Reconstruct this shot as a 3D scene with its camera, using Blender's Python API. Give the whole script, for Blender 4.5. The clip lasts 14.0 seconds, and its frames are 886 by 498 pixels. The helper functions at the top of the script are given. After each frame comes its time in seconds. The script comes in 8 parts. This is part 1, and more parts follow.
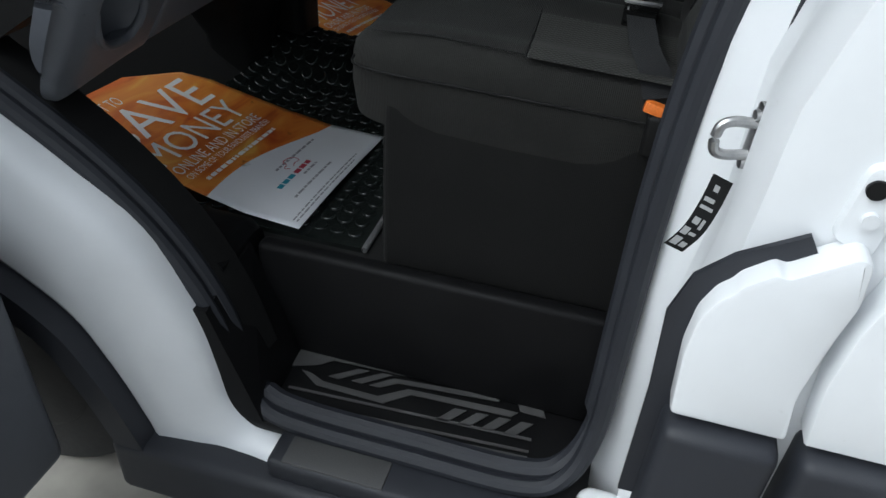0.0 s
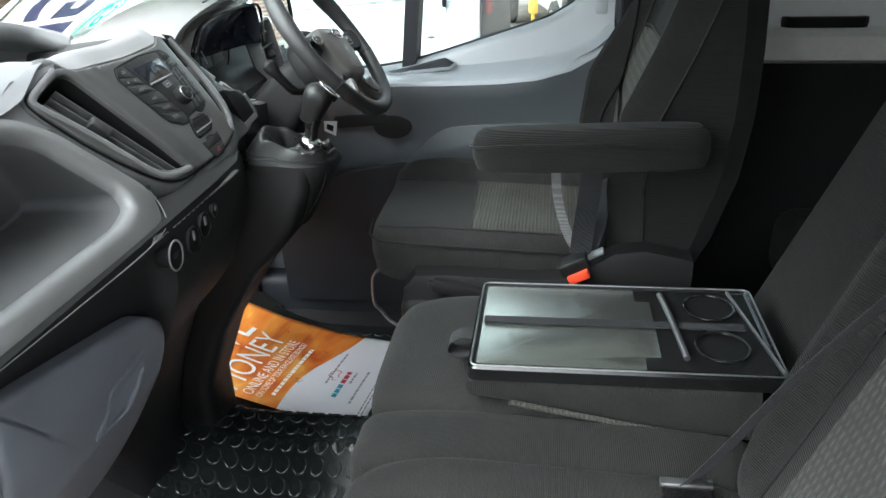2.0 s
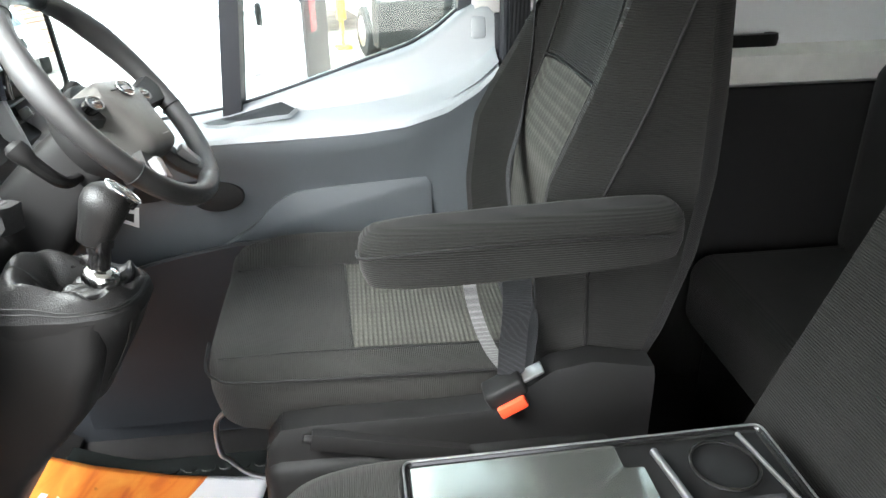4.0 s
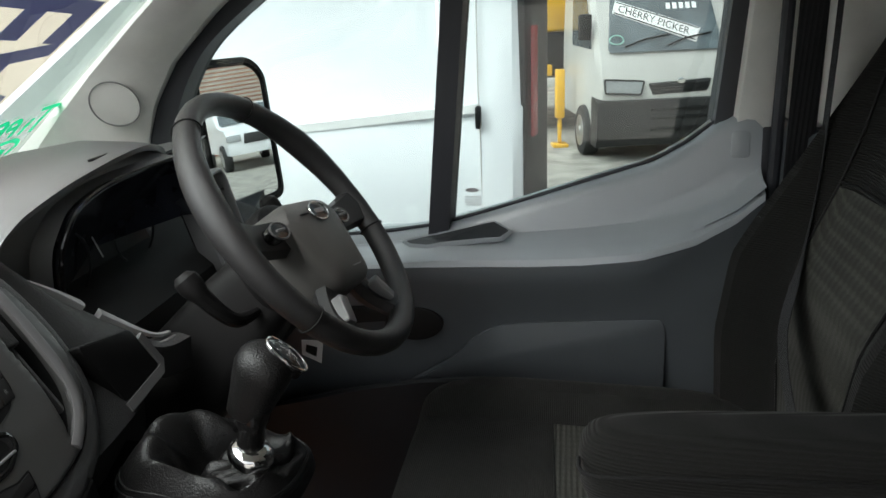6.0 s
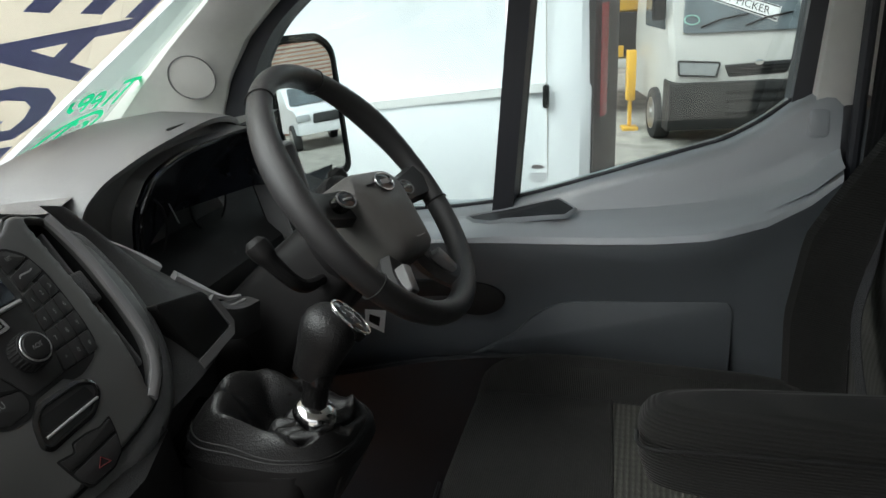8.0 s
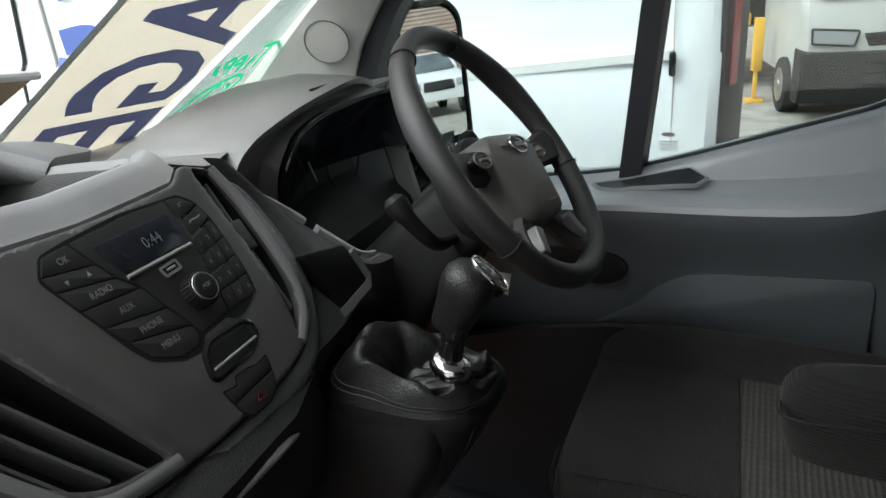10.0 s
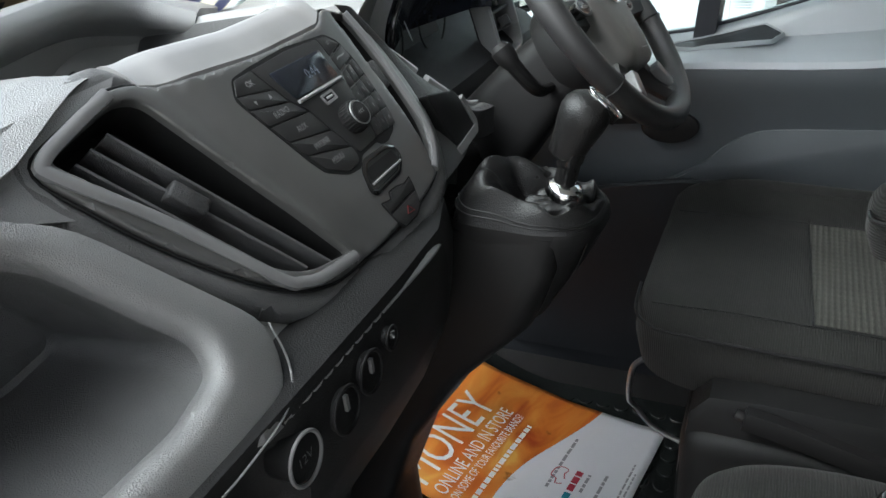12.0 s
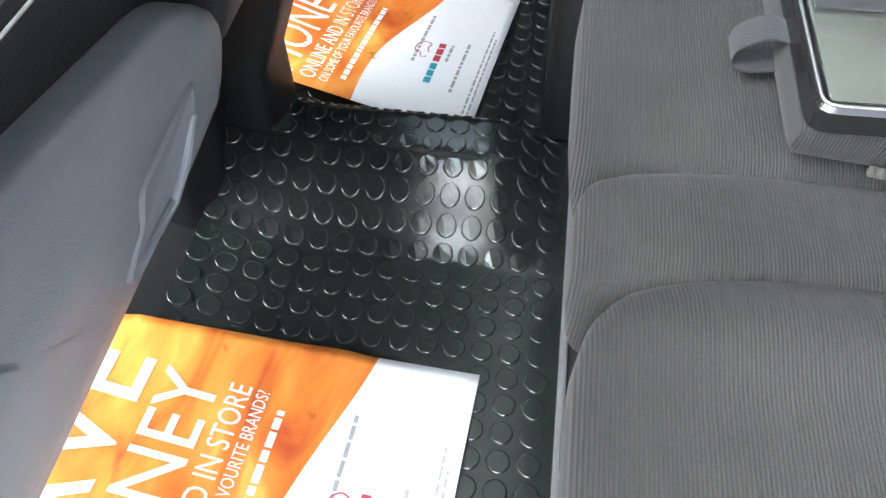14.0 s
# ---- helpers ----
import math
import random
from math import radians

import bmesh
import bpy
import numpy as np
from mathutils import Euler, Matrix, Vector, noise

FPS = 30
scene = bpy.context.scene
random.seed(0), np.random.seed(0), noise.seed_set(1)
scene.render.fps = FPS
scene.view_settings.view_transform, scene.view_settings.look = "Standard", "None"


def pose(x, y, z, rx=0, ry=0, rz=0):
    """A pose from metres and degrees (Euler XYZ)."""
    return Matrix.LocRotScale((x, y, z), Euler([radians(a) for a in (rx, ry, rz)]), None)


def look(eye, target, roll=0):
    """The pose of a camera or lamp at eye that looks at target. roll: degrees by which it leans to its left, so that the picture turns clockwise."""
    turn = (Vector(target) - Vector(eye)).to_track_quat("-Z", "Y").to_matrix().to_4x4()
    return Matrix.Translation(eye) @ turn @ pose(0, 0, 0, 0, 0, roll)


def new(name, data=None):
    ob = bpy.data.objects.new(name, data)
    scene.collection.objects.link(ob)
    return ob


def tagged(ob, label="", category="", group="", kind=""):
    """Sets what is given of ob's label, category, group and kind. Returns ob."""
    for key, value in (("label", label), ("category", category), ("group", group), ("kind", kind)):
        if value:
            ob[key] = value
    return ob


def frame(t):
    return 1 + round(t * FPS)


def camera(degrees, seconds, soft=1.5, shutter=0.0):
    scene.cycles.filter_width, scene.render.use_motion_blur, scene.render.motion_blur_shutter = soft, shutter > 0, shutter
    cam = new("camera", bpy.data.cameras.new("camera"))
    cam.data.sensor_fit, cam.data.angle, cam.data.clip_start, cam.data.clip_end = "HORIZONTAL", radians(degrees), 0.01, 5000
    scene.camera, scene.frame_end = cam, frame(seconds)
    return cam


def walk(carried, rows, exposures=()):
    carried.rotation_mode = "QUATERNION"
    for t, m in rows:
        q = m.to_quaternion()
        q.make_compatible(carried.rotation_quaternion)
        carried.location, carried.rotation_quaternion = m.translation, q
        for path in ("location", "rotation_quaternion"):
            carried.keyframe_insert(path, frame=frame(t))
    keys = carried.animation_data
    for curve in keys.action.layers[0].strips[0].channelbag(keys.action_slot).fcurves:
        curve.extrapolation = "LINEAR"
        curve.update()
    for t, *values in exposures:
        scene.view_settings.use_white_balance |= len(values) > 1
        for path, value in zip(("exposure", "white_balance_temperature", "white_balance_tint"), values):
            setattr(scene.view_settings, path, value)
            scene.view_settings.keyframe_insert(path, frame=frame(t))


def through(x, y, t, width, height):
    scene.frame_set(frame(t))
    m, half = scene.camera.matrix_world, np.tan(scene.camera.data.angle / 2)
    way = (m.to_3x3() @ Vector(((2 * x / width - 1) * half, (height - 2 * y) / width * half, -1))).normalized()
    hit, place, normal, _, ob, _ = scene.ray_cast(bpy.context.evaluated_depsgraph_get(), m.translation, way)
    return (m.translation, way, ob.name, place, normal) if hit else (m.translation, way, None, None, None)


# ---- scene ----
cam = camera(61.7, 14.0)
PATH = [
    (0, (0.529, -1.734, 1.521), (0.153, -0.183, 0.317), 4.0),
    (0.5, (0.473, -1.633, 1.568), (0.055, 0.014, 0.514), 4.1),
    (1, (0.502, -1.398, 1.67), (-0.135, 0.283, 0.792), 1.2),
    (1.5, (0.5, -1.257, 1.773), (-0.209, 0.415, 0.934), -1.0),
    (2, (0.336, -1.091, 1.794), (0.065, 0.689, 0.922), -1.9),
    (2.2, (0.291, -1.03, 1.798), (0.191, 0.768, 0.929), -0.9),
    (4.3, (0.202, -0.516, 1.762), (0.409, 1.269, 0.882), -1.0),
    (4.5, (0.218, -0.461, 1.749), (0.321, 1.358, 0.925), -2.0),
    (5, (0.192, -0.371, 1.767), (0.081, 1.505, 1.081), -3.1),
    (5.5, (0.18, -0.342, 1.762), (-0.04, 1.546, 1.137), -2.4),
    (6, (0.176, -0.33, 1.763), (-0.149, 1.537, 1.125), -2.6),
    (6.5, (0.177, -0.339, 1.757), (-0.201, 1.516, 1.112), -2.7),
    (7, (0.178, -0.331, 1.762), (-0.239, 1.515, 1.114), -2.9),
    (7.5, (0.18, -0.334, 1.758), (-0.274, 1.498, 1.097), -2.9),
    (10, (0.149, -0.365, 1.746), (-0.602, 1.339, 1.016), -3.9),
    (10.5, (0.137, -0.364, 1.754), (-0.728, 1.283, 1.019), -4.6),
    (11, (0.124, -0.377, 1.757), (-0.832, 1.224, 1.035), -5.2),
    (11.5, (0.114, -0.425, 1.767), (-0.838, 1.162, 1.009), -4.9),
    (12, (0.1, -0.505, 1.722), (-0.694, 1.056, 0.756), -6.1),
    (12.5, (0.050, -0.558, 1.703), (-0.422, 0.993, 0.532), -3.3),
    (13, (0.002, -0.599, 1.684), (-0.365, 0.892, 0.403), -4.7),
    (13.5, (0.013, -0.657, 1.638), (-0.302, 0.708, 0.211), -4.6),
    (14, (0.002, -0.625, 1.547), (-0.188, 0.536, -0.071), -1.2),
]
EXPOSURES = [(0.0, -0.15, 5900, 5), (0.5, 0.25, 5900, 5), (1.0, 1.25, 5900, 5), (1.5, 2.25, 5900, 5), (2.2, 2.4, 6100, 7), (4.3, 3.6, 6300, 9), (4.7, 3.3, 6300, 9), (5.5, 1.5, 6400, 9), (6.3, 1.0, 6400, 9), (10.6, 1.05, 6300, 9), (11.3, 1.2, 6300, 9), (11.7, 1.38, 6200, 8), (12.0, 1.85, 6100, 8), (12.5, 3.4, 6000, 7), (13.0, 3.85, 6000, 7), (14.0, 3.6, 6000, 7)]
walk(cam, [(t, look(eye, target, roll)) for t, eye, target, roll in PATH], EXPOSURES)

# ---- sky and sun: bright overcast day ----
world = bpy.data.worlds.new("sky")
scene.world = world
world.use_nodes = True
wn = world.node_tree.nodes
sky = wn.new("ShaderNodeTexSky")
sky.sky_type = "NISHITA"
sky.sun_disc = False
sky.sun_elevation = radians(50)
sky.sun_rotation = radians(228)
sky.air_density, sky.dust_density = 1.0, 6.0
hsv = wn.new("ShaderNodeHueSaturation")
hsv.inputs["Saturation"].default_value = 0.25
world.node_tree.links.new(sky.outputs[0], hsv.inputs["Color"])
world.node_tree.links.new(hsv.outputs[0], wn["Background"].inputs["Color"])
wn["Background"].inputs["Strength"].default_value = 0.15
sun = new("sun", bpy.data.lights.new("sun", "SUN"))
sun.data.energy, sun.data.angle, sun.data.color = 1.5, radians(80), (1.0, 0.99, 0.97)
sun.matrix_world = look((-2.7, -2.4, 4.0), (0, 0, 0))


# ---- materials ----
def mat_new(name):
    m = bpy.data.materials.new(name)
    m.use_nodes = True
    return m, m.node_tree.nodes, m.node_tree.links, m.node_tree.nodes["Principled BSDF"]


def noise_node(n, l, scale, detail=4.0, coord="Object", rough=0.55):
    tc = n.new("ShaderNodeTexCoord")
    t = n.new("ShaderNodeTexNoise")
    t.inputs["Scale"].default_value, t.inputs["Detail"].default_value, t.inputs["Roughness"].default_value = scale, detail, rough
    l.new(tc.outputs[coord], t.inputs["Vector"])
    return t


def ramp_node(n, l, fac, a, b, lo=0.35, hi=0.65):
    r = n.new("ShaderNodeValToRGB")
    r.color_ramp.elements[0].position, r.color_ramp.elements[1].position = lo, hi
    r.color_ramp.elements[0].color, r.color_ramp.elements[1].color = (*a, 1), (*b, 1)
    l.new(fac, r.inputs[0])
    return r


def bump_node(n, l, height, strength, dist, normal_in=None):
    b = n.new("ShaderNodeBump")
    b.inputs["Strength"].default_value, b.inputs["Distance"].default_value = strength, dist
    l.new(height, b.inputs["Height"])
    if normal_in:
        l.new(normal_in, b.inputs["Normal"])
    return b


def grey(v):
    return (v, v, v) if isinstance(v, (int, float)) else v


def plastic(name, colour, rough=0.5, grain=700.0, bump=0.25, wear=0.12, spec=0.5, sheen_dust=0.0):
    """Moulded plastic: leather-like grain, faint smudges in gloss and colour."""
    m, n, l, p = mat_new(name)
    c = grey(colour)
    big = noise_node(n, l, 7.0, 5.0)
    r = ramp_node(n, l, big.outputs["Fac"], tuple(x * (1 - wear) for x in c), tuple(min(1, x * (1 + wear)) for x in c))
    l.new(r.outputs[0], p.inputs["Base Color"])
    rr = ramp_node(n, l, big.outputs["Fac"], (rough - 0.4 * wear,) * 3, (rough + 0.5 * wear,) * 3)
    l.new(rr.outputs[0], p.inputs["Roughness"])
    p.inputs["Specular IOR Level"].default_value = spec
    if bump:
        tc = n.new("ShaderNodeTexCoord")
        v = n.new("ShaderNodeTexVoronoi")
        v.inputs["Scale"].default_value = grain
        l.new(tc.outputs["Object"], v.inputs["Vector"])
        f = noise_node(n, l, grain * 1.7, 2.0)
        add = n.new("ShaderNodeMath")
        add.operation = "ADD"
        l.new(v.outputs["Distance"], add.inputs[0])
        l.new(f.outputs["Fac"], add.inputs[1])
        b = bump_node(n, l, add.outputs[0], bump, 0.0012)
        l.new(b.outputs[0], p.inputs["Normal"])
    return m


def fabric(name, colour, rib=420.0, cross=True, bump=0.5, waffle=False, axis=1):
    """Woven seat cloth: fine ribs and flecks; the waffle cloth has raised cells."""
    m, n, l, p = mat_new(name)
    c = grey(colour)
    tc = n.new("ShaderNodeTexCoord")
    mp = n.new("ShaderNodeMapping")
    l.new(tc.outputs["Object"], mp.inputs["Vector"])
    sep = n.new("ShaderNodeSeparateXYZ")
    l.new(mp.outputs[0], sep.inputs[0])

    def wave(index, freq):
        a = n.new("ShaderNodeMath")
        a.operation = "MULTIPLY"
        a.inputs[1].default_value = freq * 2 * math.pi
        l.new(sep.outputs[index], a.inputs[0])
        s = n.new("ShaderNodeMath")
        s.operation = "SINE"
        l.new(a.outputs[0], s.inputs[0])
        return s.outputs[0]

    u, v = wave(axis, rib), wave(0 if axis else 1, rib * (1.0 if waffle else 0.55))
    mul = n.new("ShaderNodeMath")
    mul.operation = "MULTIPLY" if waffle else "ADD"
    l.new(u, mul.inputs[0])
    if waffle:
        l.new(v, mul.inputs[1])
    else:
        half = n.new("ShaderNodeMath")
        half.operation = "MULTIPLY"
        half.inputs[1].default_value = 0.35 if cross else 0.0
        l.new(v, half.inputs[0])
        l.new(half.outputs[0], mul.inputs[1])
    big = noise_node(n, l, 9.0, 6.0)
    fine = noise_node(n, l, 900.0, 2.0)
    r = ramp_node(n, l, big.outputs["Fac"], tuple(x * 0.85 for x in c), tuple(x * 1.15 for x in c))
    mix = n.new("ShaderNodeMix")
    mix.data_type, mix.blend_type = "RGBA", "MULTIPLY"
    mix.inputs["Factor"].default_value = 1.0
    rf = ramp_node(n, l, mul.outputs[0], (0.55 if waffle else 0.78,) * 3, (1.15,) * 3, 0.0, 0.9)
    l.new(r.outputs[0], mix.inputs["A"])
    l.new(rf.outputs[0], mix.inputs["B"])
    mix2 = n.new("ShaderNodeMix")
    mix2.data_type, mix2.blend_type = "RGBA", "MULTIPLY"
    mix2.inputs["Factor"].default_value = 1.0
    rf2 = ramp_node(n, l, fine.outputs["Fac"], (0.7,) * 3, (1.2,) * 3)
    l.new(mix.outputs["Result"], mix2.inputs["A"])
    l.new(rf2.outputs[0], mix2.inputs["B"])
    l.new(mix2.outputs["Result"], p.inputs["Base Color"])
    p.inputs["Roughness"].default_value = 0.92
    p.inputs["Specular IOR Level"].default_value = 0.25
    p.inputs["Sheen Weight"].default_value = 0.04
    p.inputs["Sheen Roughness"].default_value = 0.5
    b = bump_node(n, l, mul.outputs[0], bump, 0.0012)
    b2 = bump_node(n, l, big.outputs["Fac"], 0.25, 0.006, b.outputs[0])
    l.new(b2.outputs[0], p.inputs["Normal"])
    return m


def paint(name, colour, rough=0.3, coat=0.6, dirt=0.12, metal=0.0, grime=(0.25, 0.23, 0.2)):
    m, n, l, p = mat_new(name)
    c = grey(colour)
    a = noise_node(n, l, 3.0, 8.0)
    b = noise_node(n, l, 60.0, 3.0)
    r = ramp_node(n, l, a.outputs["Fac"], tuple(x * (1 - dirt) for x in c), c, 0.3, 0.55)
    r2 = ramp_node(n, l, b.outputs["Fac"], grime, (1, 1, 1), 0.2, 0.3)
    mix = n.new("ShaderNodeMix")
    mix.data_type, mix.blend_type = "RGBA", "MULTIPLY"
    mix.inputs["Factor"].default_value = dirt
    l.new(r.outputs[0], mix.inputs["A"])
    l.new(r2.outputs[0], mix.inputs["B"])
    l.new(mix.outputs["Result"], p.inputs["Base Color"])
    p.inputs["Roughness"].default_value = rough
    p.inputs["Coat Weight"].default_value = coat
    p.inputs["Coat Roughness"].default_value = 0.08
    p.inputs["Metallic"].default_value = metal
    return m


def simple(name, colour, rough=0.5, metal=0.0, emit=0.0, bump=0.0, scale=300.0, vary=0.1):
    m, n, l, p = mat_new(name)
    c = grey(colour)
    t = noise_node(n, l, scale, 4.0)
    r = ramp_node(n, l, t.outputs["Fac"], tuple(x * (1 - vary) for x in c), tuple(min(1, x * (1 + vary)) for x in c))
    l.new(r.outputs[0], p.inputs["Base Color"])
    p.inputs["Roughness"].default_value, p.inputs["Metallic"].default_value = rough, metal
    if emit:
        p.inputs["Emission Color"].default_value = (*c, 1)
        p.inputs["Emission Strength"].default_value = emit
    if bump:
        b = bump_node(n, l, t.outputs["Fac"], bump, 0.002)
        l.new(b.outputs[0], p.inputs["Normal"])
    return m


def pane_glass(name, tint=(0.94, 0.97, 0.96), gloss=0.05):
    """A thin pane: see-through, with a reflection that grows at grazing angles and a trace of film."""
    m, n, l, p = mat_new(name)
    out = n["Material Output"]
    n.remove(p)
    tr = n.new("ShaderNodeBsdfTransparent")
    tr.inputs[0].default_value = (*tint, 1)
    gl = n.new("ShaderNodeBsdfGlossy")
    gl.inputs["Roughness"].default_value = 0.02
    lw = n.new("ShaderNodeLayerWeight")
    lw.inputs["Blend"].default_value = 0.5
    pw = n.new("ShaderNodeMath")
    pw.operation = "POWER"
    pw.inputs[1].default_value = 4.5
    l.new(lw.outputs["Facing"], pw.inputs[0])
    fr = n.new("ShaderNodeMath")
    fr.operation = "MULTIPLY_ADD"
    fr.inputs[1].default_value, fr.inputs[2].default_value = 0.55, gloss
    l.new(pw.outputs[0], fr.inputs[0])
    mx = n.new("ShaderNodeMixShader")
    l.new(fr.outputs[0], mx.inputs[0])
    l.new(tr.outputs[0], mx.inputs[1])
    l.new(gl.outputs[0], mx.inputs[2])
    l.new(mx.outputs[0], out.inputs[0])
    return m


M_WHITE = paint("white_body_paint", (0.80, 0.82, 0.84), 0.32, 0.5, 0.08)
M_DASH = plastic("grained_dark_grey_dash_plastic", 0.165, 0.36, 800, 0.42, spec=0.9)
M_DASHLOW = plastic("black_lower_dash_plastic", 0.014, 0.5, 620, 0.35, spec=0.2)
# Dash plastic darkened for the dim area by the stack; also slats, clips.
M_DASHDARK = plastic("shaded_dash_charcoal_vent_plastic", 0.040, 0.42, 620, 0.55, spec=0.35)
# Door slate darkened for the shade below the ledge; also lower pillar trim.
M_DOORMID = plastic("shaded_door_and_pillar_plastic", (0.082, 0.092, 0.100), 0.40, 800, 0.15, wear=0.04, spec=0.4)
M_FASCIA = plastic("satin_grey_fascia_plastic", 0.19, 0.34, 1500, 0.08)
M_STACK = plastic("dark_grey_satin_panel", (0.058, 0.058, 0.056), 0.36, 1800, 0.06, spec=0.9)
M_SILVER = plastic("satin_silver_trim_plastic", (0.24, 0.24, 0.24), 0.3, 1800, 0.03)
M_GLOVE = plastic("blue_grey_moulded_plastic", (0.108, 0.116, 0.134), 0.42, 900, 0.15)
M_BLACK = plastic("black_moulded_plastic", 0.011, 0.45, 900, 0.2, spec=0.16)
M_BLACKGLOSS = plastic("piano_black_plastic", 0.008, 0.15, 900, 0.0)
# The same door slate, lightened where the window lights the ledge.
M_DOOR = plastic("lit_slate_door_plastic", (0.33, 0.36, 0.38), 0.30, 900, 0.10, wear=0.02, spec=1.0)
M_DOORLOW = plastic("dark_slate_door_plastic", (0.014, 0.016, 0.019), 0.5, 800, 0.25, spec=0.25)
M_TRIM = plastic("pale_grey_pillar_trim", (0.72, 0.72, 0.69), 0.6, 1200, 0.2)
M_HEAD = plastic("pale_grey_headliner", (0.68, 0.68, 0.65), 0.9, 900, 0.3)
M_SEAL = plastic("black_rubber_seal", (0.018, 0.020, 0.026), 0.55, 500, 0.15)
M_STEP = plastic("black_step_plastic", (0.0065, 0.0065, 0.007), 0.5, 500, 0.3, spec=0.16)
M_TREAD = plastic("worn_grey_tread_strip", (0.065, 0.065, 0.065), 0.55, 300, 0.3)
M_MAT = plastic("glossy_black_rubber_mat", (0.013, 0.016, 0.015), 0.19, 900, 0.03, wear=0.05, spec=1.0)
M_CARPET = simple("dark_charcoal_carpet", 0.010, 0.95, bump=0.6, scale=700)
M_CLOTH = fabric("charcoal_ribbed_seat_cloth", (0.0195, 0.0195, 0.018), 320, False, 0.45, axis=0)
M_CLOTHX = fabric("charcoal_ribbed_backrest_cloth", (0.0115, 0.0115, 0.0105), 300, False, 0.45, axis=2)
M_WAFFLE = fabric("grey_waffle_weave_cloth", (0.047, 0.047, 0.043), 95, True, 0.7, waffle=True)
M_RIBBED = fabric("grey_ribbed_insert_cloth", (0.050, 0.050, 0.043), 125, True, 0.5, axis=0)
M_LEATHER = plastic("black_leatherette", 0.007, 0.32, 520, 0.35, spec=0.35)
M_WHEEL = plastic("black_leather_rim", 0.022, 0.40, 800, 0.35, spec=0.5)
M_BELT = fabric("dark_grey_belt_webbing", (0.022, 0.023, 0.025), 500, False, 0.3)
M_BELTLIGHT = fabric("grey_belt_webbing", (0.16, 0.16, 0.16), 500, False, 0.3)
M_CHROME = simple("chrome", 0.75, 0.08, 1.0, vary=0.03)
M_STEEL = simple("zinc_plated_steel", (0.42, 0.42, 0.42), 0.38, 1.0, bump=0.2, scale=90)
M_ALU = simple("brushed_grey_lid_panel", (0.36, 0.385, 0.355), 0.24, 0.9, vary=0.012, scale=6)
M_ORANGE = simple("orange_plastic", (0.80, 0.20, 0.03), 0.45)
M_RED = simple("red_plastic", (0.85, 0.08, 0.03), 0.4)
M_GLASS = pane_glass("window_glass", (0.74, 0.80, 0.79))
M_INK = simple("white_print", (0.80, 0.80, 0.80), 0.6, vary=0.03)
M_INKDIM = simple("pale_grey_print", (0.38, 0.38, 0.38), 0.6, vary=0.03)
M_SCREEN = simple("dark_display", (0.012, 0.014, 0.020), 0.12, vary=0.2, scale=30)
M_DIGIT = simple("dim_lcd_digits", (0.10, 0.12, 0.15), 0.5)
M_CONCRETE = simple("stained_concrete_yard", (0.30, 0.285, 0.255), 0.9, bump=0.5, scale=3.0, vary=0.28)
M_TYRE = simple("black_tyre_rubber", 0.02, 0.85, bump=0.4, scale=60)
M_YELLOW = paint("yellow_machine_paint", (0.75, 0.42, 0.03), 0.45, 0.2, 0.2)
M_SILVERVAN = paint("silver_grey_van_paint", (0.46, 0.45, 0.425), 0.35, 0.4, 0.1)
M_REDLAMP = simple("red_lamp_lens", (0.34, 0.02, 0.03), 0.2)
M_LAMP = simple("clear_lamp_lens", (0.40, 0.42, 0.43), 0.12, 0.3)
M_DARKGLASS = simple("dark_vehicle_glass", (0.10, 0.12, 0.13), 0.06, vary=0.3, scale=2.0)
M_BUMPER = simple("grey_black_bumper_plastic", 0.012, 0.6, vary=0.2, scale=3.0)
# Seat cloth darkened to carry the shade on the bench's side and front.
M_SKIRT = fabric("shaded_seat_cloth", (0.006, 0.006, 0.0057), 320, False, 0.3, axis=0)
# Dark tone that gives the flat pull cup the shade of a hollow.
M_CUP = plastic("hollow_shade_plastic", (0.028, 0.031, 0.034), 0.4, 800, 0.1, spec=0.4)
def backlit(name, colour, through=0.5, vary=0.05):
    """A thin film that daylight shines through."""
    m, n, l, p = mat_new(name)
    out = n["Material Output"]
    t = noise_node(n, l, 8.0, 4.0)
    r = ramp_node(n, l, t.outputs["Fac"], tuple(x * (1 - vary) for x in colour), colour)
    l.new(r.outputs[0], p.inputs["Base Color"])
    p.inputs["Roughness"].default_value = 0.5
    tl = n.new("ShaderNodeBsdfTranslucent")
    l.new(r.outputs[0], tl.inputs["Color"])
    mx = n.new("ShaderNodeMixShader")
    mx.inputs[0].default_value = through
    l.new(p.outputs[0], mx.inputs[1])
    l.new(tl.outputs[0], mx.inputs[2])
    l.new(mx.outputs[0], out.inputs[0])
    return m


M_CREAM = backlit("cream_vinyl_banner", (0.70, 0.62, 0.50), 0.5)
M_NAVY = backlit("navy_vinyl_letters", (0.13, 0.15, 0.36), 0.5)
M_GREENPEN = backlit("green_paint_pen", (0.01, 0.72, 0.32), 0.5)
M_BLUESIGN = simple("blue_sign_print", (0.10, 0.16, 0.48), 0.5, vary=0.1)
M_RADIO = plastic("charcoal_radio_plastic", 0.017, 0.40, 1500, 0.05, spec=0.35)
M_PODRIM = plastic("grained_charcoal_rim_plastic", 0.085, 0.36, 800, 0.5, spec=0.6)
M_COVER = plastic("grained_bronze_grey_airbag_plastic", (0.090, 0.088, 0.082), 0.42, 900, 0.35, spec=0.45)
M_KEYPRINT = simple("grey_key_print", (0.20, 0.20, 0.20), 0.6, vary=0.03)
M_CRIMSONDIM = simple("dim_red_print", (0.16, 0.01, 0.012), 0.5)
M_RIMGREY = plastic("mid_grey_vent_rim", 0.15, 0.34, 1500, 0.04)
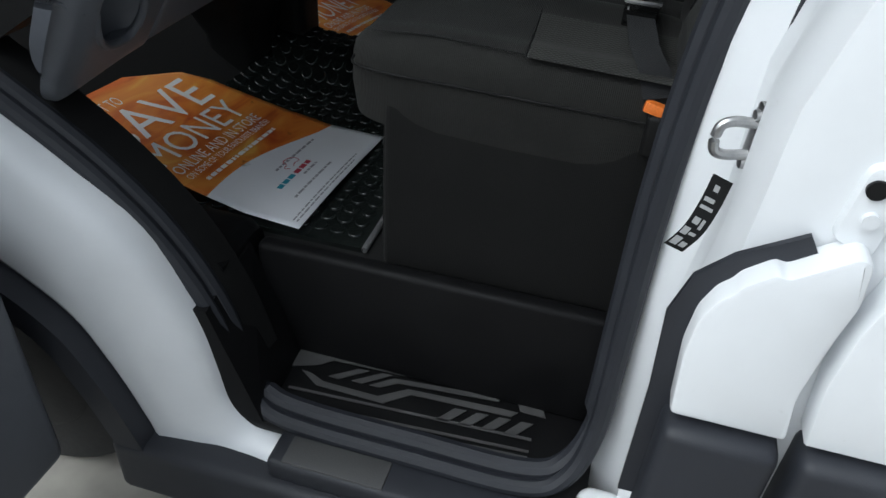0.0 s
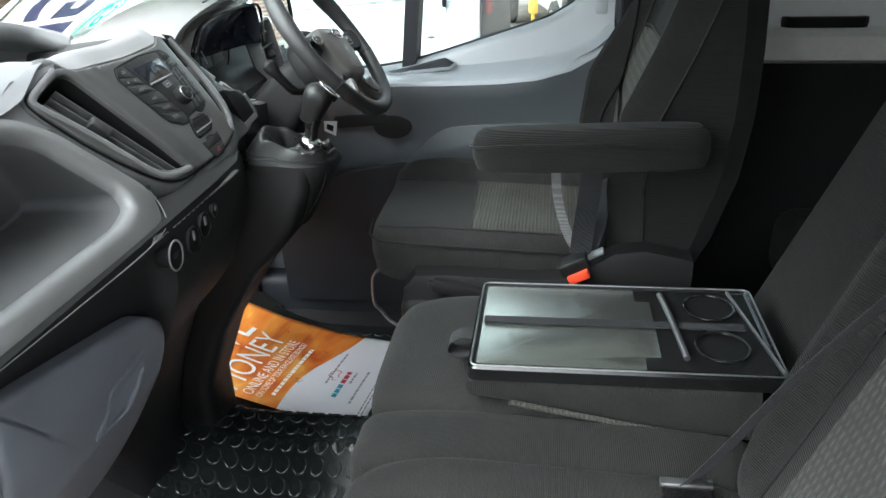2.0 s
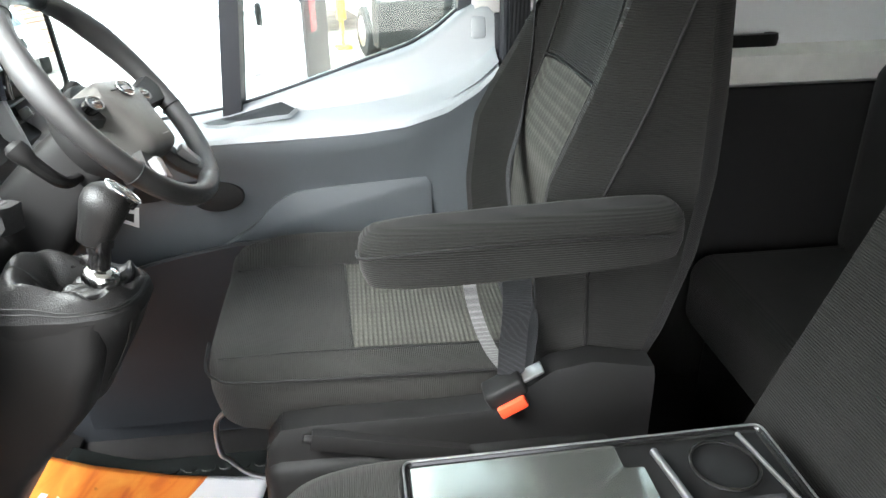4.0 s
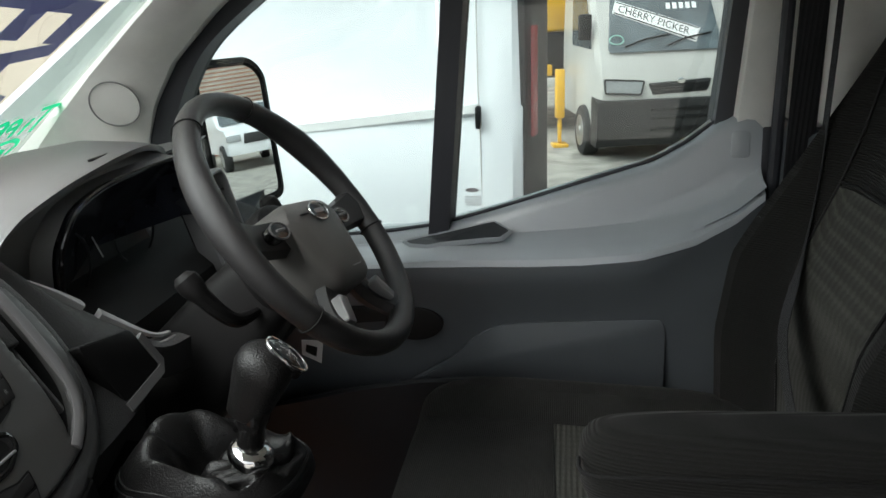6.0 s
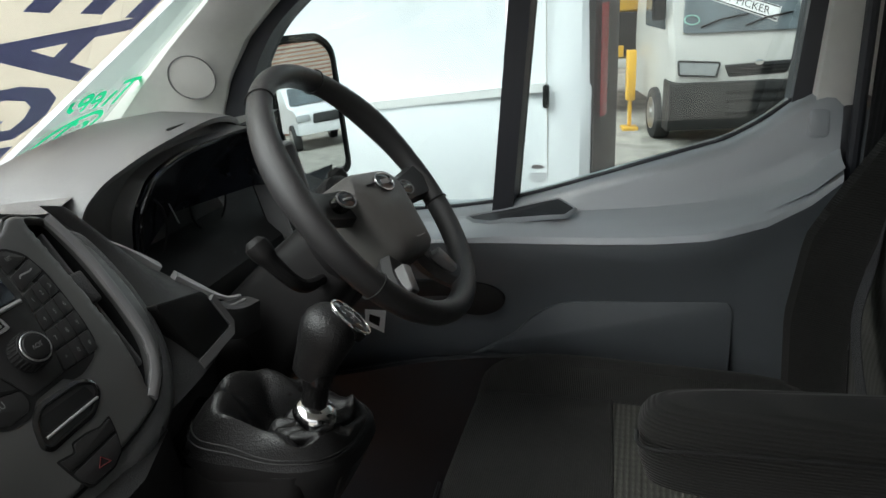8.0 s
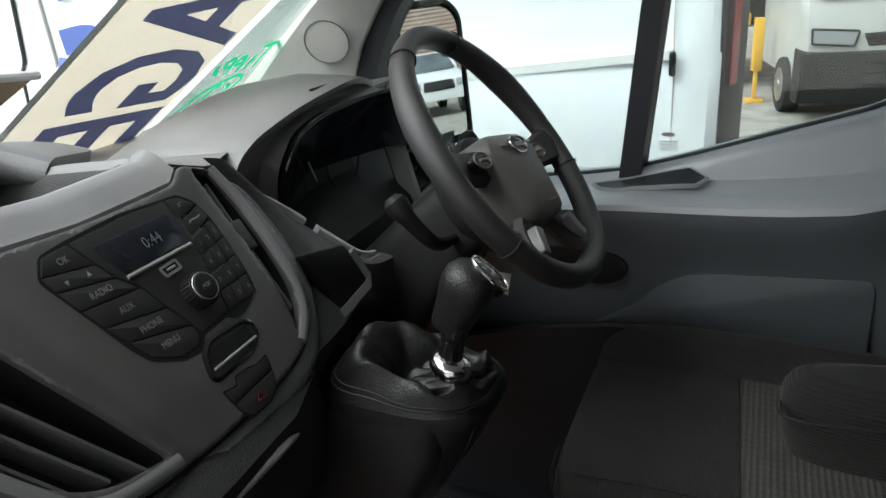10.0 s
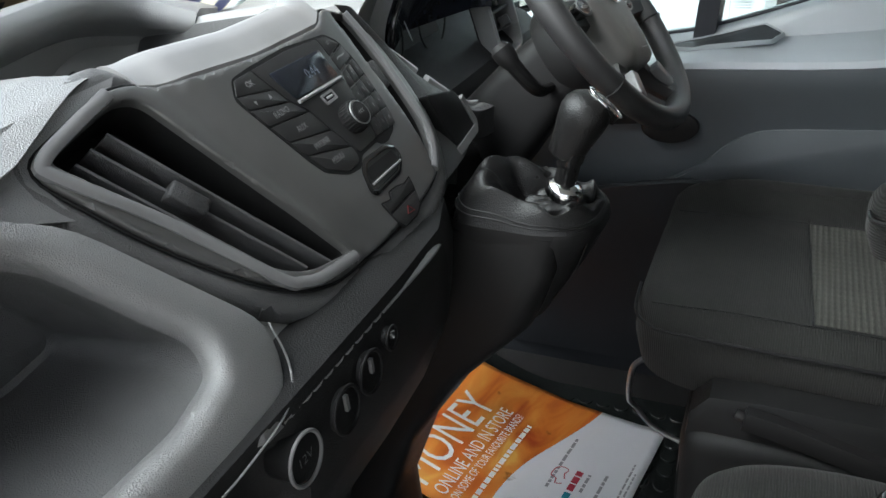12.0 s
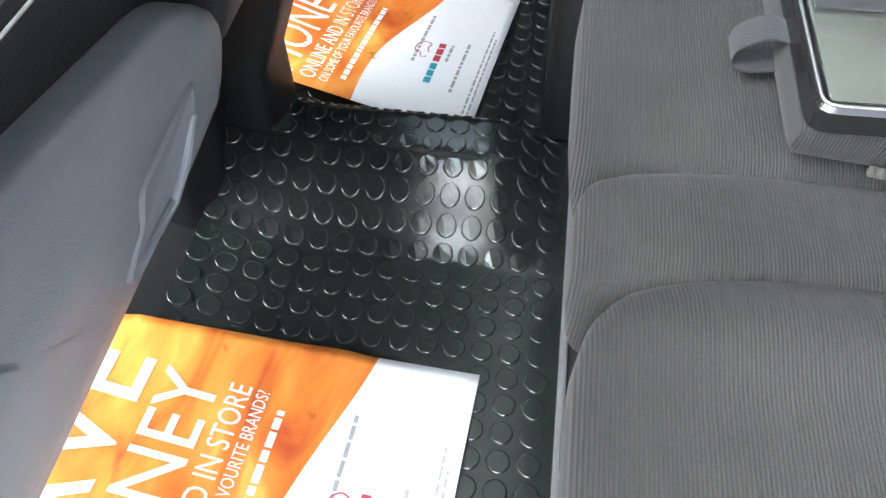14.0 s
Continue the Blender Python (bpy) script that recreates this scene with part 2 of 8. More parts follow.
M_SIGNWHITE = simple("white_sign_board", (0.80, 0.80, 0.79), 0.5, vary=0.03)
M_BROWN = simple("brown_card", (0.45, 0.34, 0.22), 0.7, vary=0.15, scale=6)


# ---- mesh helpers ----
def thing(name, loc, label, category, group="", kind=""):
    e = new(name)
    e.empty_display_size = 0.05
    e.location = loc
    return tagged(e, label, category, group, kind)


def part(name, bm, mat, parent=None, label="", smooth=True, angle=35.0):
    """Links bm, built in world coordinates, as one mesh under a thing or a part."""
    me = bpy.data.meshes.new(name)
    bmesh.ops.recalc_face_normals(bm, faces=bm.faces)
    if smooth:
        lim = radians(angle)
        for f in bm.faces:
            f.smooth = True
        for e in bm.edges:
            if len(e.link_faces) == 2 and e.calc_face_angle(0.0) > lim:
                e.smooth = False
    bm.to_mesh(me)
    bm.free()
    for m in mat if isinstance(mat, (list, tuple)) else (mat,):
        me.materials.append(m)
    ob = new(name, me)
    if parent:
        ob.parent = parent
        if parent.type == "EMPTY":
            ob.matrix_parent_inverse = Matrix.Translation(parent.location).inverted()
    if label:
        ob["label"] = label
    return ob


def solo(name, bm, mat, label, category, group="", kind="", smooth=True):
    return tagged(part(name, bm, mat, None, "", smooth), label, category, group, kind)


def box(x0, x1, y0, y1, z0, z1, r=0.0, seg=2, m=None):
    bm = bmesh.new()
    bmesh.ops.create_cube(bm, size=1.0)
    for v in bm.verts:
        v.co = Vector((x0 + (v.co.x + 0.5) * (x1 - x0), y0 + (v.co.y + 0.5) * (y1 - y0), z0 + (v.co.z + 0.5) * (z1 - z0)))
    if r:
        bmesh.ops.bevel(bm, geom=bm.edges[:], offset=r, segments=seg, profile=0.5, affect="EDGES")
    if m:
        bm.transform(m)
    return bm


def cyl(a, b, r, r2=None, n=20, bevel=0.0):
    a, b = Vector(a), Vector(b)
    bm = bmesh.new()
    bmesh.ops.create_cone(bm, cap_ends=True, segments=n, radius1=r, radius2=r if r2 is None else r2, depth=(b - a).length)
    if bevel:
        rim = [e for e in bm.edges if len(e.link_faces) == 2 and e.calc_face_angle(0) > 1.0]
        bmesh.ops.bevel(bm, geom=rim, offset=bevel, segments=2, profile=0.5, affect="EDGES")
    bm.transform(Matrix.Translation((a + b) / 2) @ (b - a).to_track_quat("Z", "Y").to_matrix().to_4x4())
    return bm


def join(*bms):
    out = bmesh.new()
    for b in bms:
        me = bpy.data.meshes.new("tmp")
        b.to_mesh(me)
        b.free()
        out.from_mesh(me)
        bpy.data.meshes.remove(me)
    return out


def loft(rings, closed=True, caps=True):
    """Skins rings of equally many points; closed: each ring is a loop."""
    bm = bmesh.new()
    rows = [[bm.verts.new(p) for p in ring] for ring in rings]
    n = len(rows[0])
    for a, b in zip(rows, rows[1:]):
        for i in range(n if closed else n - 1):
            j = (i + 1) % n
            bm.faces.new((a[i], a[j], b[j], b[i]))
    if caps and closed:
        bm.faces.new(rows[0])
        bm.faces.new(rows[-1])
    return bm


def smooth_path(points, per=6, closed=False):
    """Catmull-Rom through the points."""
    p = [Vector(q) for q in points]
    out = []
    n = len(p)
    for i in range(n if closed else n - 1):
        p0, p1, p2, p3 = (p[(i - 1) % n], p[i], p[(i + 1) % n], p[(i + 2) % n]) if closed else (p[max(i - 1, 0)], p[i], p[i + 1], p[min(i + 2, n - 1)])
        for k in range(per):
            t = k / per
            out.append(0.5 * (2 * p1 + (p2 - p0) * t + (2 * p0 - 5 * p1 + 4 * p2 - p3) * t * t + (3 * p1 - p0 - 3 * p2 + p3) * t**3))
    if not closed:
        out.append(p[-1])
    return out


def sweep(path, shape, closed=False, up=(0, 0, 1), scale=None):
    """Sweeps a 2D outline (a list of (side, up) or a radius) along a path."""
    if isinstance(shape, (int, float)):
        shape = [(shape * math.cos(2 * math.pi * k / 10), shape * math.sin(2 * math.pi * k / 10)) for k in range(10)]
    p = [Vector(q) for q in path]
    n = len(p)
    rings = []
    for i in range(n):
        d = (p[(i + 1) % n] - p[i - 1]) if closed else (p[min(i + 1, n - 1)] - p[max(i - 1, 0)])
        d.normalize()
        side = d.cross(Vector(up))
        side = side.normalized() if side.length > 1e-5 else Vector((1, 0, 0))
        top = side.cross(d).normalized()
        s = scale(i / (n - 1)) if scale else 1.0
        rings.append([p[i] + side * u * s + top * v * s for u, v in shape])
    if closed:
        rings.append(rings[0])
    bm = loft(rings, True, not closed)
    if closed:
        bmesh.ops.remove_doubles(bm, verts=bm.verts, dist=1e-6)
    return bm


def sheet(fn, nu, nv, thick=None):
    """A grid surface fn(u, v), u and v from 0 to 1; thick: a vector by which its back lies behind it."""
    bm = bmesh.new()
    g = [[bm.verts.new(fn(i / nu, j / nv)) for j in range(nv + 1)] for i in range(nu + 1)]
    for i in range(nu):
        for j in range(nv):
            bm.faces.new((g[i][j], g[i + 1][j], g[i + 1][j + 1], g[i][j + 1]))
    if thick is not None:
        t = Vector(thick)
        h = [[bm.verts.new(v.co + t) for v in row] for row in g]
        for i in range(nu):
            for j in range(nv):
                bm.faces.new((h[i][j], h[i][j + 1], h[i + 1][j + 1], h[i + 1][j]))
        rim = [(i, 0) for i in range(nu)] + [(nu, j) for j in range(nv)] + [(i, nv) for i in range(nu, 0, -1)] + [(0, j) for j in range(nv, 0, -1)]
        for (a, b), (c, d) in zip(rim, rim[1:] + rim[:1]):
            bm.faces.new((g[a][b], h[a][b], h[c][d], g[c][d]))
    return bm


def rounded(pts, r, k=4):
    """A polygon's corners rounded; r: one radius or one a corner."""
    out = []
    n = len(pts)
    for i, p in enumerate(pts):
        p = Vector(p)
        a, b = Vector(pts[i - 1]) - p, Vector(pts[(i + 1) % n]) - p
        rr = r[i] if isinstance(r, (list, tuple)) else r
        rr = min(rr, a.length * 0.48, b.length * 0.48)
        a, b = p + a.normalized() * rr, p + b.normalized() * rr
        for j in range(k + 1):
            t = j / k
            out.append(tuple(a * (1 - t) ** 2 + p * 2 * t * (1 - t) + b * t * t))
    return out


def inset(pts, d):
    """A polygon shrunk by d, corner by corner (for outlines without sharp notches)."""
    n = len(pts)
    area = sum(pts[i - 1][0] * pts[i][1] - pts[i][0] * pts[i - 1][1] for i in range(n))
    s = 1 if area > 0 else -1
    out = []
    for i in range(n):
        p = Vector(pts[i])
        e1, e2 = p - Vector(pts[i - 1]), Vector(pts[(i + 1) % n]) - p
        n1, n2 = Vector((-e1.y, e1.x)), Vector((-e2.y, e2.x))
        n1 = n1.normalized() if n1.length > 1e-9 else n2.normalized()
        n2 = n2.normalized() if n2.length > 1e-9 else n1
        m = n1 + n2
        m = m / max(0.35, m.length_squared / 2)
        out.append(tuple(p + m * d * s))
    return out


def plate(pts, at, depth, bevel=0.0, seg=2):
    """A solid slab: the outline pts lies at at(u, v, 0), its back at at(u, v, -depth); the front edge is eased."""
    rings = [[at(u, v, -depth) for u, v in pts]]
    if bevel:
        for k in range(seg + 1):
            a = math.pi / 2 * k / seg
            q = inset(pts, bevel * (1 - math.cos(a)))
            rings.append([at(u, v, -bevel * (1 - math.sin(a))) for u, v in q])
    else:
        rings.append([at(u, v, 0) for u, v in pts])
    return loft(rings)


def frame_of(loops, at):
    """A ring-shaped solid or a recess: loops of (outline, height), skinned in turn."""
    return loft([[at(u, v, h) for u, v in pts] for pts, h in loops], True, False)


def pillow(lx, ly, h, rc, r, crown, m, rings=7, n=72, back=lambda x: 0.0):
    """A stuffed cushion lx by ly, h high, with round corners rc, a roll r along its edge and a crowned top."""
    out = []
    base = []
    for k in range(n):
        a = 2 * math.pi * k / n
        c, s = math.cos(a), math.sin(a)
        e = 2.0 / (2 + 6 * (1 - rc))
        base.append((abs(c) ** e * math.copysign(lx / 2, c), abs(s) ** e * math.copysign(ly / 2, s)))
    out.append([m @ Vector((x * 0.97, y * 0.97, back(x))) for x, y in base])
    out.append([m @ Vector((x, y, lerp(back(x), h - r, 0.5))) for x, y in base])
    for k in range(5):
        a = math.pi / 2 * k / 4
        fx, fy = 1 - r * (1 - math.cos(a)) / (lx / 2), 1 - r * (1 - math.cos(a)) / (ly / 2)
        out.append([m @ Vector((x * fx, y * fy, h - r + r * math.sin(a) + crown(x * fx, y * fy))) for x, y in base])
    fx0, fy0 = 1 - r / (lx / 2), 1 - r / (ly / 2)
    for k in range(1, rings + 1):
        f = 1 - k / (rings + 0.3)
        out.append([m @ Vector((x * fx0 * f, y * fy0 * f, h + crown(x * fx0 * f, y * fy0 * f))) for x, y in base])
    return loft(out)


def within(p, loop):
    """Even-odd test of a 2D point in a closed outline."""
    hit = False
    for (x0, y0), (x1, y1) in zip(loop, loop[1:] + loop[:1]):
        if (y0 > p[1]) != (y1 > p[1]) and p[0] < x0 + (p[1] - y0) / (y1 - y0) * (x1 - x0):
            hit = not hit
    return hit


def edge_gap(p, loop):
    """Distance from a 2D point to a closed outline."""
    a = np.array(loop)
    d = np.roll(a, -1, 0) - a
    t = np.clip(((np.array(p) - a) * d).sum(1) / np.maximum((d * d).sum(1), 1e-12), 0, 1)
    return float(np.sqrt((((a + d * t[:, None]) - np.array(p)) ** 2).sum(1)).min())


def dense(pts, step=0.03):
    out = []
    for a, b in zip(pts, pts[1:] + pts[:1]):
        k = max(1, int(math.dist(a, b) / step))
        out += [(lerp(a[0], b[0], i / k), lerp(a[1], b[1], i / k)) for i in range(k)]
    return out


def panel(outer, holes, at, depth, ease=0.0, step=0.009, swell=lambda u, v: 0.0):
    """A moulded slab with openings through it: rounded rims, and a front that swells by swell(u, v)."""
    loops = [dense(q, step) for q in [outer] + list(holes)]
    pts, edges = [], []
    for q in loops:
        n0 = len(pts)
        pts += q
        edges += [(n0 + i, n0 + (i + 1) % len(q)) for i in range(len(q))]
    rim = len(pts)
    extra = []
    if ease:
        for f in (0.25, 0.6, 1.1):
            extra += inset(loops[0], ease * f)
            for q in loops[1:]:
                extra += inset(q, -ease * f)
    us, vs = [p[0] for p in loops[0]], [p[1] for p in loops[0]]
    u = min(us) + step / 2
    row = 0
    while u < max(us):
        v = min(vs) + step * (0.5 if row % 2 else 0.9)
        while v < max(vs):
            extra.append((u, v))
            v += step
        u += step
        row += 1
    least = min(0.2 * ease, 0.3 * step) if ease else 0.3 * step
    for p in extra:
        if within(p, loops[0]) and not any(within(p, q) for q in loops[1:]) and min(edge_gap(p, q) for q in loops) > least:
            pts.append(p)
    vo, _, fo, *_ = delaunay_2d_cdt([Vector(p) for p in pts], edges, [], 0, 1e-7)
    bm = bmesh.new()
    vs = []
    for p in vo:
        drop = 0.0
        if ease:
            d = min(1.0, min(edge_gap(p, q) for q in loops) / ease)
            drop = ease * (1 - math.sqrt(max(0.0, 1 - (1 - d) ** 2)))
        vs.append(bm.verts.new(at(p.x, p.y, swell(p.x, p.y) - drop)))
    for f in fo:
        c = sum((vo[i] for i in f), Vector((0, 0))) / len(f)
        if within(c, loops[0]) and not any(within(c, q) for q in loops[1:]):
            bm.faces.new([vs[i] for i in f])
    for e in [e for e in bm.edges if e.is_boundary]:
        a, b = e.verts
        ia, ib = vs.index(a), vs.index(b)
        bm.faces.new((a, b, bm.verts.new(at(vo[ib].x, vo[ib].y, -depth)), bm.verts.new(at(vo[ia].x, vo[ia].y, -depth))))
    for v in [v for v in bm.verts if not v.link_faces]:
        bm.verts.remove(v)
    bmesh.ops.remove_doubles(bm, verts=bm.verts, dist=1e-6)
    return bm


def words(text, size, at, align="LEFT", bold=0.0, squeeze=1.0):
    """Lettering as flat mesh, laid by at(u, v)."""
    cu = bpy.data.curves.new("lettering", "FONT")
    cu.body, cu.size, cu.align_x, cu.offset = text, size, align, bold
    cu.resolution_u = 3
    ob = bpy.data.objects.new("lettering", cu)
    scene.collection.objects.link(ob)
    me = bpy.data.meshes.new_from_object(ob)
    bpy.data.objects.remove(ob)
    bpy.data.curves.remove(cu)
    bm = bmesh.new()
    bm.from_mesh(me)
    bpy.data.meshes.remove(me)
    for v in bm.verts:
        v.co = at(v.co.x * squeeze, v.co.y)
    return bm


def quad_strip(pts, width, at):
    """A flat stroke along 2D points, laid by at(u, v)."""
    p = smooth_path([(x, y, 0) for x, y in pts], 5)
    bm = bmesh.new()
    row = []
    for i, q in enumerate(p):
        d = (p[min(i + 1, len(p) - 1)] - p[max(i - 1, 0)]).normalized()
        s = Vector((-d.y, d.x, 0)) * width / 2
        row.append((bm.verts.new(at((q + s).x, (q + s).y)), bm.verts.new(at((q - s).x, (q - s).y))))
    for (a, b), (c, d) in zip(row, row[1:]):
        bm.faces.new((a, b, d, c))
    return bm


def sstep(a, b, x):
    t = max(0.0, min(1.0, (x - a) / (b - a)))
    return t * t * (3 - 2 * t)


def lerp(a, b, t):
    return a + (b - a) * t


def table(xs, ys, x):
    return float(np.interp(x, xs, ys))


from mathutils.bvhtree import BVHTree
from mathutils.geometry import delaunay_2d_cdt

# ---- the yard ----
solo("ground", sheet(lambda u, v: Vector((-150 + 300 * u, -150 + 300 * v, 0)), 2, 2), M_CONCRETE, "stained pale concrete yard, worn and dusty", "ground", kind="structure", smooth=False)

# ---- the van's shell ----
van = thing("van_shell", (0.2, 0, 0.2), "white panel van shell with an open passenger door", "van", kind="structure")

# floor pan and the carpeted footwell
part("floor_pan", box(-0.95, 2.6, -0.66, 0.98, 0.52, 0.585), M_CARPET, van)


def toe(u, v):
    x = lerp(-0.5, -0.98, u)
    return Vector((x, lerp(-0.72, 0.95, v), 0.60 + 0.75 * (u * 0.48) + 0.4 * (u * 0.48) ** 2))


part("toe_board", sheet(toe, 8, 8, (0, 0, -0.05)), M_CARPET, van)
part("footwell_side", loft([[Vector((x, yy, zz)) for yy, zz in ((-0.80, 0.50), (-0.80, z), (y - 0.03, z), (y - 0.010, z - 0.006), (y, z - 0.022), (y + 0.004, 0.50))] for x, y, z in ((-0.95, -0.735, 0.72), (-0.70, -0.708, 0.695), (-0.50, -0.682, 0.68), (-0.255, -0.648, 0.67), (-0.135, -0.637, 0.658), (-0.115, -0.640, 0.640))]), M_STEP, van)
part("kick_panel", box(-0.98, -0.60, -0.80, -0.70, 0.50, 1.0, 0.03, 3), M_STEP, van)

# step well behind the sill
part("step_riser", box(-0.10, 0.60, -0.70, -0.66, 0.36, 0.632, 0.012, 3), M_STEP, van)
part("step_end", loft([[Vector(p) for p in ring] for ring in (
    [(-0.11, -0.70, 0.632), (-0.11, -0.88, 0.60), (-0.16, -0.88, 0.60), (-0.16, -0.70, 0.632)],
    [(-0.02, -0.68, 0.36), (-0.01, -0.90, 0.36), (-0.10, -0.90, 0.36), (-0.10, -0.68, 0.36)])]), M_STEP, van)
step = part("step_tread", box(-0.10, 0.62, -0.90, -0.66, 0.335, 0.362, 0.006), M_STEP, van)


def on_step(u, v, h=0.0):
    return Vector((u, v, 0.3645 + h))


def tread_bar(pts, h=0.0025):
    return plate(pts, lambda u, v, k: on_step(u, v, h + k), 0.002)


TREADS = [
    [(0.03, -0.690), (0.46, -0.667), (0.495, -0.662), (0.518, -0.716), (0.466, -0.715), (0.453, -0.686), (0.058, -0.706), (0.035, -0.727), (-0.024, -0.751), (-0.022, -0.695)],
    [(0.154, -0.747), (0.197, -0.713), (0.42, -0.692), (0.419, -0.704), (0.208, -0.723), (0.176, -0.746)],
    [(0.006, -0.752), (0.03, -0.755), (0.06, -0.768), (0.180, -0.770), (0.233, -0.732), (0.42, -0.721), (0.462, -0.720), (0.45, -0.735), (0.244, -0.744), (0.196, -0.784), (0.05, -0.782)],
]
for k in range(2):
    TREADS.append([(x + 0.050 * k, y + 0.004 * k) for x, y in ((0.065, -0.751), (0.117, -0.712), (0.140, -0.710), (0.087, -0.752))])
for k in range(4):
    TREADS.append([(x + 0.045 * k, y + 0.003 * k) for x, y in ((0.308, -0.790), (0.338, -0.750), (0.362, -0.748), (0.332, -0.788))])
for y0, y1 in ((-0.801, -0.775), (-0.837, -0.805), (-0.852, -0.820)):
    TREADS.append([(0.0, y0), (0.5, y1), (0.5, y1 - 0.006), (0.0, y0 - 0.006)])
for outline in TREADS:
    part("tread_rib", tread_bar(outline), M_TREAD, step)

# sill, and the white door shut round the opening
part("sill_trim", box(0.03, 0.60, -0.975, -0.885, 0.30, 0.352, 0.012, 3), M_SEAL, van)
part("worn_sill_pad", box(0.06, 0.26, -0.968, -0.905, 0.345, 0.3555, 0.003), M_TREAD, van)
part("under_sill", box(-0.30, 1.6, -1.00, -0.80, 0.16, 0.305, 0.02, 3), M_SEAL, van)

EDGE = [(-0.66, 1.08), (-0.50, 0.965), (-0.352, 0.862), (-0.214, 0.752), (-0.127, 0.585), (-0.095, 0.48), (-0.073, 0.395), (-0.035, 0.35), (0.0, 0.335), (0.03, 0.328)]
OUTER = [(-0.80, 0.86), (-0.60, 0.745), (-0.439, 0.654), (-0.345, 0.575), (-0.298, 0.49), (-0.267, 0.416), (-0.238, 0.33), (-0.21, 0.25), (-0.10, 0.262), (0.021, 0.285)]
ep = smooth_path([(x, 0, z) for x, z in EDGE], 5)
op = smooth_path([(x, 0, z) for x, z in OUTER], 5)
rows = []
for a, b in zip(ep, op):
    rows.append([Vector((a.x, -0.865, a.z)), Vector((a.x - 0.004, -0.90, a.z - 0.002)), Vector((lerp(a.x, b.x, 0.12), -0.925, lerp(a.z, b.z, 0.12))),
                 Vector((lerp(a.x, b.x, 0.5), -0.945, lerp(a.z, b.z, 0.5))), Vector((lerp(a.x, b.x, 0.9), -0.955, lerp(a.z, b.z, 0.9))), Vector((b.x, -0.945, b.z)), Vector((b.x, -0.88, b.z))])
part("front_shut_panel", loft(rows, False, False), M_WHITE, van, angle=75.0)
arch = [Vector((b.x - 0.02, -0.955, b.z - 0.02)) for b in op[:-10]]
part("wheel_arch_trim", sweep(arch, [(-0.03, -0.04), (0.03, -0.04), (0.03, 0.03), (-0.03, 0.03)], up=(0, 1, 0)), M_SEAL, van)
part("wheel_arch_liner", sweep([Vector((b.x - 0.12, -0.80, b.z - 0.10)) for b in op[:-10]], [(-0.15, -0.02), (0.15, -0.02), (0.15, 0.02), (-0.15, 0.02)], up=(0, 1, 0)), M_BLACK, van)

SEALPATH = [(-0.62, -0.85, 1.05), (-0.45, -0.85, 0.94), (-0.308, -0.85, 0.835), (-0.198, -0.85, 0.718), (-0.119, -0.855, 0.588), (-0.068, -0.86, 0.44), (-0.030, -0.872, 0.378), (0.05, -0.885, 0.360),
            (0.30, -0.89, 0.362), (0.50, -0.89, 0.366), (0.575, -0.87, 0.40), (0.608, -0.84, 0.50), (0.612, -0.82, 0.70), (0.614, -0.80, 0.95), (0.628, -0.79, 1.18), (0.662, -0.785, 1.38), (0.72, -0.78, 1.6), (0.78, -0.78, 1.9)]
part("door_seal", sweep(smooth_path(SEALPATH, 5), 0.017, up=(0, 1, 0)), M_SEAL, van)
part("inner_seal_lip", sweep([p + Vector((-0.012 if i > 55 else 0.0, 0.03, 0.016 if 30 < i < 56 else 0.004)) for i, p in enumerate(smooth_path(SEALPATH, 5))], 0.020, up=(0, 1, 0)), M_SEAL, van)
part("footwell_trim", sweep([p + Vector((0.0, 0.06, 0.0)) for p in smooth_path(SEALPATH[:6], 5)], [(-0.05, -0.02), (0.02, -0.02), (0.03, 0.04), (-0.05, 0.04)], up=(0, 1, 0)), M_BLACK, van)

# B pillar and body side behind the door
def pillar_b(z):
    s = 0.012 * math.sin(z * 3)
    s -= 0.03 * sstep(1.02, 0.86, z) if z < 1.02 else 0.0
    return [(0.60, -0.74), (0.618, -0.79), (0.650 + s * 0.5, -0.808), (0.684 + s, -0.835), (0.690 + s, -0.87), (0.684 + s, -0.90), (0.690, -0.94), (0.70, -0.970), (0.74, -0.985), (0.90, -0.99), (1.30, -0.99), (1.30, -0.90), (0.74, -0.74)]


part("b_pillar", loft([[Vector((x + (0.16 * sstep(1.1, 1.9, z) if x < 1.0 else 0), y, z)) for x, y in pillar_b(z)] for z in (0.30, 0.42, 0.6, 0.8, 1.0, 1.2, 1.45, 1.7, 1.97)]), M_WHITE, van)
part("lower_pillar_corner", box(0.60, 0.69, -0.955, -0.86, 0.30, 0.40, 0.03, 4), M_WHITE, van)
PANEL = [(0.672, 0.795), (0.664, 0.90), (0.668, 0.955), (0.682, 0.990), (0.695, 1.002), (0.700, 1.014), (0.730, 1.040), (0.742, 1.036), (0.800, 1.080), (0.815, 1.075), (0.822, 1.02), (0.812, 0.95), (0.806, 0.87), (0.816, 0.795)]


def on_side(y):
    return lambda u, v, h: Vector((u, y - h, v))


part("cover_panel", plate(rounded(PANEL, 0.008, 2), on_side(-1.035), 0.045, 0.006), M_WHITE, van)
part("cover_seal", sweep([(0.662, -0.998, 0.58), (0.660, -0.998, 0.80), (0.652, -0.998, 0.93), (0.667, -0.998, 0.985), (0.70, -0.998, 1.02), (0.765, -0.998, 1.062)], [(-0.016, -0.004), (0.016, -0.004), (0.016, 0.004), (-0.016, 0.004)], up=(0, 1, 0)), M_SEAL, van)
part("side_moulding", box(0.668, 0.815, -1.06, -0.98, 0.50, 0.785, 0.018, 3), M_SEAL, van)
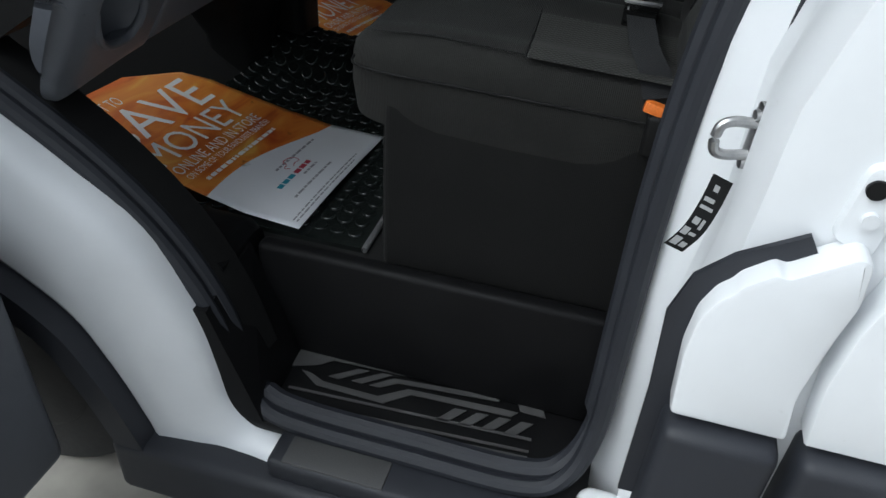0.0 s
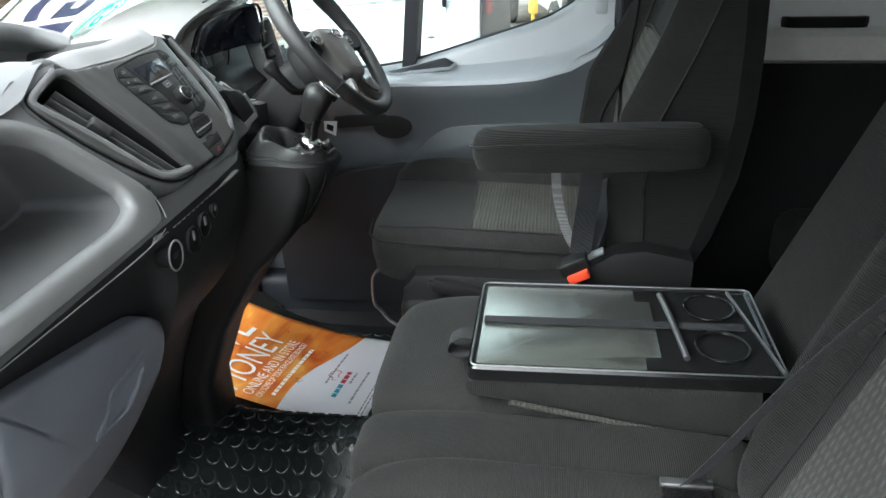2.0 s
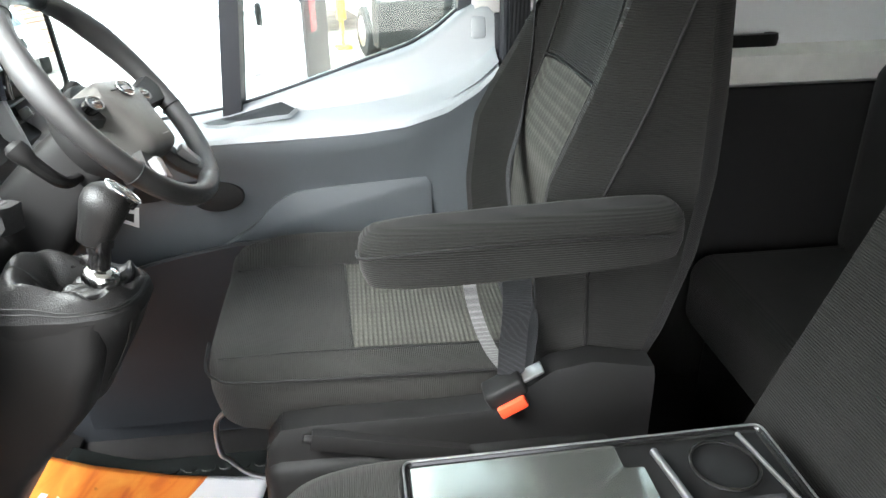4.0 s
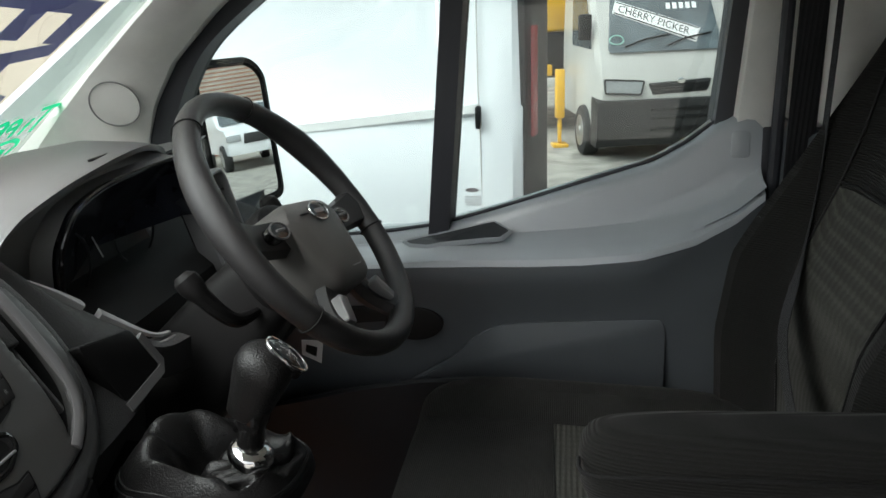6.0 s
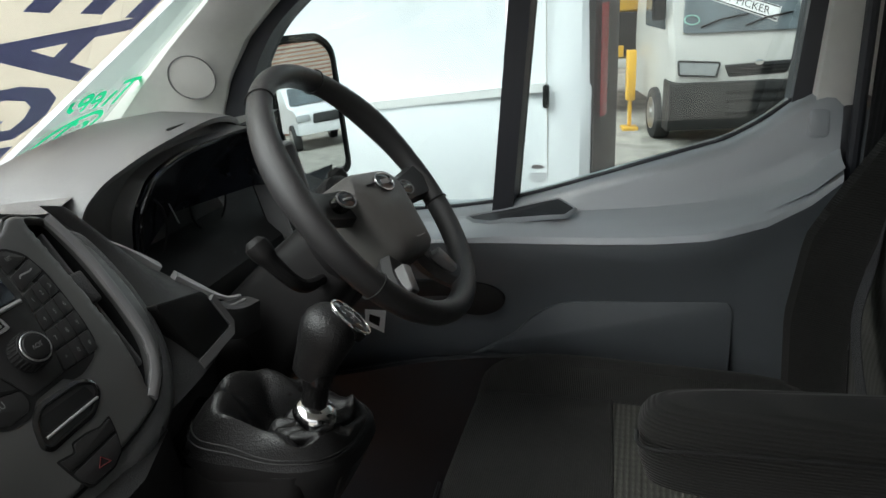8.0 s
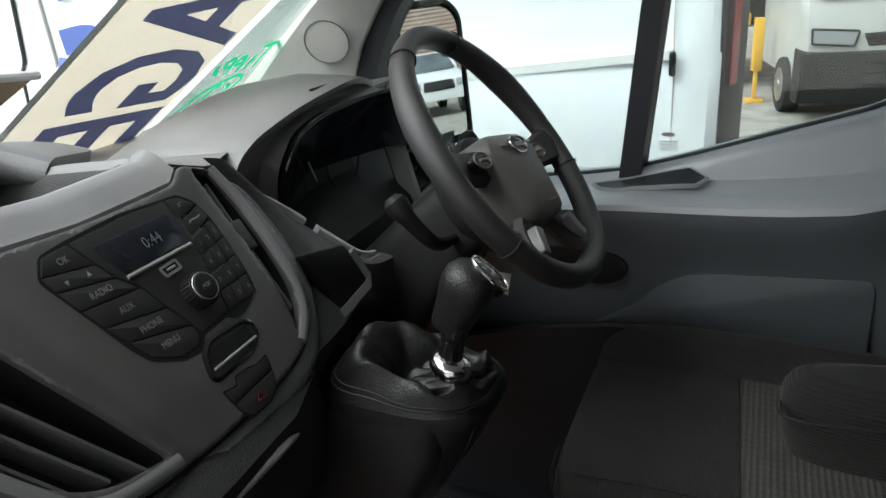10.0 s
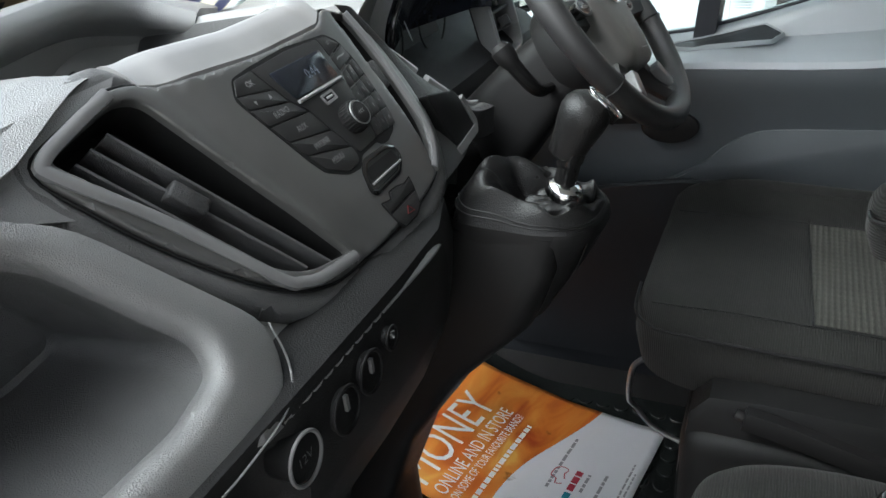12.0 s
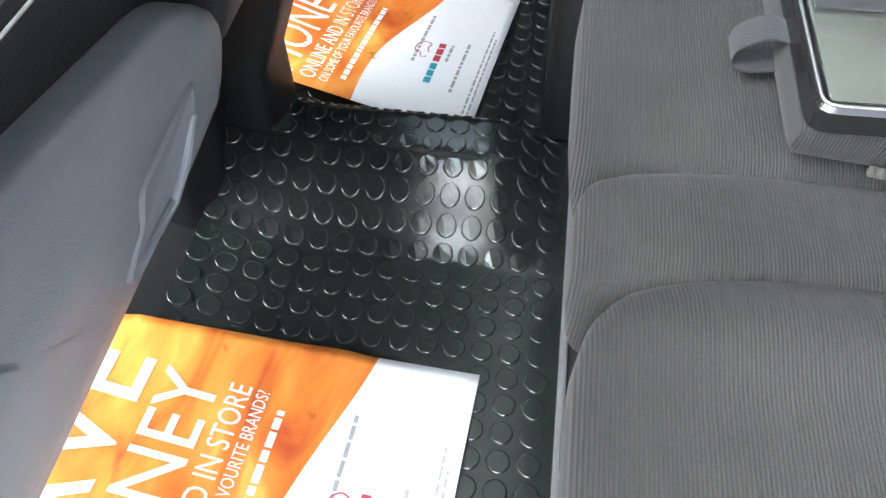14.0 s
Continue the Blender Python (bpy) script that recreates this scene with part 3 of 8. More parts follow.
part("sliding_door_skin", plate([(0.838, 0.795), (0.828, 0.90), (0.834, 0.98), (0.85, 1.055), (0.88, 1.10), (2.6, 1.10), (2.6, 0.795)], on_side(-1.035), 0.045, 0.006), M_WHITE, van)
part("sliding_door_moulding", box(0.838, 2.6, -1.06, -0.98, 0.48, 0.785, 0.018, 3), M_SEAL, van)
part("upper_side_panel", box(1.25, 2.6, -1.03, -0.95, 0.30, 1.97, 0.01), M_WHITE, van)

# striker, sticker and hinge plate on the pillar
strike = Matrix.Translation((0.690, -0.880, 1.115)) @ Matrix.Rotation(radians(-75), 4, "Z")
striker = thing("door_striker", (0.672, -0.885, 1.07), "zinc-plated steel door striker bolted to the white pillar", "striker")
part("base_plate", plate(rounded([(-0.018, -0.045), (0.018, -0.030), (0.018, 0.045), (-0.012, 0.050)], 0.01, 4), lambda u, v, h: strike @ Vector((u, -0.004 - h, v)), 0.008, 0.002), M_STEEL, striker)
part("loop", sweep(smooth_path([strike @ Vector(p) for p in ((0, -0.003, 0.022), (0.0, -0.03, 0.024), (0, -0.045, 0.015), (0, -0.045, -0.012), (0.0, -0.03, -0.020), (0, -0.003, -0.018))], 5), 0.0065), M_STEEL, striker)
for z in (0.033, -0.030):
    part("bolt", cyl(strike @ Vector((0, -0.003, z)), strike @ Vector((0, -0.009, z)), 0.007, None, 12), M_STEEL, striker)
lab = smooth_path([(0.682, -0.868, 1.048), (0.676, -0.875, 1.015), (0.664, -0.888, 0.980), (0.645, -0.90, 0.955)], 5)
sticker = thing("pillar_sticker", (0.65, -0.90, 0.95), "black data sticker with worn silver print on the pillar", "sticker")


def on_sticker(u, v, h=0.0):
    k = min(len(lab) - 1.001, max(0.0, v * (len(lab) - 1)))
    p = lab[int(k)].lerp(lab[int(k) + 1], k - int(k))
    return p + Vector((-0.012, -0.009, 0.008)) * (1 + h * 60) + Vector((0.017, 0.004, -0.008)) * u


part("backing", sheet(lambda u, v: on_sticker(lerp(-0.75, 0.75, u), v), 2, 15, (0.002, 0.002, 0)), M_BLACK, sticker)
for v0, v1, u0, u1 in ((0.12, 0.2, -0.2, 0.2), (0.28, 0.33, -0.5, 0.3), (0.38, 0.42, -0.5, 0.5), (0.52, 0.60, -0.4, 0.1), (0.52, 0.64, 0.25, 0.5), (0.66, 0.76, -0.6, -0.1), (0.70, 0.74, 0.0, 0.5), (0.80, 0.93, -0.55, 0.0), (0.84, 0.92, 0.15, 0.6)):
    part("print", sheet(lambda u, v: on_sticker(lerp(u0, u1, u), lerp(v0, v1, v), 0.0012), 1, 2), M_INKDIM, sticker, smooth=False)
hinge = thing("hinge_plate", (0.80, -1.03, 1.10), "white painted hinge plate with a rubber stop and bolt", "hinge")
part("plate", plate(rounded([(0.775, 1.075), (0.822, 1.06), (0.828, 1.155), (0.808, 1.17), (0.784, 1.165)], 0.012), on_side(-1.0), 0.02, 0.005), M_WHITE, hinge)
part("rubber_stop", cyl((0.796, -0.998, 1.143), (0.796, -1.004, 1.143), 0.011, None, 18), M_BLACK, hinge)
part("bolt", cyl((0.802, -0.998, 1.108), (0.802, -1.007, 1.108), 0.009, None, 14), M_WHITE, hinge)
part("pillar_slot", sweep([(0.694, -0.838, 1.19), (0.705, -0.832, 1.29), (0.730, -0.828, 1.42)], 0.006), M_SEAL, van)

# roof, far side, back
part("roof", box(-0.22, 2.6, -1.0, 1.12, 1.97, 2.02, 0.01), M_WHITE, van)
part("headliner", box(-0.20, 2.55, -0.93, 1.0, 1.93, 1.96, 0.01), M_HEAD, van)
part("rear_wall", box(2.55, 2.6, -1.0, 1.12, 0.3, 1.97), M_WHITE, van)
part("right_sill", box(-0.80, 0.66, 0.90, 1.09, 0.40, 0.70, 0.03, 3), M_DOORLOW, van)
part("right_kick_panel", box(-1.0, -0.56, 0.88, 1.05, 0.50, 1.25, 0.02, 2), M_DOORLOW, van)
part("right_lower_skin", box(-0.6, 2.6, 1.06, 1.10, 0.3, 1.30, 0.01), M_WHITE, van)
part("right_upper_skin", box(0.62, 2.6, 1.05, 1.10, 1.30, 1.56, 0.01), M_WHITE, van)
part("right_window_pillar", box(0.62, 0.74, 1.05, 1.10, 1.56, 1.97, 0.01), M_WHITE, van)
part("right_window_pillar", box(2.2, 2.6, 1.05, 1.10, 1.56, 1.97, 0.01), M_WHITE, van)
rw = part("right_side_window", box(0.74, 2.2, 1.07, 1.075, 1.56, 1.93), M_GLASS, van)
rw.visible_shadow = False
part("left_roof_rail", box(-0.30, 2.6, -0.98, -0.84, 1.90, 1.985, 0.02, 3), M_WHITE, van)
part("right_roof_rail", box(-0.30, 2.6, 0.93, 1.10, 1.90, 1.985, 0.02, 3), M_HEAD, van)


def screen_at(s, y):
    """A place on the windscreen: s up the slope, y across."""
    return Vector((-0.87 + 0.788 * s, y, 1.51 + 0.615 * s))


screen = part("windscreen", sheet(lambda u, v: screen_at(lerp(-0.10, 0.78, u), lerp(-0.86, 1.02, v)), 8, 16), M_GLASS, van, "clear windscreen")
screen.visible_shadow = False


def a_pillar(side):
    """Trim between windscreen and side window; side: +1 driver, -1 passenger."""
    rings = []
    for s in [k / 24 for k in range(25)]:
        a = Vector((lerp(-0.93, -0.28, s), lerp(0.915, 0.855, s), lerp(1.465, 1.965, s)))
        zb = lerp(1.495, 1.965, s)
        b = Vector((table([1.495, 1.53, 1.60, 1.675, 1.755, 1.85, 1.965], [-0.610, -0.600, -0.572, -0.520, -0.430, -0.30, -0.14], zb), lerp(0.955, 0.90, s), zb))
        mid = a.lerp(b, 0.5) + Vector((0.0, -0.035, 0.012))
        ring = [a + Vector((-0.01, 0.05, 0.02)), a, a.lerp(mid, 0.55) + Vector((0, -0.012, 0)), mid.lerp(b, 0.45) + Vector((0, -0.010, 0)), b, b + Vector((0.005, 0.06, 0.01))]
        if side < 0:
            ring = [Vector((p.x, 0.17 - p.y, p.z)) for p in ring]
        rings.append(ring)
    return loft(rings)


pil_bm = a_pillar(1)
bmesh.ops.recalc_face_normals(pil_bm, faces=pil_bm.faces)
tree = BVHTree.FromBMesh(pil_bm)
hit, hit_n, _, _ = tree.ray_cast(Vector((-0.604, 0.868, 1.614)) + Vector((0.45, -0.82, 0.1)) * 0.3, Vector((-0.45, 0.82, -0.1)))
apil = part("a_pillar_trim", pil_bm, M_TRIM, van, "pale grey moulded pillar trim with a speaker")
part("a_pillar_trim", a_pillar(-1), M_TRIM, van)
spot = Matrix.Translation(hit) @ hit_n.to_track_quat("Z", "Y").to_matrix().to_4x4()
disc = lambda r, h: [spot @ Vector((r * math.cos(a), r * math.sin(a), h)) for a in [2 * math.pi * k / 48 for k in range(48)]]
part("speaker_rim", sweep(disc(0.043, 0.001), 0.0013, True), M_RIMGREY, apil)
part("speaker_grille", loft([disc(r, h) for r, h in ((0.042, -0.004), (0.042, 0.0008), (0.030, 0.0016), (0.01, 0.002))]), M_TRIM, apil)
grille = bmesh.new()
for ring in range(1, 13):
    for k in range(6 * ring):
        a = 2 * math.pi * k / (6 * ring)
        c = Vector((0.0033 * ring * math.cos(a), 0.0033 * ring * math.sin(a), 0.0024))
        grille.faces.new([grille.verts.new(spot @ (c + Vector((0.0008 * math.cos(b), 0.0008 * math.sin(b), 0)))) for b in (0, 1.05, 2.09, 3.14, 4.19, 5.24)])
part("speaker_holes", grille, M_BUMPER, apil, smooth=False)

# driver's side B pillar, with the belt slot trim
part("b_pillar_trim", box(0.528, 0.64, 0.87, 1.05, 1.552, 1.95, 0.012, 3), M_TRIM, van, "beige upper pillar trim")
part("b_pillar_trim", box(0.522, 0.66, 0.866, 1.05, 0.60, 1.55, 0.012, 3), M_DOORMID, van)
# cargo side behind the driver
part("rear_side_panel", box(0.66, 2.5, 0.99, 1.04, 1.365, 1.565, 0.015), M_WHITE, van)
part("rear_side_rail", sweep([(0.66, 0.985, 1.40), (2.5, 0.985, 1.40)], [(-0.01, -0.05), (0.035, -0.03), (0.035, 0.03), (-0.01, 0.05)], up=(0, 0, 1)), M_TRIM, van)
part("rear_side_lining", box(0.66, 2.5, 0.97, 1.04, 0.55, 1.355, 0.01), M_CARPET, van)
grab = thing("grab_handle", (0.98, 0.97, 1.49), "black plastic grab handle on the white side panel", "handle")
part("grip", sweep(smooth_path([(0.93, 0.985, 1.462), (0.935, 0.95, 1.466), (0.96, 0.94, 1.467), (1.08, 0.94, 1.467), (1.11, 0.95, 1.466), (1.115, 0.985, 1.462)], 5), [(-0.008, -0.013), (0.008, -0.013), (0.010, 0), (0.008, 0.013), (-0.008, 0.013), (-0.01, 0)]), M_BLACK, grab)

# open passenger door, swung forward
pdoor = thing("passenger_door", (-0.56, -0.98, 0.35), "open passenger door with blue-grey inner trim", "door")
dm = Matrix.Translation((-0.56, -0.98, 0)) @ Matrix.Rotation(radians(-91), 4, "Z")
part("door_skin", box(0.0, 1.02, -0.11, -0.06, 0.32, 1.36, 0.02, 3, dm), M_WHITE, pdoor)
part("inner_trim", box(0.02, 1.0, -0.06, 0.06, 0.34, 1.34, 0.025, 3, dm), M_GLOVE, pdoor)
part("door_pocket", box(0.06, 0.9, 0.0, 0.21, 0.30, 0.80, 0.025, 3, dm), M_GLOVE, pdoor)
part("window_frame", join(box(0.0, 0.05, -0.09, -0.03, 1.34, 1.55, 0.01, 2, dm), box(0.97, 1.02, -0.09, -0.03, 1.34, 1.93, 0.01, 2, dm), box(0.3, 1.02, -0.09, -0.03, 1.89, 1.94, 0.01, 2, dm)), M_SEAL, pdoor)

# ---- studded rubber floor mat ----
def floor_z(x, y):
    hump = sstep(0.02, 0.20, y) * (1 - sstep(0.26, 0.345, y)) * sstep(0.085, -0.045, x)
    rise = sstep(-0.30, -0.62, x) * 0.10 if x < -0.30 else 0.0
    return 0.597 + 0.086 * hump + rise * (1 - 0.6 * hump)


mat_thing = thing("floor_mat", (-0.15, 0.05, 0.59), "glossy black rubber floor mat with raised round studs", "floor mat")
part("sheet", sheet(lambda u, v: Vector((lerp(-0.48, 0.085, u), lerp(-0.60, 0.80, v), floor_z(lerp(-0.48, 0.085, u), lerp(-0.60, 0.80, v)))), 60, 150, (0, 0, -0.012)), M_MAT, mat_thing)
verts, faces = [], []
pitch = 0.0398
for i in range(-12, 3):
    for j in range(-15, 20):
        cx, cy = i * pitch + 0.0115, j * pitch + 0.004
        if not (-0.47 < cx < 0.072 and -0.585 < cy < 0.785):
            continue
        n0 = len(verts)
        K = 20
        for r, h in ((0.0165, -0.001), (0.0160, 0.0022), (0.0150, 0.0030), (0.0138, 0.0030)):
            for k in range(K):
                a = 2 * math.pi * k / K
                x, y = cx + r * math.cos(a), cy + r * math.sin(a)
                verts.append((x, y, floor_z(x, y) + h))
        for q in range(3):
            for k in range(K):
                k2 = (k + 1) % K
                faces.append((n0 + q * K + k, n0 + q * K + k2, n0 + (q + 1) * K + k2, n0 + (q + 1) * K + k))
        faces.append(tuple(n0 + 3 * K + k for k in range(K)))
me = bpy.data.meshes.new("studs")
me.from_pydata(verts, [], faces)
for f in me.polygons:
    f.use_smooth = len(f.vertices) == 4
me.materials.append(M_MAT)
studs = tagged(new("studs", me), kind="stuff")
studs.parent = mat_thing
studs.matrix_parent_inverse = Matrix.Translation(mat_thing.location).inverted()
part("mat_edge", sweep([(0.088, -0.60, 0.593), (0.088, 0.25, 0.593)], 0.007), M_BELTLIGHT, mat_thing)


# ---- dashboard ----
dash = thing("dashboard", (-0.45, 0.08, 1.0), "dark grey grained van dashboard with open tray and silver-edged vents", "dashboard")


def at_x(x0, slope=0.0, z0=0.0):
    """Lays (y, z) on a plane across the van; h comes towards the seats."""
    k = math.hypot(1, slope)
    return lambda y, z, h=0.0: Vector((x0 + slope * (z - z0) + h / k, y, z - h * slope / k))


FACE = at_x(-0.230, -0.70, 1.401)


def STACK(y, z, h=0.0):
    """The centre stack: a sloping face that bends away towards the driver."""
    k = math.hypot(1, 0.71)
    return Vector((-0.238 - 0.71 * (z - 1.401) - 1.2 * max(0.0, y - 0.12) ** 2 + h / k, y, z + h * 0.71 / k))



# top pad with the two open trays
def pad_z(x, y):
    z = table([-1.0, -0.87, -0.5, -0.41, -0.37, -0.336], [1.485, 1.505, 1.568, 1.578, 1.572, 1.553], x)
    z += 0.018 * sstep(-0.28, -0.12, y) - 0.045 * sstep(0.10, 0.30, y)
    t1 = sstep(-0.80, -0.76, y) * (1 - sstep(-0.41, -0.33, y)) * sstep(-0.60, -0.56, x) * (1 - sstep(-0.405, -0.365, x))
    t2 = sstep(-0.130, -0.095, y) * (1 - sstep(0.10, 0.165, y)) * sstep(-0.62, -0.58, x) * (1 - sstep(-0.425, -0.388, x))
    z -= 0.022 * sstep(-0.415, -0.390, x) * sstep(-0.12, -0.085, y) * (1 - sstep(0.13, 0.165, y))
    return z - 0.085 * t1 - 0.10 * t2


def pad_at(u, v):
    y = lerp(-0.84, 0.95, v)
    x = lerp(-1.0, table([-0.84, -0.36, -0.22, -0.10, 0.14, 0.24, 0.32, 0.42, 0.95], [-0.336, -0.336, -0.345, -0.382, -0.382, -0.385, -0.42, -0.48, -0.48], y), u)
    return Vector((x, y, pad_z(x, y)))


part("top_pad", sheet(pad_at, 90, 170, (-0.02, 0, -0.012)), M_DASH, dash)
# Added dark sheets put the shade inside the trays into colour.
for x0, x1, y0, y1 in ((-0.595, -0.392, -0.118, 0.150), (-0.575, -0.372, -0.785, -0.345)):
    part("tray_shade", sheet(lambda u, v: Vector((lerp(x0, x1, u), lerp(y0, y1, v), pad_z(lerp(x0, x1, u), lerp(y0, y1, v)) + 0.0025)), 34, 40), M_DASHDARK, dash, "dark sheet over the open tray, put there for its shade")
VENT_L = rounded([(-0.196, 1.556), (-0.119, 1.571), (-0.098, 1.566), (-0.056, 1.480), (-0.016, 1.405), (-0.070, 1.414), (-0.100, 1.430), (-0.150, 1.500)], [0.008, 0.012, 0.012, 0.03, 0.006, 0.02, 0.02, 0.04], 4)


def tray_lid(points):
    """The hood over the back of a tray: a rolled front edge on a slab that slopes down to the screen."""
    return sweep(smooth_path(points, 8), [(-0.13, -0.13), (-0.05, -0.13), (-0.022, -0.040), (0.002, -0.026), (0.012, -0.018), (0.015, -0.009), (0.013, 0.0), (0.006, 0.007), (-0.008, 0.009), (-0.13, -0.014)])


part("tray_hood", tray_lid([(-0.49, -0.18, 1.600), (-0.525, -0.10, 1.612), (-0.552, -0.03, 1.614), (-0.578, 0.04, 1.613), (-0.585, 0.09, 1.607), (-0.570, 0.135, 1.592), (-0.52, 0.165, 1.570)]), M_DASH, dash)
part("tray_hood", tray_lid([(-0.47, -0.76, 1.605), (-0.49, -0.66, 1.614), (-0.505, -0.55, 1.614), (-0.515, -0.46, 1.608), (-0.505, -0.40, 1.592), (-0.46, -0.365, 1.570)]), M_DASH, dash)

# passenger fascia with the deep open pocket
OUT = [(-0.655, 1.549), (-0.279, 1.551), (-0.222, 1.533), (-0.140, 1.412), (-0.168, 1.372), (-0.225, 1.367), (-0.61, 1.374), (-0.638, 1.384)]
POC = [(-0.632, 1.530), (-0.290, 1.536), (-0.252, 1.517), (-0.198, 1.432), (-0.205, 1.413), (-0.250, 1.404), (-0.58, 1.406), (-0.600, 1.416)]
out, poc = rounded(OUT, [0.01, 0.02, 0.03, 0.03, 0.02, 0.02, 0.01, 0.02]), rounded(POC, [0.012, 0.016, 0.02, 0.014, 0.010, 0.012, 0.012, 0.012])
part("pocket_frame", frame_of([(out, -0.05), (out, -0.006), (inset(out, 0.002), -0.002), (inset(out, 0.006), 0.0), (inset(poc, -0.022), 0.002), (inset(poc, -0.014), 0.004), (inset(poc, -0.009), 0.0035), (inset(poc, -0.005), 0.0010), (inset(poc, -0.002), -0.003), (inset(poc, -0.0005), -0.009), (poc, -0.016)], FACE), M_DASH, dash, "grained grey rounded lip of the open pocket")


def bin_ring(f, d=0.0):
    """Rings of the open pocket, from its mouth (f = 0) to its back (f = 1)."""
    out_ring = []
    for u, v in inset(poc, d):
        p = FACE(u, v, -0.016)
        g = (v - 1.408) / 0.13
        q = Vector((-0.402 + 0.030 * g, lerp(u, -0.41, 0.03), lerp(1.393, 1.512, g)))
        out_ring.append(p.lerp(q, f))
    return out_ring


# The pocket's inner shade is put into colour: darker than the dash lip.
part("pocket_bin", loft([bin_ring(0.0), bin_ring(0.3, 0.002), bin_ring(0.9, 0.003), bin_ring(0.97, 0.005), bin_ring(1.0, 0.010), [p.lerp(Vector((-0.388, -0.41, 1.452)), 0.97) for p in bin_ring(1.0, 0.010)]], True, False), M_PODRIM, dash)

# lower dash: dark band with the switches, curving under
LOW = [(-0.232, 1.385), (-0.205, 1.372), (-0.198, 1.33), (-0.206, 1.26), (-0.245, 1.17), (-0.33, 1.09), (-0.44, 1.02), (-0.62, 0.96), (-0.62, 1.38)]


def low_ring(y, dx=0.0, dz=0.0):
    back = 0.035 * (1 - sstep(-0.215, -0.175, y))
    return [Vector((x + dx - back * sstep(1.375, 1.32, z), y, z + dz)) for x, z in LOW]


part("lower_dash", loft([low_ring(-0.80), low_ring(-0.5), low_ring(-0.22), low_ring(-0.205), low_ring(-0.195), low_ring(-0.18), low_ring(-0.17), low_ring(0.0), low_ring(0.10, -0.005), low_ring(0.17, -0.03, 0.0)]), M_DASHLOW, dash)
part("seam_line", sweep(smooth_path([FACE(y, z, h) for y, z, h in ((-0.64, 1.372, 0.0), (-0.50, 1.367, 0.001), (-0.30, 1.362, 0.002), (-0.225, 1.3625, 0.002), (-0.178, 1.368, 0.001), (-0.152, 1.385, -0.003), (-0.138, 1.412, -0.008))], 6), 0.0009), M_DASH, dash)
AP = rounded([(-0.20, 1.430), (-0.10, 1.410), (0.0, 1.400), (0.08, 1.400), (0.160, 1.398), (0.158, 1.370), (0.117, 1.358), (-0.039, 1.359), (-0.157, 1.3595), (-0.215, 1.361)], 0.006, 2)
part("apron", panel(AP, [], lambda u, v, h: FACE(u, v, h - 0.0005 - 5.0 * max(0.0, u - 0.06) ** 2), 0.03, 0.003, 0.008, lambda u, v: -0.026 * sstep(1.360, 1.394, v) * sstep(-0.21, -0.12, u) - 0.030 * sstep(1.38, 1.42, v) * sstep(-0.13, -0.19, u)), M_DASH, dash, "grained grey apron above the switches")
# the dash runs on under the edge of the centre stack
part("stack_shoulder", plate([(-0.300, 1.556), (-0.205, 1.588), (-0.10, 1.592), (-0.112, 1.584), (-0.206, 1.563), (-0.207, 1.546), (-0.203, 1.525), (-0.235, 1.537)], lambda u, v, h: FACE(u, v, h - 0.011), 0.03), M_DASH, dash)
# round switches and the 12 V socket
for y, z, r, name in ((-0.188, 1.327, 0.020, "power_socket"), (-0.128, 1.324, 0.019, "rotary_switch"), (-0.085, 1.330, 0.018, "rotary_switch"), (-0.045, 1.338, 0.010, "rotary_switch")):
    c = Vector((-0.199, y, z))
    k = part(name, cyl(c + Vector((-0.02, 0, 0)), c + Vector((0.004, 0, 0)), r, None, 28, 0.002), M_BLACK, dash)
    part("ring", sweep([c + Vector((0.005, r * math.cos(a), r * 1.12 * math.sin(a))) for a in [2 * math.pi * q / 32 for q in range(32)]], 0.0016, True, (1, 0, 0)), M_RIMGREY if name == "power_socket" else M_BLACK, k)
    if name == "power_socket":
        part("socket_print", words("12V", 0.012, lambda u, v: Vector((-0.1945, y + u, z + v - 0.004)), "CENTER"), M_RIMGREY, k, smooth=False)
    else:
        part("pointer", box(-0.196, -0.192, y - 0.002, y + 0.002, z, z + r * 0.8), M_RIMGREY, k, smooth=False)

# glovebox and the grey lower trim with its bottle pocket
def glove_x(z):
    return table([0.90, 0.95, 1.05, 1.15, 1.25, 1.36], [-0.40, -0.365, -0.30, -0.245, -0.214, -0.205], z)


def GLOVE(y, z, h=0.0):
    return Vector((glove_x(z) + h + 0.015 * sstep(-0.6, -0.85, y), y, z))


def bulged(pts, depth, lift, steps=10):
    """A rounded slab over the curved lower dash."""
    cy = sum(p[0] for p in pts) / len(pts)
    cz = sum(p[1] for p in pts) / len(pts)
    rings = [[GLOVE(y, z, -depth) for y, z in pts], [GLOVE(y, z, lift - 0.012) for y, z in pts]]
    for d, h in ((0.002, -0.006), (0.006, -0.002), (0.012, 0.0)):
        rings.append([GLOVE(y, z, lift + h) for y, z in inset(pts, d)])
    core = inset(pts, 0.012)
    for k in range(1, steps):
        f = 1 - k / steps
        rings.append([GLOVE(cy + (y - cy) * f, cz + (z - cz) * f, lift) for y, z in core])
    return loft(rings)


GB = dense(rounded([(-0.575, 1.345), (-0.26, 1.272), (-0.205, 1.215), (-0.205, 1.12), (-0.235, 0.955), (-0.575, 0.955)], [0.01, 0.05, 0.05, 0.06, 0.05, 0.01], 4))
glovebox = thing("glovebox", (-0.3, -0.4, 1.0), "closed blue-grey plastic glovebox with a recessed pull", "glovebox")
gbody = part("lid", bulged(GB, 0.05, 0.006), M_GLOVE, glovebox)
hp = rounded([(-0.371, 1.219), (-0.287, 1.225), (-0.284, 1.194), (-0.328, 1.157), (-0.400, 1.161), (-0.374, 1.187)], 0.006)
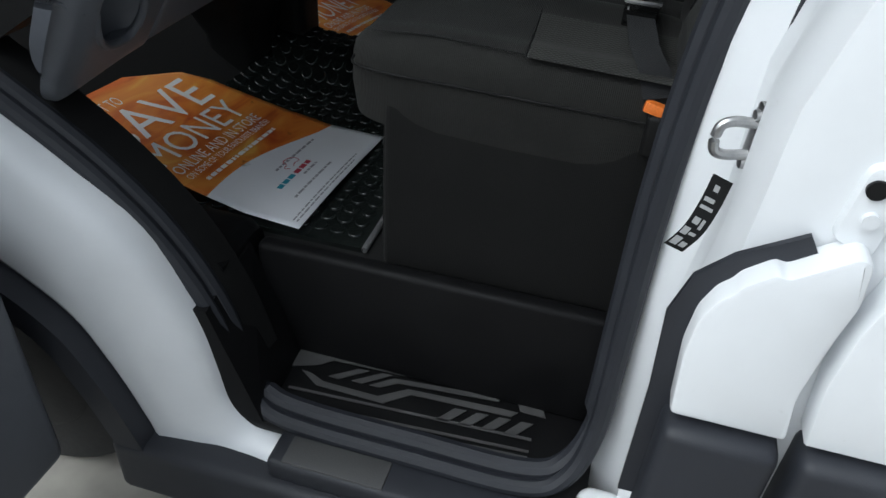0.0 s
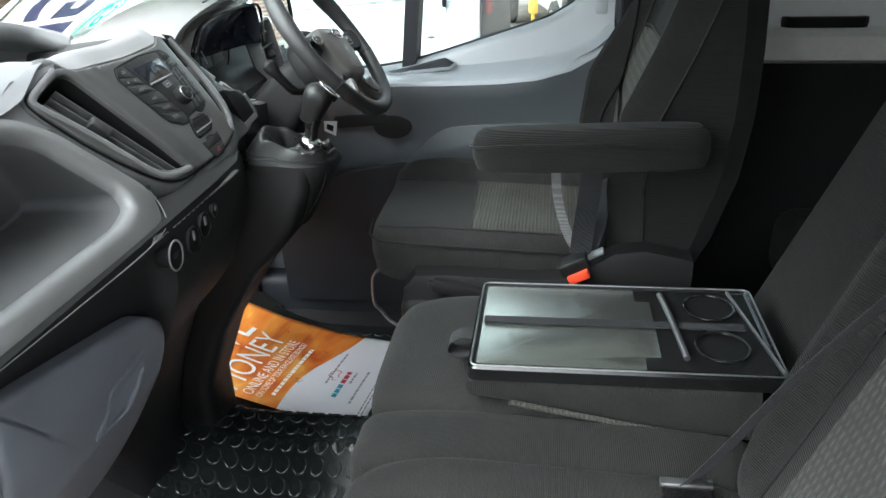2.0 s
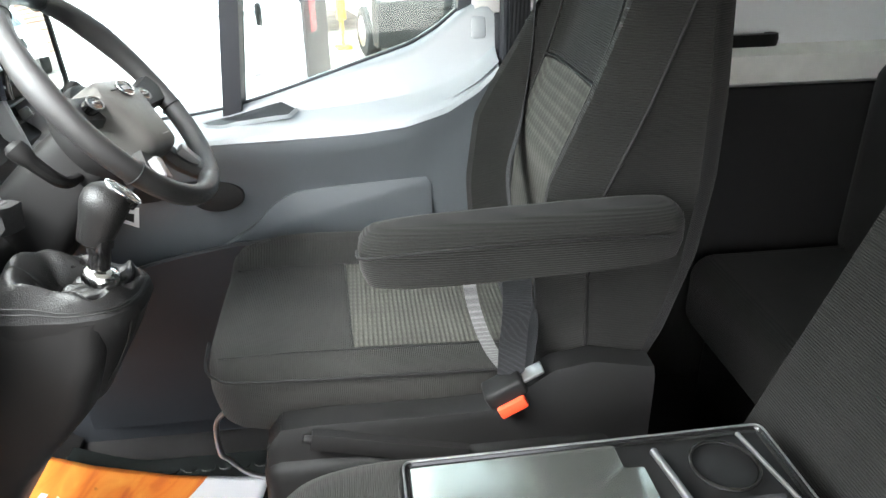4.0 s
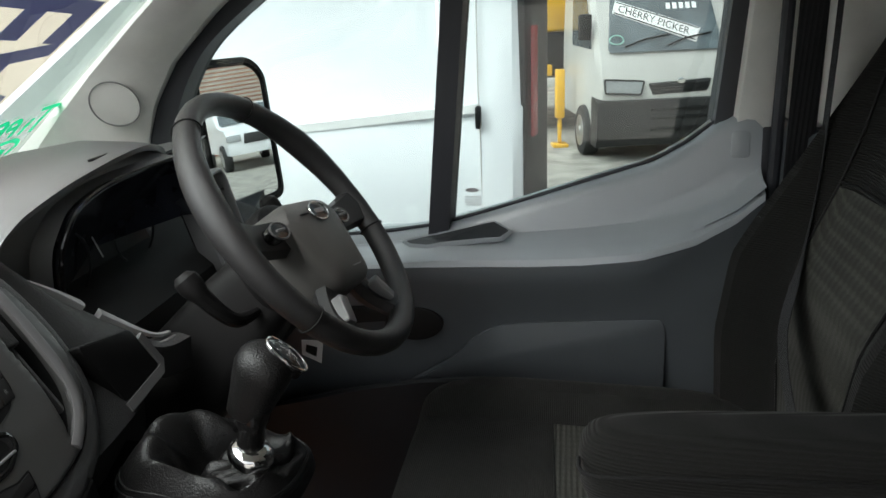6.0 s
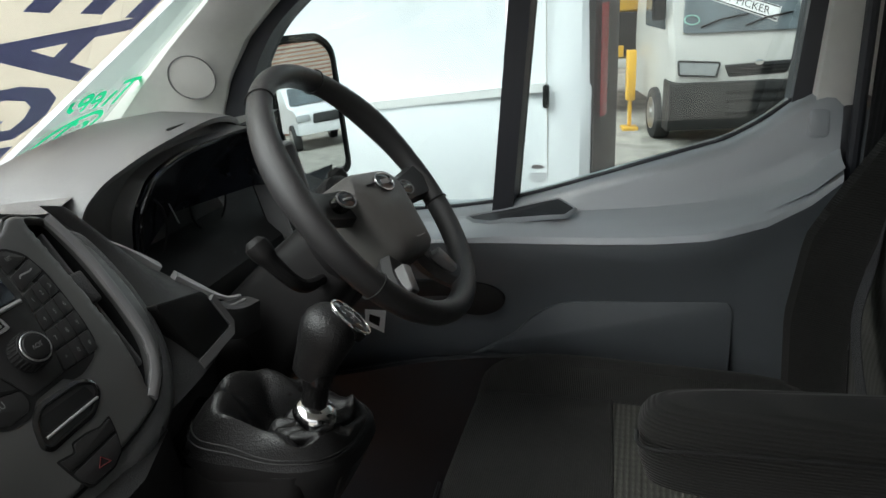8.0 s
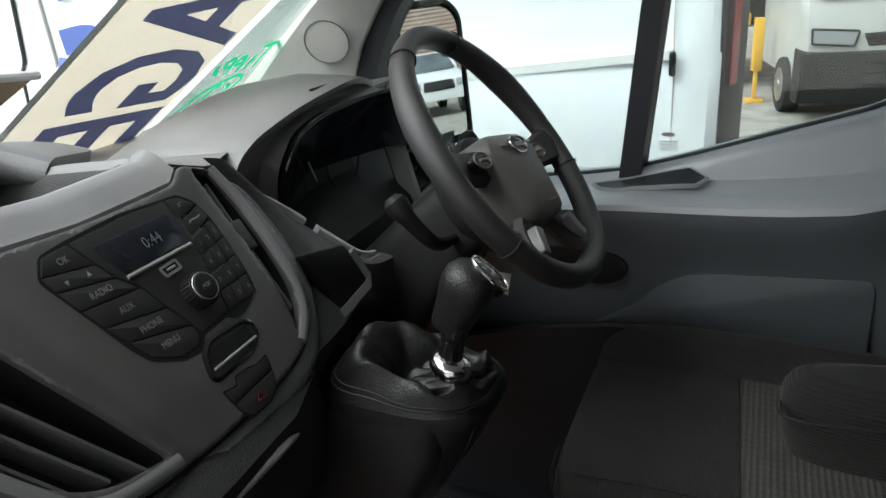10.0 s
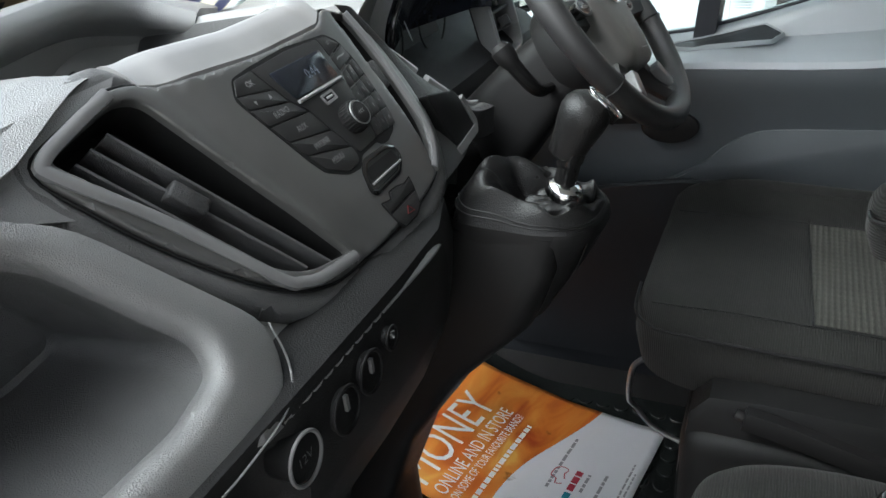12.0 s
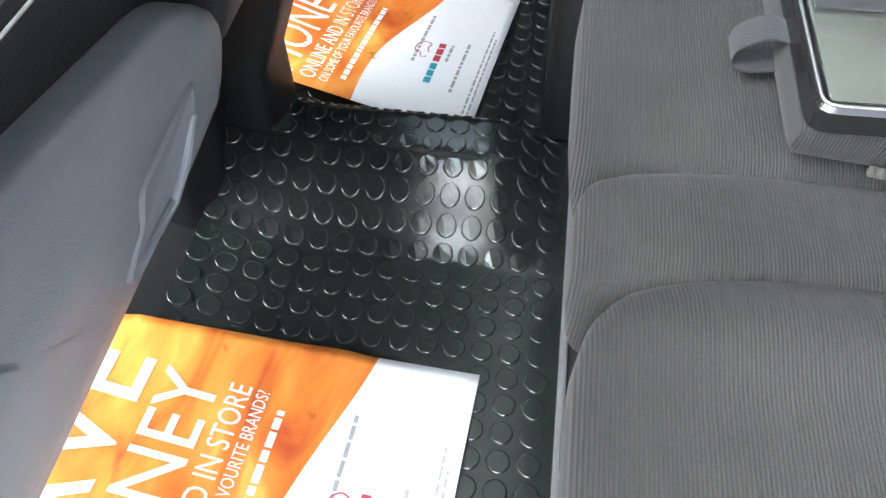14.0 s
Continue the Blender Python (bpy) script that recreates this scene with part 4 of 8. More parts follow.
part("pull_recess", loft([[GLOVE(y, z, h) for y, z in inset(hp, d)] for d, h in ((-0.004, 0.0062), (0.0, 0.0085), (0.003, 0.0075), (0.006, 0.0066))], True, True), M_GLOVE, gbody)
part("pull_lip", sweep([GLOVE(-0.398, 1.160, 0.006), GLOVE(-0.330, 1.156, 0.010), GLOVE(-0.306, 1.172, 0.010), GLOVE(-0.284, 1.196, 0.006)], 0.004), M_GLOVE, gbody)

lower = thing("lower_side_trim", (-0.3, -0.72, 0.95), "blue-grey lower side trim with an open bottle pocket", "trim")


def side_h(y, z):
    """Relief of the side trim: a sloping top band, a crease below it and a hollow flank beside the pocket."""
    crease = table([-0.90, -0.80, -0.772, -0.651, -0.578], [1.340, 1.305, 1.282, 1.262, 1.262], y)
    h = 0.006 + 0.016 * sstep(0.085, 0.0, abs(z - crease)) * sstep(-0.64, -0.76, y)
    h -= 0.020 * sstep(crease - 0.01, 1.12, z) * sstep(-0.80, -0.88, y)
    return h - 0.05 * sstep(-0.845, -0.89, y) - 0.02 * sstep(0.96, 0.925, z)


ST = rounded([(-0.885, 1.352), (-0.578, 1.352), (-0.578, 0.948), (-0.70, 0.938), (-0.80, 0.925), (-0.845, 0.96), (-0.875, 1.05)], [0.01, 0.005, 0.005, 0.02, 0.04, 0.03, 0.03], 4)
BP = rounded([(-0.776, 1.272), (-0.792, 1.18), (-0.806, 1.10), (-0.790, 1.058), (-0.745, 1.020), (-0.690, 1.004), (-0.655, 1.012), (-0.646, 1.045), (-0.656, 1.09), (-0.654, 1.17), (-0.645, 1.245), (-0.660, 1.262)], [0.008, 0.02, 0.03, 0.03, 0.03, 0.025, 0.015, 0.02, 0.03, 0.04, 0.015, 0.01], 4)
lower_panel = part("panel", panel(ST, [BP], lambda u, v, h: GLOVE(u, v, h), 0.03, 0.006, 0.009, side_h), M_GLOVE, lower)


def bin_depth(y, z):
    """The pocket's hollow: a sharp wall beside the flank, a slow one beside the glovebox, deeper towards the floor."""
    deep = 0.034 + 0.066 * (1 - sstep(1.06, 1.24, z))
    far = table([1.0, 1.05, 1.10, 1.18, 1.262], [-0.775, -0.800, -0.815, -0.803, -0.785], z)
    near = table([1.0, 1.045, 1.09, 1.17, 1.262], [-0.65, -0.640, -0.650, -0.648, -0.64], z)
    f = max(0.0, min(1.0, (y - far) / (near - far)))
    return deep * min(1.0, sstep(0.0, 0.05, f)) * (1 - sstep(0.55, 0.98, f)) ** 0.8


part("pocket_bin", sheet(lambda u, v: GLOVE(lerp(-0.818, -0.632, u), lerp(0.985, 1.268, v), -0.002 - bin_depth(lerp(-0.818, -0.632, u), max(1.0, lerp(0.985, 1.268, v)))), 46, 40), M_GLOVE, lower_panel)
lip = [(-0.806, 1.10), (-0.792, 1.058), (-0.746, 1.019), (-0.690, 1.002), (-0.654, 1.010), (-0.645, 1.045), (-0.655, 1.09)]
part("pocket_lip", sweep(smooth_path([GLOVE(y, z, side_h(y, z) - 0.003 - (0.006 if i in (0, len(lip) - 1) else 0.0)) for i, (y, z) in enumerate(lip)], 6), 0.008), M_GLOVE, lower_panel)
part("flank_crease", sweep([GLOVE(-0.875, 1.139, -0.05), GLOVE(-0.862, 1.130, side_h(-0.862, 1.13) - 0.001), GLOVE(-0.835, 1.108, side_h(-0.835, 1.108) - 0.003)], 0.004), M_GLOVE, lower_panel)
ENDC = rounded([(-0.885, 1.368), (-0.760, 1.358), (-0.785, 1.48), (-0.80, 1.53), (-0.885, 1.535)], 0.02)
part("end_cap", plate(ENDC, at_x(-0.200, -0.60, 1.37), 0.20, 0.015, 3), M_GLOVE, lower)
part("end_recess", plate(rounded([(-0.85, 1.385), (-0.808, 1.40), (-0.808, 1.43), (-0.85, 1.44)], 0.012), at_x(-0.198, -0.60, 1.37), 0.004, 0.001), M_DASHLOW, lower)


# ---- air vents ----
def vent(name, outline, at, slats, clip, label, rim=0.010, mat_rim=M_FASCIA, floor=0.036, band=None):
    t = thing(name, at(*outline[0]), label, "air vent")
    o = rounded(outline, 0.014)
    part("frame", frame_of([(inset(o, -rim), -0.03), (inset(o, -rim), 0.0), (inset(o, -rim * 0.6), 0.004), (inset(o, -0.001), 0.003), (o, 0.001), (inset(o, 0.002), -floor)], at), mat_rim, t)
    part("duct", plate(inset(o, 0.0005), lambda u, v, h: at(u, v, h - floor), 0.002), M_BLACK, t)
    lift = 0.004 if floor < 0.01 else -0.006
    n = at(0, 1.4, 1) - at(0, 1.4, 0)
    for (a, b) in slats:
        va, vb = at(*a, lift), at(*b, lift)
        d = (vb - va).normalized()
        s = d.cross(n).normalized()
        part("slat", loft([[p + s * k + n * h for k, h in ((-0.0022, -0.026), (0.0022, -0.026), (0.0026, 0.0), (0.0, 0.002), (-0.0026, 0.0))] for p in (va, vb)]), M_DASHDARK, t)
    if band:
        q = smooth_path([at(u, v, 0.003) for u, v in band], 6)
        part("rim_band", sweep(q, [(-0.007, -0.003), (0.007, -0.003), (0.006, 0.002), (0.0, 0.0035), (-0.006, 0.002)], up=n), M_RIMGREY, t, "mid-grey lower rim")
    part("clip", box(-0.011, 0.011, -0.005, 0.005, -0.012, 0.008, 0.003, 2, Matrix.Translation(at(*clip, 0.004)) @ Matrix.Rotation(radians(-40), 4, "X") @ Matrix.Rotation(radians(58), 4, "Y")), M_DASHDARK, t)
    return t


# centre stack pod: a satin face with two vents cut through it, on a grained rim
POD = [(-0.214, 1.558), (-0.112, 1.582), (-0.055, 1.566), (0.04, 1.560), (0.150, 1.562), (0.172, 1.574), (0.214, 1.560), (0.240, 1.520), (0.244, 1.470), (0.226, 1.430), (0.184, 1.404), (0.11, 1.394), (0.02, 1.392), (-0.06, 1.396), (-0.115, 1.424), (-0.168, 1.482)]
pod = rounded(POD, [0.02, 0.02, 0.03, 0.04, 0.012, 0.01, 0.02, 0.03, 0.03, 0.03, 0.03, 0.04, 0.04, 0.04, 0.04, 0.04], 5)
VL = VENT_L
VR = rounded([(0.184, 1.566), (0.209, 1.557), (0.216, 1.520), (0.213, 1.470), (0.205, 1.442), (0.186, 1.422), (0.169, 1.411), (0.176, 1.432), (0.184, 1.462), (0.186, 1.520)], [0.004, 0.006, 0.02, 0.02, 0.02, 0.02, 0.003, 0.01, 0.02, 0.02], 3)


def pod_swell(y, z):
    """The radio's plateau, with a soft shoulder that falls away to the passenger's vent."""
    ax, az, bx, bz = -0.070, 1.566, -0.004, 1.396
    k = math.hypot(bx - ax, bz - az)
    d = ((y - ax) * (az - bz) + (z - az) * (bx - ax)) / k
    return 0.0075 - 0.005 * (1 - sstep(-0.012, 0.028, d)) - 0.004 * math.exp(-((d - 0.002) / 0.010) ** 2) - 0.004 * sstep(0.05, 0.0, z - 1.392)


def pod_at(h):
    return lambda u, v, k=0.0: STACK(u, v, h + k + pod_swell(u, v))


stack = thing("centre_stack", (-0.3, 0.05, 1.4), "dark bronze-grey centre stack with radio and keypad", "radio console")
rim_out = [(b[0], lerp(b[1], a[1] - 0.001, sstep(1.52, 1.55, a[1]) * sstep(-0.11, -0.07, a[0]))) for a, b in zip(pod, inset(pod, -0.022))]
part("pod_base", panel(rim_out, [inset(pod, 0.003)], STACK, 0.10, 0.012, 0.008, lambda u, v: pod_swell(u, v) - 0.0055), M_PODRIM, stack, "grained dark grey rim")
part("pod_face", panel(pod, [VL, VR], STACK, 0.016, 0.003, 0.007, pod_swell), M_STACK, stack)
part("pod_seam", sweep([STACK(u, v, pod_swell(u, v) - 0.006) for u, v in inset(pod, -0.0015)], 0.0016, True, up=(1, 0, 0.7)), M_BLACK, stack)

# the pale lip between the stack and the open tray behind it
lip_rings = []
for k in range(33):
    y = lerp(-0.088, 0.166, k / 32)
    zs = table([-0.125, -0.055, 0.04, 0.150, 0.166], [1.582, 1.568, 1.562, 1.564, 1.572], y)
    p = STACK(y, zs + 0.001, pod_swell(y, zs) - 0.0025)
    e = sstep(0.0, 0.12, k / 32) * (1 - 0.5 * sstep(0.85, 1.0, k / 32))
    lip_rings.append([p + Vector((dx, 0, dz)) for dx, dz in ((0.006, -0.03), (0.0, 0.0), (-0.006, 0.004), (-0.016, 0.010 + 0.004 * e), (-0.028, 0.014 + 0.006 * e), (-0.036, 0.014 + 0.006 * e), (-0.048, 0.010 + 0.004 * e), (-0.060, -0.012), (-0.062, -0.03), (0.0, -0.03))])
part("tray_lip", loft(lip_rings), M_FASCIA, dash, "smooth grey lip of the open tray")


def up(h):
    return pod_at(h - 0.0075)


def stack_vent(name, outline, slats, clip, band, label):
    """A vent behind its opening in the stack: a deep black duct, blades set back, a thumb clip and a satin rim."""
    t = thing(name, up(0.0)(*outline[0]), label, "air vent")
    at = up(0.0075)
    part("duct", frame_of([(inset(outline, -0.0004), -0.0045), (inset(outline, 0.0003), -0.012), (inset(outline, 0.003), -0.045), (inset(outline, 0.012), -0.047)], at), M_BLACK, t)
    part("duct_floor", plate(inset(outline, 0.002), lambda u, v, h: at(u, v, h - 0.046), 0.003), M_BLACK, t)
    n = (at(0, 1.4, 1) - at(0, 1.4, 0)).normalized()
    for a, b in slats:
        va, vb = at(*a, -0.010), at(*b, -0.010)
        s = (vb - va).normalized().cross(n).normalized()
        part("slat", loft([[p + s * k + n * h for k, h in ((-0.0016, -0.026), (0.0016, -0.026), (0.0022, -0.002), (0.0012, 0.0), (-0.0012, 0.0), (-0.0022, -0.002))] for p in (va, vb)]), M_PODRIM, t)
    if clip:
        (a, b), f = clip
        va, vb = at(*a, -0.006), at(*b, -0.006)
        d = (vb - va).normalized()
        s = d.cross(n).normalized()
        c = va.lerp(vb, f)
        m = Matrix(((d.x, s.x, n.x, c.x), (d.y, s.y, n.y, c.y), (d.z, s.z, n.z, c.z), (0, 0, 0, 1)))
        part("clip", box(-0.017, 0.017, -0.0085, 0.0085, -0.012, 0.004, 0.003, 3, m), M_DASHDARK, t, "ribbed thumb clip")
    q = smooth_path([at(u, v, 0.0005) for u, v in band], 6)
    part("rim_band", sweep(q, [(-0.0055, -0.003), (0.0055, -0.003), (0.0050, 0.0012), (0.002, 0.0024), (-0.002, 0.0024), (-0.0050, 0.0012)], up=n), M_RIMGREY, t, "mid-grey satin lower rim")
    return t


stack_vent("centre_air_vent", VL, [((-0.136, 1.558), (-0.034, 1.408)), ((-0.156, 1.554), (-0.062, 1.417)), ((-0.174, 1.550), (-0.092, 1.428))], (((-0.156, 1.554), (-0.062, 1.417)), 0.40),
           [(-0.120, 1.5775), (-0.165, 1.567), (-0.200, 1.5565), (-0.198, 1.545), (-0.154, 1.494), (-0.104, 1.425), (-0.085, 1.412), (-0.060, 1.405), (-0.012, 1.400)], "dark centre air vent with glossy blades and grey lower rim")
stack_vent("centre_air_vent", VR, [((0.192, 1.556), (0.180, 1.424)), ((0.202, 1.552), (0.194, 1.428))], (((0.196, 1.556), (0.190, 1.424)), 0.42),
           [(0.211, 1.560), (0.220, 1.520), (0.217, 1.468), (0.208, 1.438), (0.190, 1.419), (0.165, 1.4065)], "narrow driver-side centre air vent with grey edge")
VO = [(-0.748, 1.528), (-0.697, 1.530), (-0.654, 1.384), (-0.714, 1.378)]
vent("side_air_vent", VO, lambda u, v, h=0.0: FACE(u, v, h + 0.004), [((-0.738, 1.522), (-0.702, 1.384)), ((-0.725, 1.524), (-0.686, 1.386)), ((-0.711, 1.526), (-0.669, 1.388))], (-0.708, 1.462), "outer passenger air vent with slats and chrome tip", 0.008, M_DASH)
part("vent_chrome_tip", box(-0.004, 0.003, -0.033, 0.033, -0.0045, 0.0045, 0.002, 2, Matrix.Translation(FACE(-0.690, 1.376, 0.010)) @ Matrix.Rotation(radians(-4), 4, "X")), M_SILVER, dash, "satin silver vent tip")
part("vent_chrome_bar", box(-0.004, 0.003, -0.030, 0.030, -0.003, 0.003, 0.0015, 2, Matrix.Translation(FACE(-0.722, 1.508, 0.006))), M_SILVER, dash, "satin silver vent bar")


# radio: flush dark panel, split by fine gaps into buttons; screen, knob
RAD = rounded([(-0.0205, 1.538), (-0.009, 1.551), (0.017, 1.5535), (0.0756, 1.556), (0.142, 1.552), (0.155, 1.543), (0.1605, 1.525), (0.1595, 1.5025), (0.157, 1.4816), (0.153, 1.466), (0.139, 1.4575), (0.119, 1.4528), (0.109, 1.4535), (0.1039, 1.4582), (0.070, 1.4565), (0.058, 1.449), (0.039, 1.4505), (0.014, 1.462), (0.006, 1.475)], 0.004, 3)
radio = thing("radio", (-0.28, 0.07, 1.47), "built-in radio with dark display, knob and printed buttons", "radio")
part("surround", plate(inset(RAD, -0.0016), up(0.0082), 0.006), M_BLACK, radio)
R = up(0.0091)


def key(pts, name="button"):
    return part(name, plate(inset(rounded(pts, 0.002, 2), 0.0005), R, 0.002, 0.0006), M_RADIO, radio)


def print_on(text, y, z, size, owner, mat=None, align="CENTER"):
    part("print", words(text, size, lambda u, v: R(y + u, z + v, 0.0004), align), mat or M_KEYPRINT, owner, smooth=False)


DL = [(-0.009, 1.551), (-0.0195, 1.5394), (-0.0165, 1.5269), (-0.0095, 1.510), (-0.0015, 1.4937), (0.007, 1.4783), (0.015, 1.4625)]
DR = [(0.0164, 1.5525), (0.0262, 1.5324), (0.0334, 1.5189), (0.0473, 1.5053), (0.0564, 1.4847), (0.0657, 1.4659), (0.060, 1.4515)]
for k, label in enumerate(("OK", "", "RADIO", "AUX", "PHONE", "MENU")):
    a, b, c, d = DL[k], DR[k], DR[k + 1], DL[k + 1]
    pts = [a, b, c, d] if k < 5 else [a, b, (0.0655, 1.457), c, (0.039, 1.4510), d]
    btn = key(pts)
    y, z = (a[0] + b[0] + c[0] + d[0]) / 4, (a[1] + b[1] + c[1] + d[1]) / 4
    if label:
        print_on(label, y + 0.001, z - 0.0024, 0.0070, btn)
    else:
        for s in (-1, 1):
            part("print", plate([(y + s * 0.010 - 0.002, z - s * 0.0018), (y + s * 0.010 + 0.002, z - s * 0.0018), (y + s * 0.010, z + s * 0.0018)][::s], lambda u, v, h: R(u, v, 0.0003 + h), 0.0003), M_KEYPRINT, btn, smooth=False)
part("screen_surround", plate(inset(rounded([(0.0172, 1.5525), (0.0756, 1.555), (0.126, 1.553), (0.1255, 1.518), (0.118, 1.490), (0.107, 1.4595), (0.070, 1.4575), (0.0665, 1.466), (0.0570, 1.485), (0.0480, 1.5055), (0.0340, 1.519), (0.0268, 1.5325)], 0.003, 2), 0.0006), R, 0.002, 0.0005), M_RADIO, radio)
for pts, text in (([(0.1265, 1.553), (0.142, 1.5515), (0.156, 1.5405), (0.1275, 1.5345)], "SET"), ([(0.1275, 1.5337), (0.1565, 1.5397), (0.160, 1.5268), (0.1268, 1.5200)], "")):
    b = key(pts)
    y, z = sum(p[0] for p in pts) / 4, sum(p[1] for p in pts) / 4
    if text:
        print_on(text, y, z - 0.001, 0.0042, b)
    else:
        part("print", quad_strip([(y - 0.009, z - 0.001), (y - 0.006, z + 0.001), (y + 0.004, z + 0.001), (y + 0.008, z + 0.002)], 0.0013, lambda u, v: R(u, v, 0.0004)), M_KEYPRINT, b, smooth=False)
nums = "123456789*0#"


def pad_uv(f, g):
    """A place on the keypad, f across from 0 to 1, g down from 0 to 1."""
    a, b = lerp(0.1258, 0.1085, g), lerp(0.1592, 0.1510, g) + 0.004 * math.sin(math.pi * g)
    return lerp(a, b, f), lerp(lerp(1.5190, 1.5250, f), lerp(1.4600, 1.4610, f), g) - 0.002 * f * g


for r in range(4):
    for c in range(3):
        b = key([pad_uv(c / 3, r / 4), pad_uv((c + 1) / 3, r / 4), pad_uv((c + 1) / 3, (r + 1) / 4), pad_uv(c / 3, (r + 1) / 4)])
        y, z = pad_uv((c + 0.5) / 3, (r + 0.5) / 4)
        print_on(nums[r * 3 + c], y, z - 0.002, 0.0052, b)
part("display", plate(rounded([(0.0319, 1.5440), (0.1175, 1.5440), (0.1185, 1.518), (0.0420, 1.518)], 0.003, 2), lambda u, v, h: R(u, v, h + 0.0006), 0.004, 0.0006), M_SCREEN, radio)
part("display_edge", sweep([R(0.0425, 1.5152, 0.0006), R(0.119, 1.5157, 0.0006)], 0.0019), M_SILVER, radio, "satin silver edge")
part("clock_digits", words("0:44", 0.012, lambda u, v: R(0.086 + u, 1.527 + v, 0.0009), "CENTER"), M_DIGIT, radio, smooth=False)
USB = rounded([(0.0725, 1.5110), (0.0935, 1.5120), (0.0945, 1.5030), (0.0740, 1.5020)], 0.002, 2)
part("usb_slot", frame_of([(USB, 0.0), (USB, 0.0016), (inset(USB, 0.002), 0.0016), (inset(USB, 0.0024), 0.0004)], R), M_RIMGREY, radio)
part("usb_port", plate(inset(USB, 0.0022), lambda u, v, h: R(u, v, h + 0.0006), 0.001), M_BLACK, radio)
part("usb_tongue", box(-0.005, 0.005, -0.0008, 0.0008, -0.001, 0.001, 0, 1, Matrix.Translation(R(0.084, 1.507, 0.001)) @ Matrix.Rotation(radians(90), 4, "Z")), M_INKDIM, radio, smooth=False)
kc, kd = R(0.0900, 1.4830), (R(0.05, 1.49, 1) - R(0.05, 1.49, 0)).normalized()
knob = part("knob", join(cyl(kc, kc + kd * 0.014, 0.0160, 0.0150, 40, 0.001), cyl(kc + kd * 0.013, kc + kd * 0.0165, 0.0118, 0.0112, 32, 0.001)), M_BLACK, radio)
kside = kd.cross(Vector((0, 1, 0)))
around = lambda a, r, h: kc + kd * h + (Vector((0, math.cos(a), 0)) + kside * math.sin(a)) * r
for k in range(28):
    a = 2 * math.pi * k / 28
    part("knurl", cyl(around(a, 0.0158, 0.002), around(a, 0.0151, 0.013), 0.0008, None, 6), M_BLACK, knob)
part("knob_rim", sweep([around(2 * math.pi * k / 36, 0.0125, 0.0145) for k in range(36)], 0.0008, True), M_STEEL, knob)
part("print", words("VOL", 0.0056, lambda u, v: kc + kd * 0.0169 + Vector((0, u, 0)) - kside * (v - 0.002), "CENTER"), M_KEYPRINT, knob, smooth=False)
# storage slot and hazard buttons below
S = up(0.0080)
SL = rounded([(0.0553, 1.4441), (0.0686, 1.4512), (0.1092, 1.4504), (0.1228, 1.4442), (0.1215, 1.4347), (0.1033, 1.4251), (0.0538, 1.4235), (0.048, 1.4284)], 0.005, 3)
slot = thing("card_slot", (-0.23, 0.08, 1.43), "small black card slot with silver edge", "slot")
part("bezel", frame_of([(inset(SL, -0.0012), -0.003), (inset(SL, -0.0012), 0.0004), (SL, 0.001), (inset(SL, 0.0015), 0.0018), (inset(SL, 0.003), 0.0014), (inset(SL, 0.0036), -0.0004)], S), M_BLACKGLOSS, slot)
part("slot_face", plate(inset(SL, 0.0030), lambda u, v, h: S(u, v, h + 0.0006), 0.002), M_RADIO, slot)
part("slot_mouth", plate(rounded([(0.060, 1.4445), (0.113, 1.4440), (0.114, 1.4355), (0.058, 1.4345)], 0.002, 2), lambda u, v, h: S(u, v, h + 0.0009), 0.0005), M_BLACK, slot)
part("flap", sweep([S(0.0561, 1.4318, 0.0012), S(0.1151, 1.4328, 0.0012)], 0.0013), M_SILVER, slot)
hz = thing("hazard_buttons", (-0.22, 0.08, 1.40), "black button group with a red hazard triangle", "button")
HZ = [(0.0513, 1.4155), (0.0677, 1.413), (0.0709, 1.4188), (0.0864, 1.4183), (0.0998, 1.4155), (0.1132, 1.4171), (0.1102, 1.4070), (0.1029, 1.3941), (0.0879, 1.3893), (0.0626, 1.3894), (0.0561, 1.3971)]
part("surround", plate(rounded(inset(HZ, -0.001), 0.002, 2), lambda u, v, h: S(u, v, h - 0.0002), 0.003), M_BLACK, hz)
for pts in ([HZ[0], HZ[1], HZ[2], HZ[3], HZ[4], HZ[5], HZ[6], (0.0545, 1.4052)], [(0.0545, 1.4040), (0.1098, 1.4058), HZ[7], HZ[8], HZ[9], HZ[10]]):
    part("button", plate(inset(rounded(pts, 0.002, 2), 0.0006), lambda u, v, h: S(u, v, h + 0.0009), 0.003, 0.0006), M_RADIO, hz)
part("hazard_mark", sweep([S(0.0754, 1.3955, 0.0013), S(0.0826, 1.4005, 0.0013), S(0.0877, 1.3940, 0.0013)], 0.0006, True), M_CRIMSONDIM, hz)


# ---- instrument hood and cluster ----
hood = thing("instrument_hood", (-0.42, 0.58, 1.45), "black instrument hood over a dark dial cluster", "instrument cluster")
lip = smooth_path([(-0.405, 0.300, 1.45), (-0.40, 0.303, 1.525), (-0.40, 0.338, 1.553), (-0.40, 0.395, 1.568), (-0.40, 0.475, 1.580), (-0.403, 0.595, 1.588), (-0.410, 0.668, 1.577), (-0.422, 0.698, 1.55), (-0.44, 0.71, 1.49)], 6)
rim_in = smooth_path([(-0.412, 0.402, 1.41), (-0.405, 0.404, 1.490), (-0.40, 0.424, 1.527), (-0.40, 0.452, 1.545), (-0.40, 0.510, 1.556), (-0.392, 0.581, 1.560), (-0.372, 0.650, 1.563), (-0.362, 0.688, 1.550), (-0.36, 0.690, 1.47)], 6)
rings = []
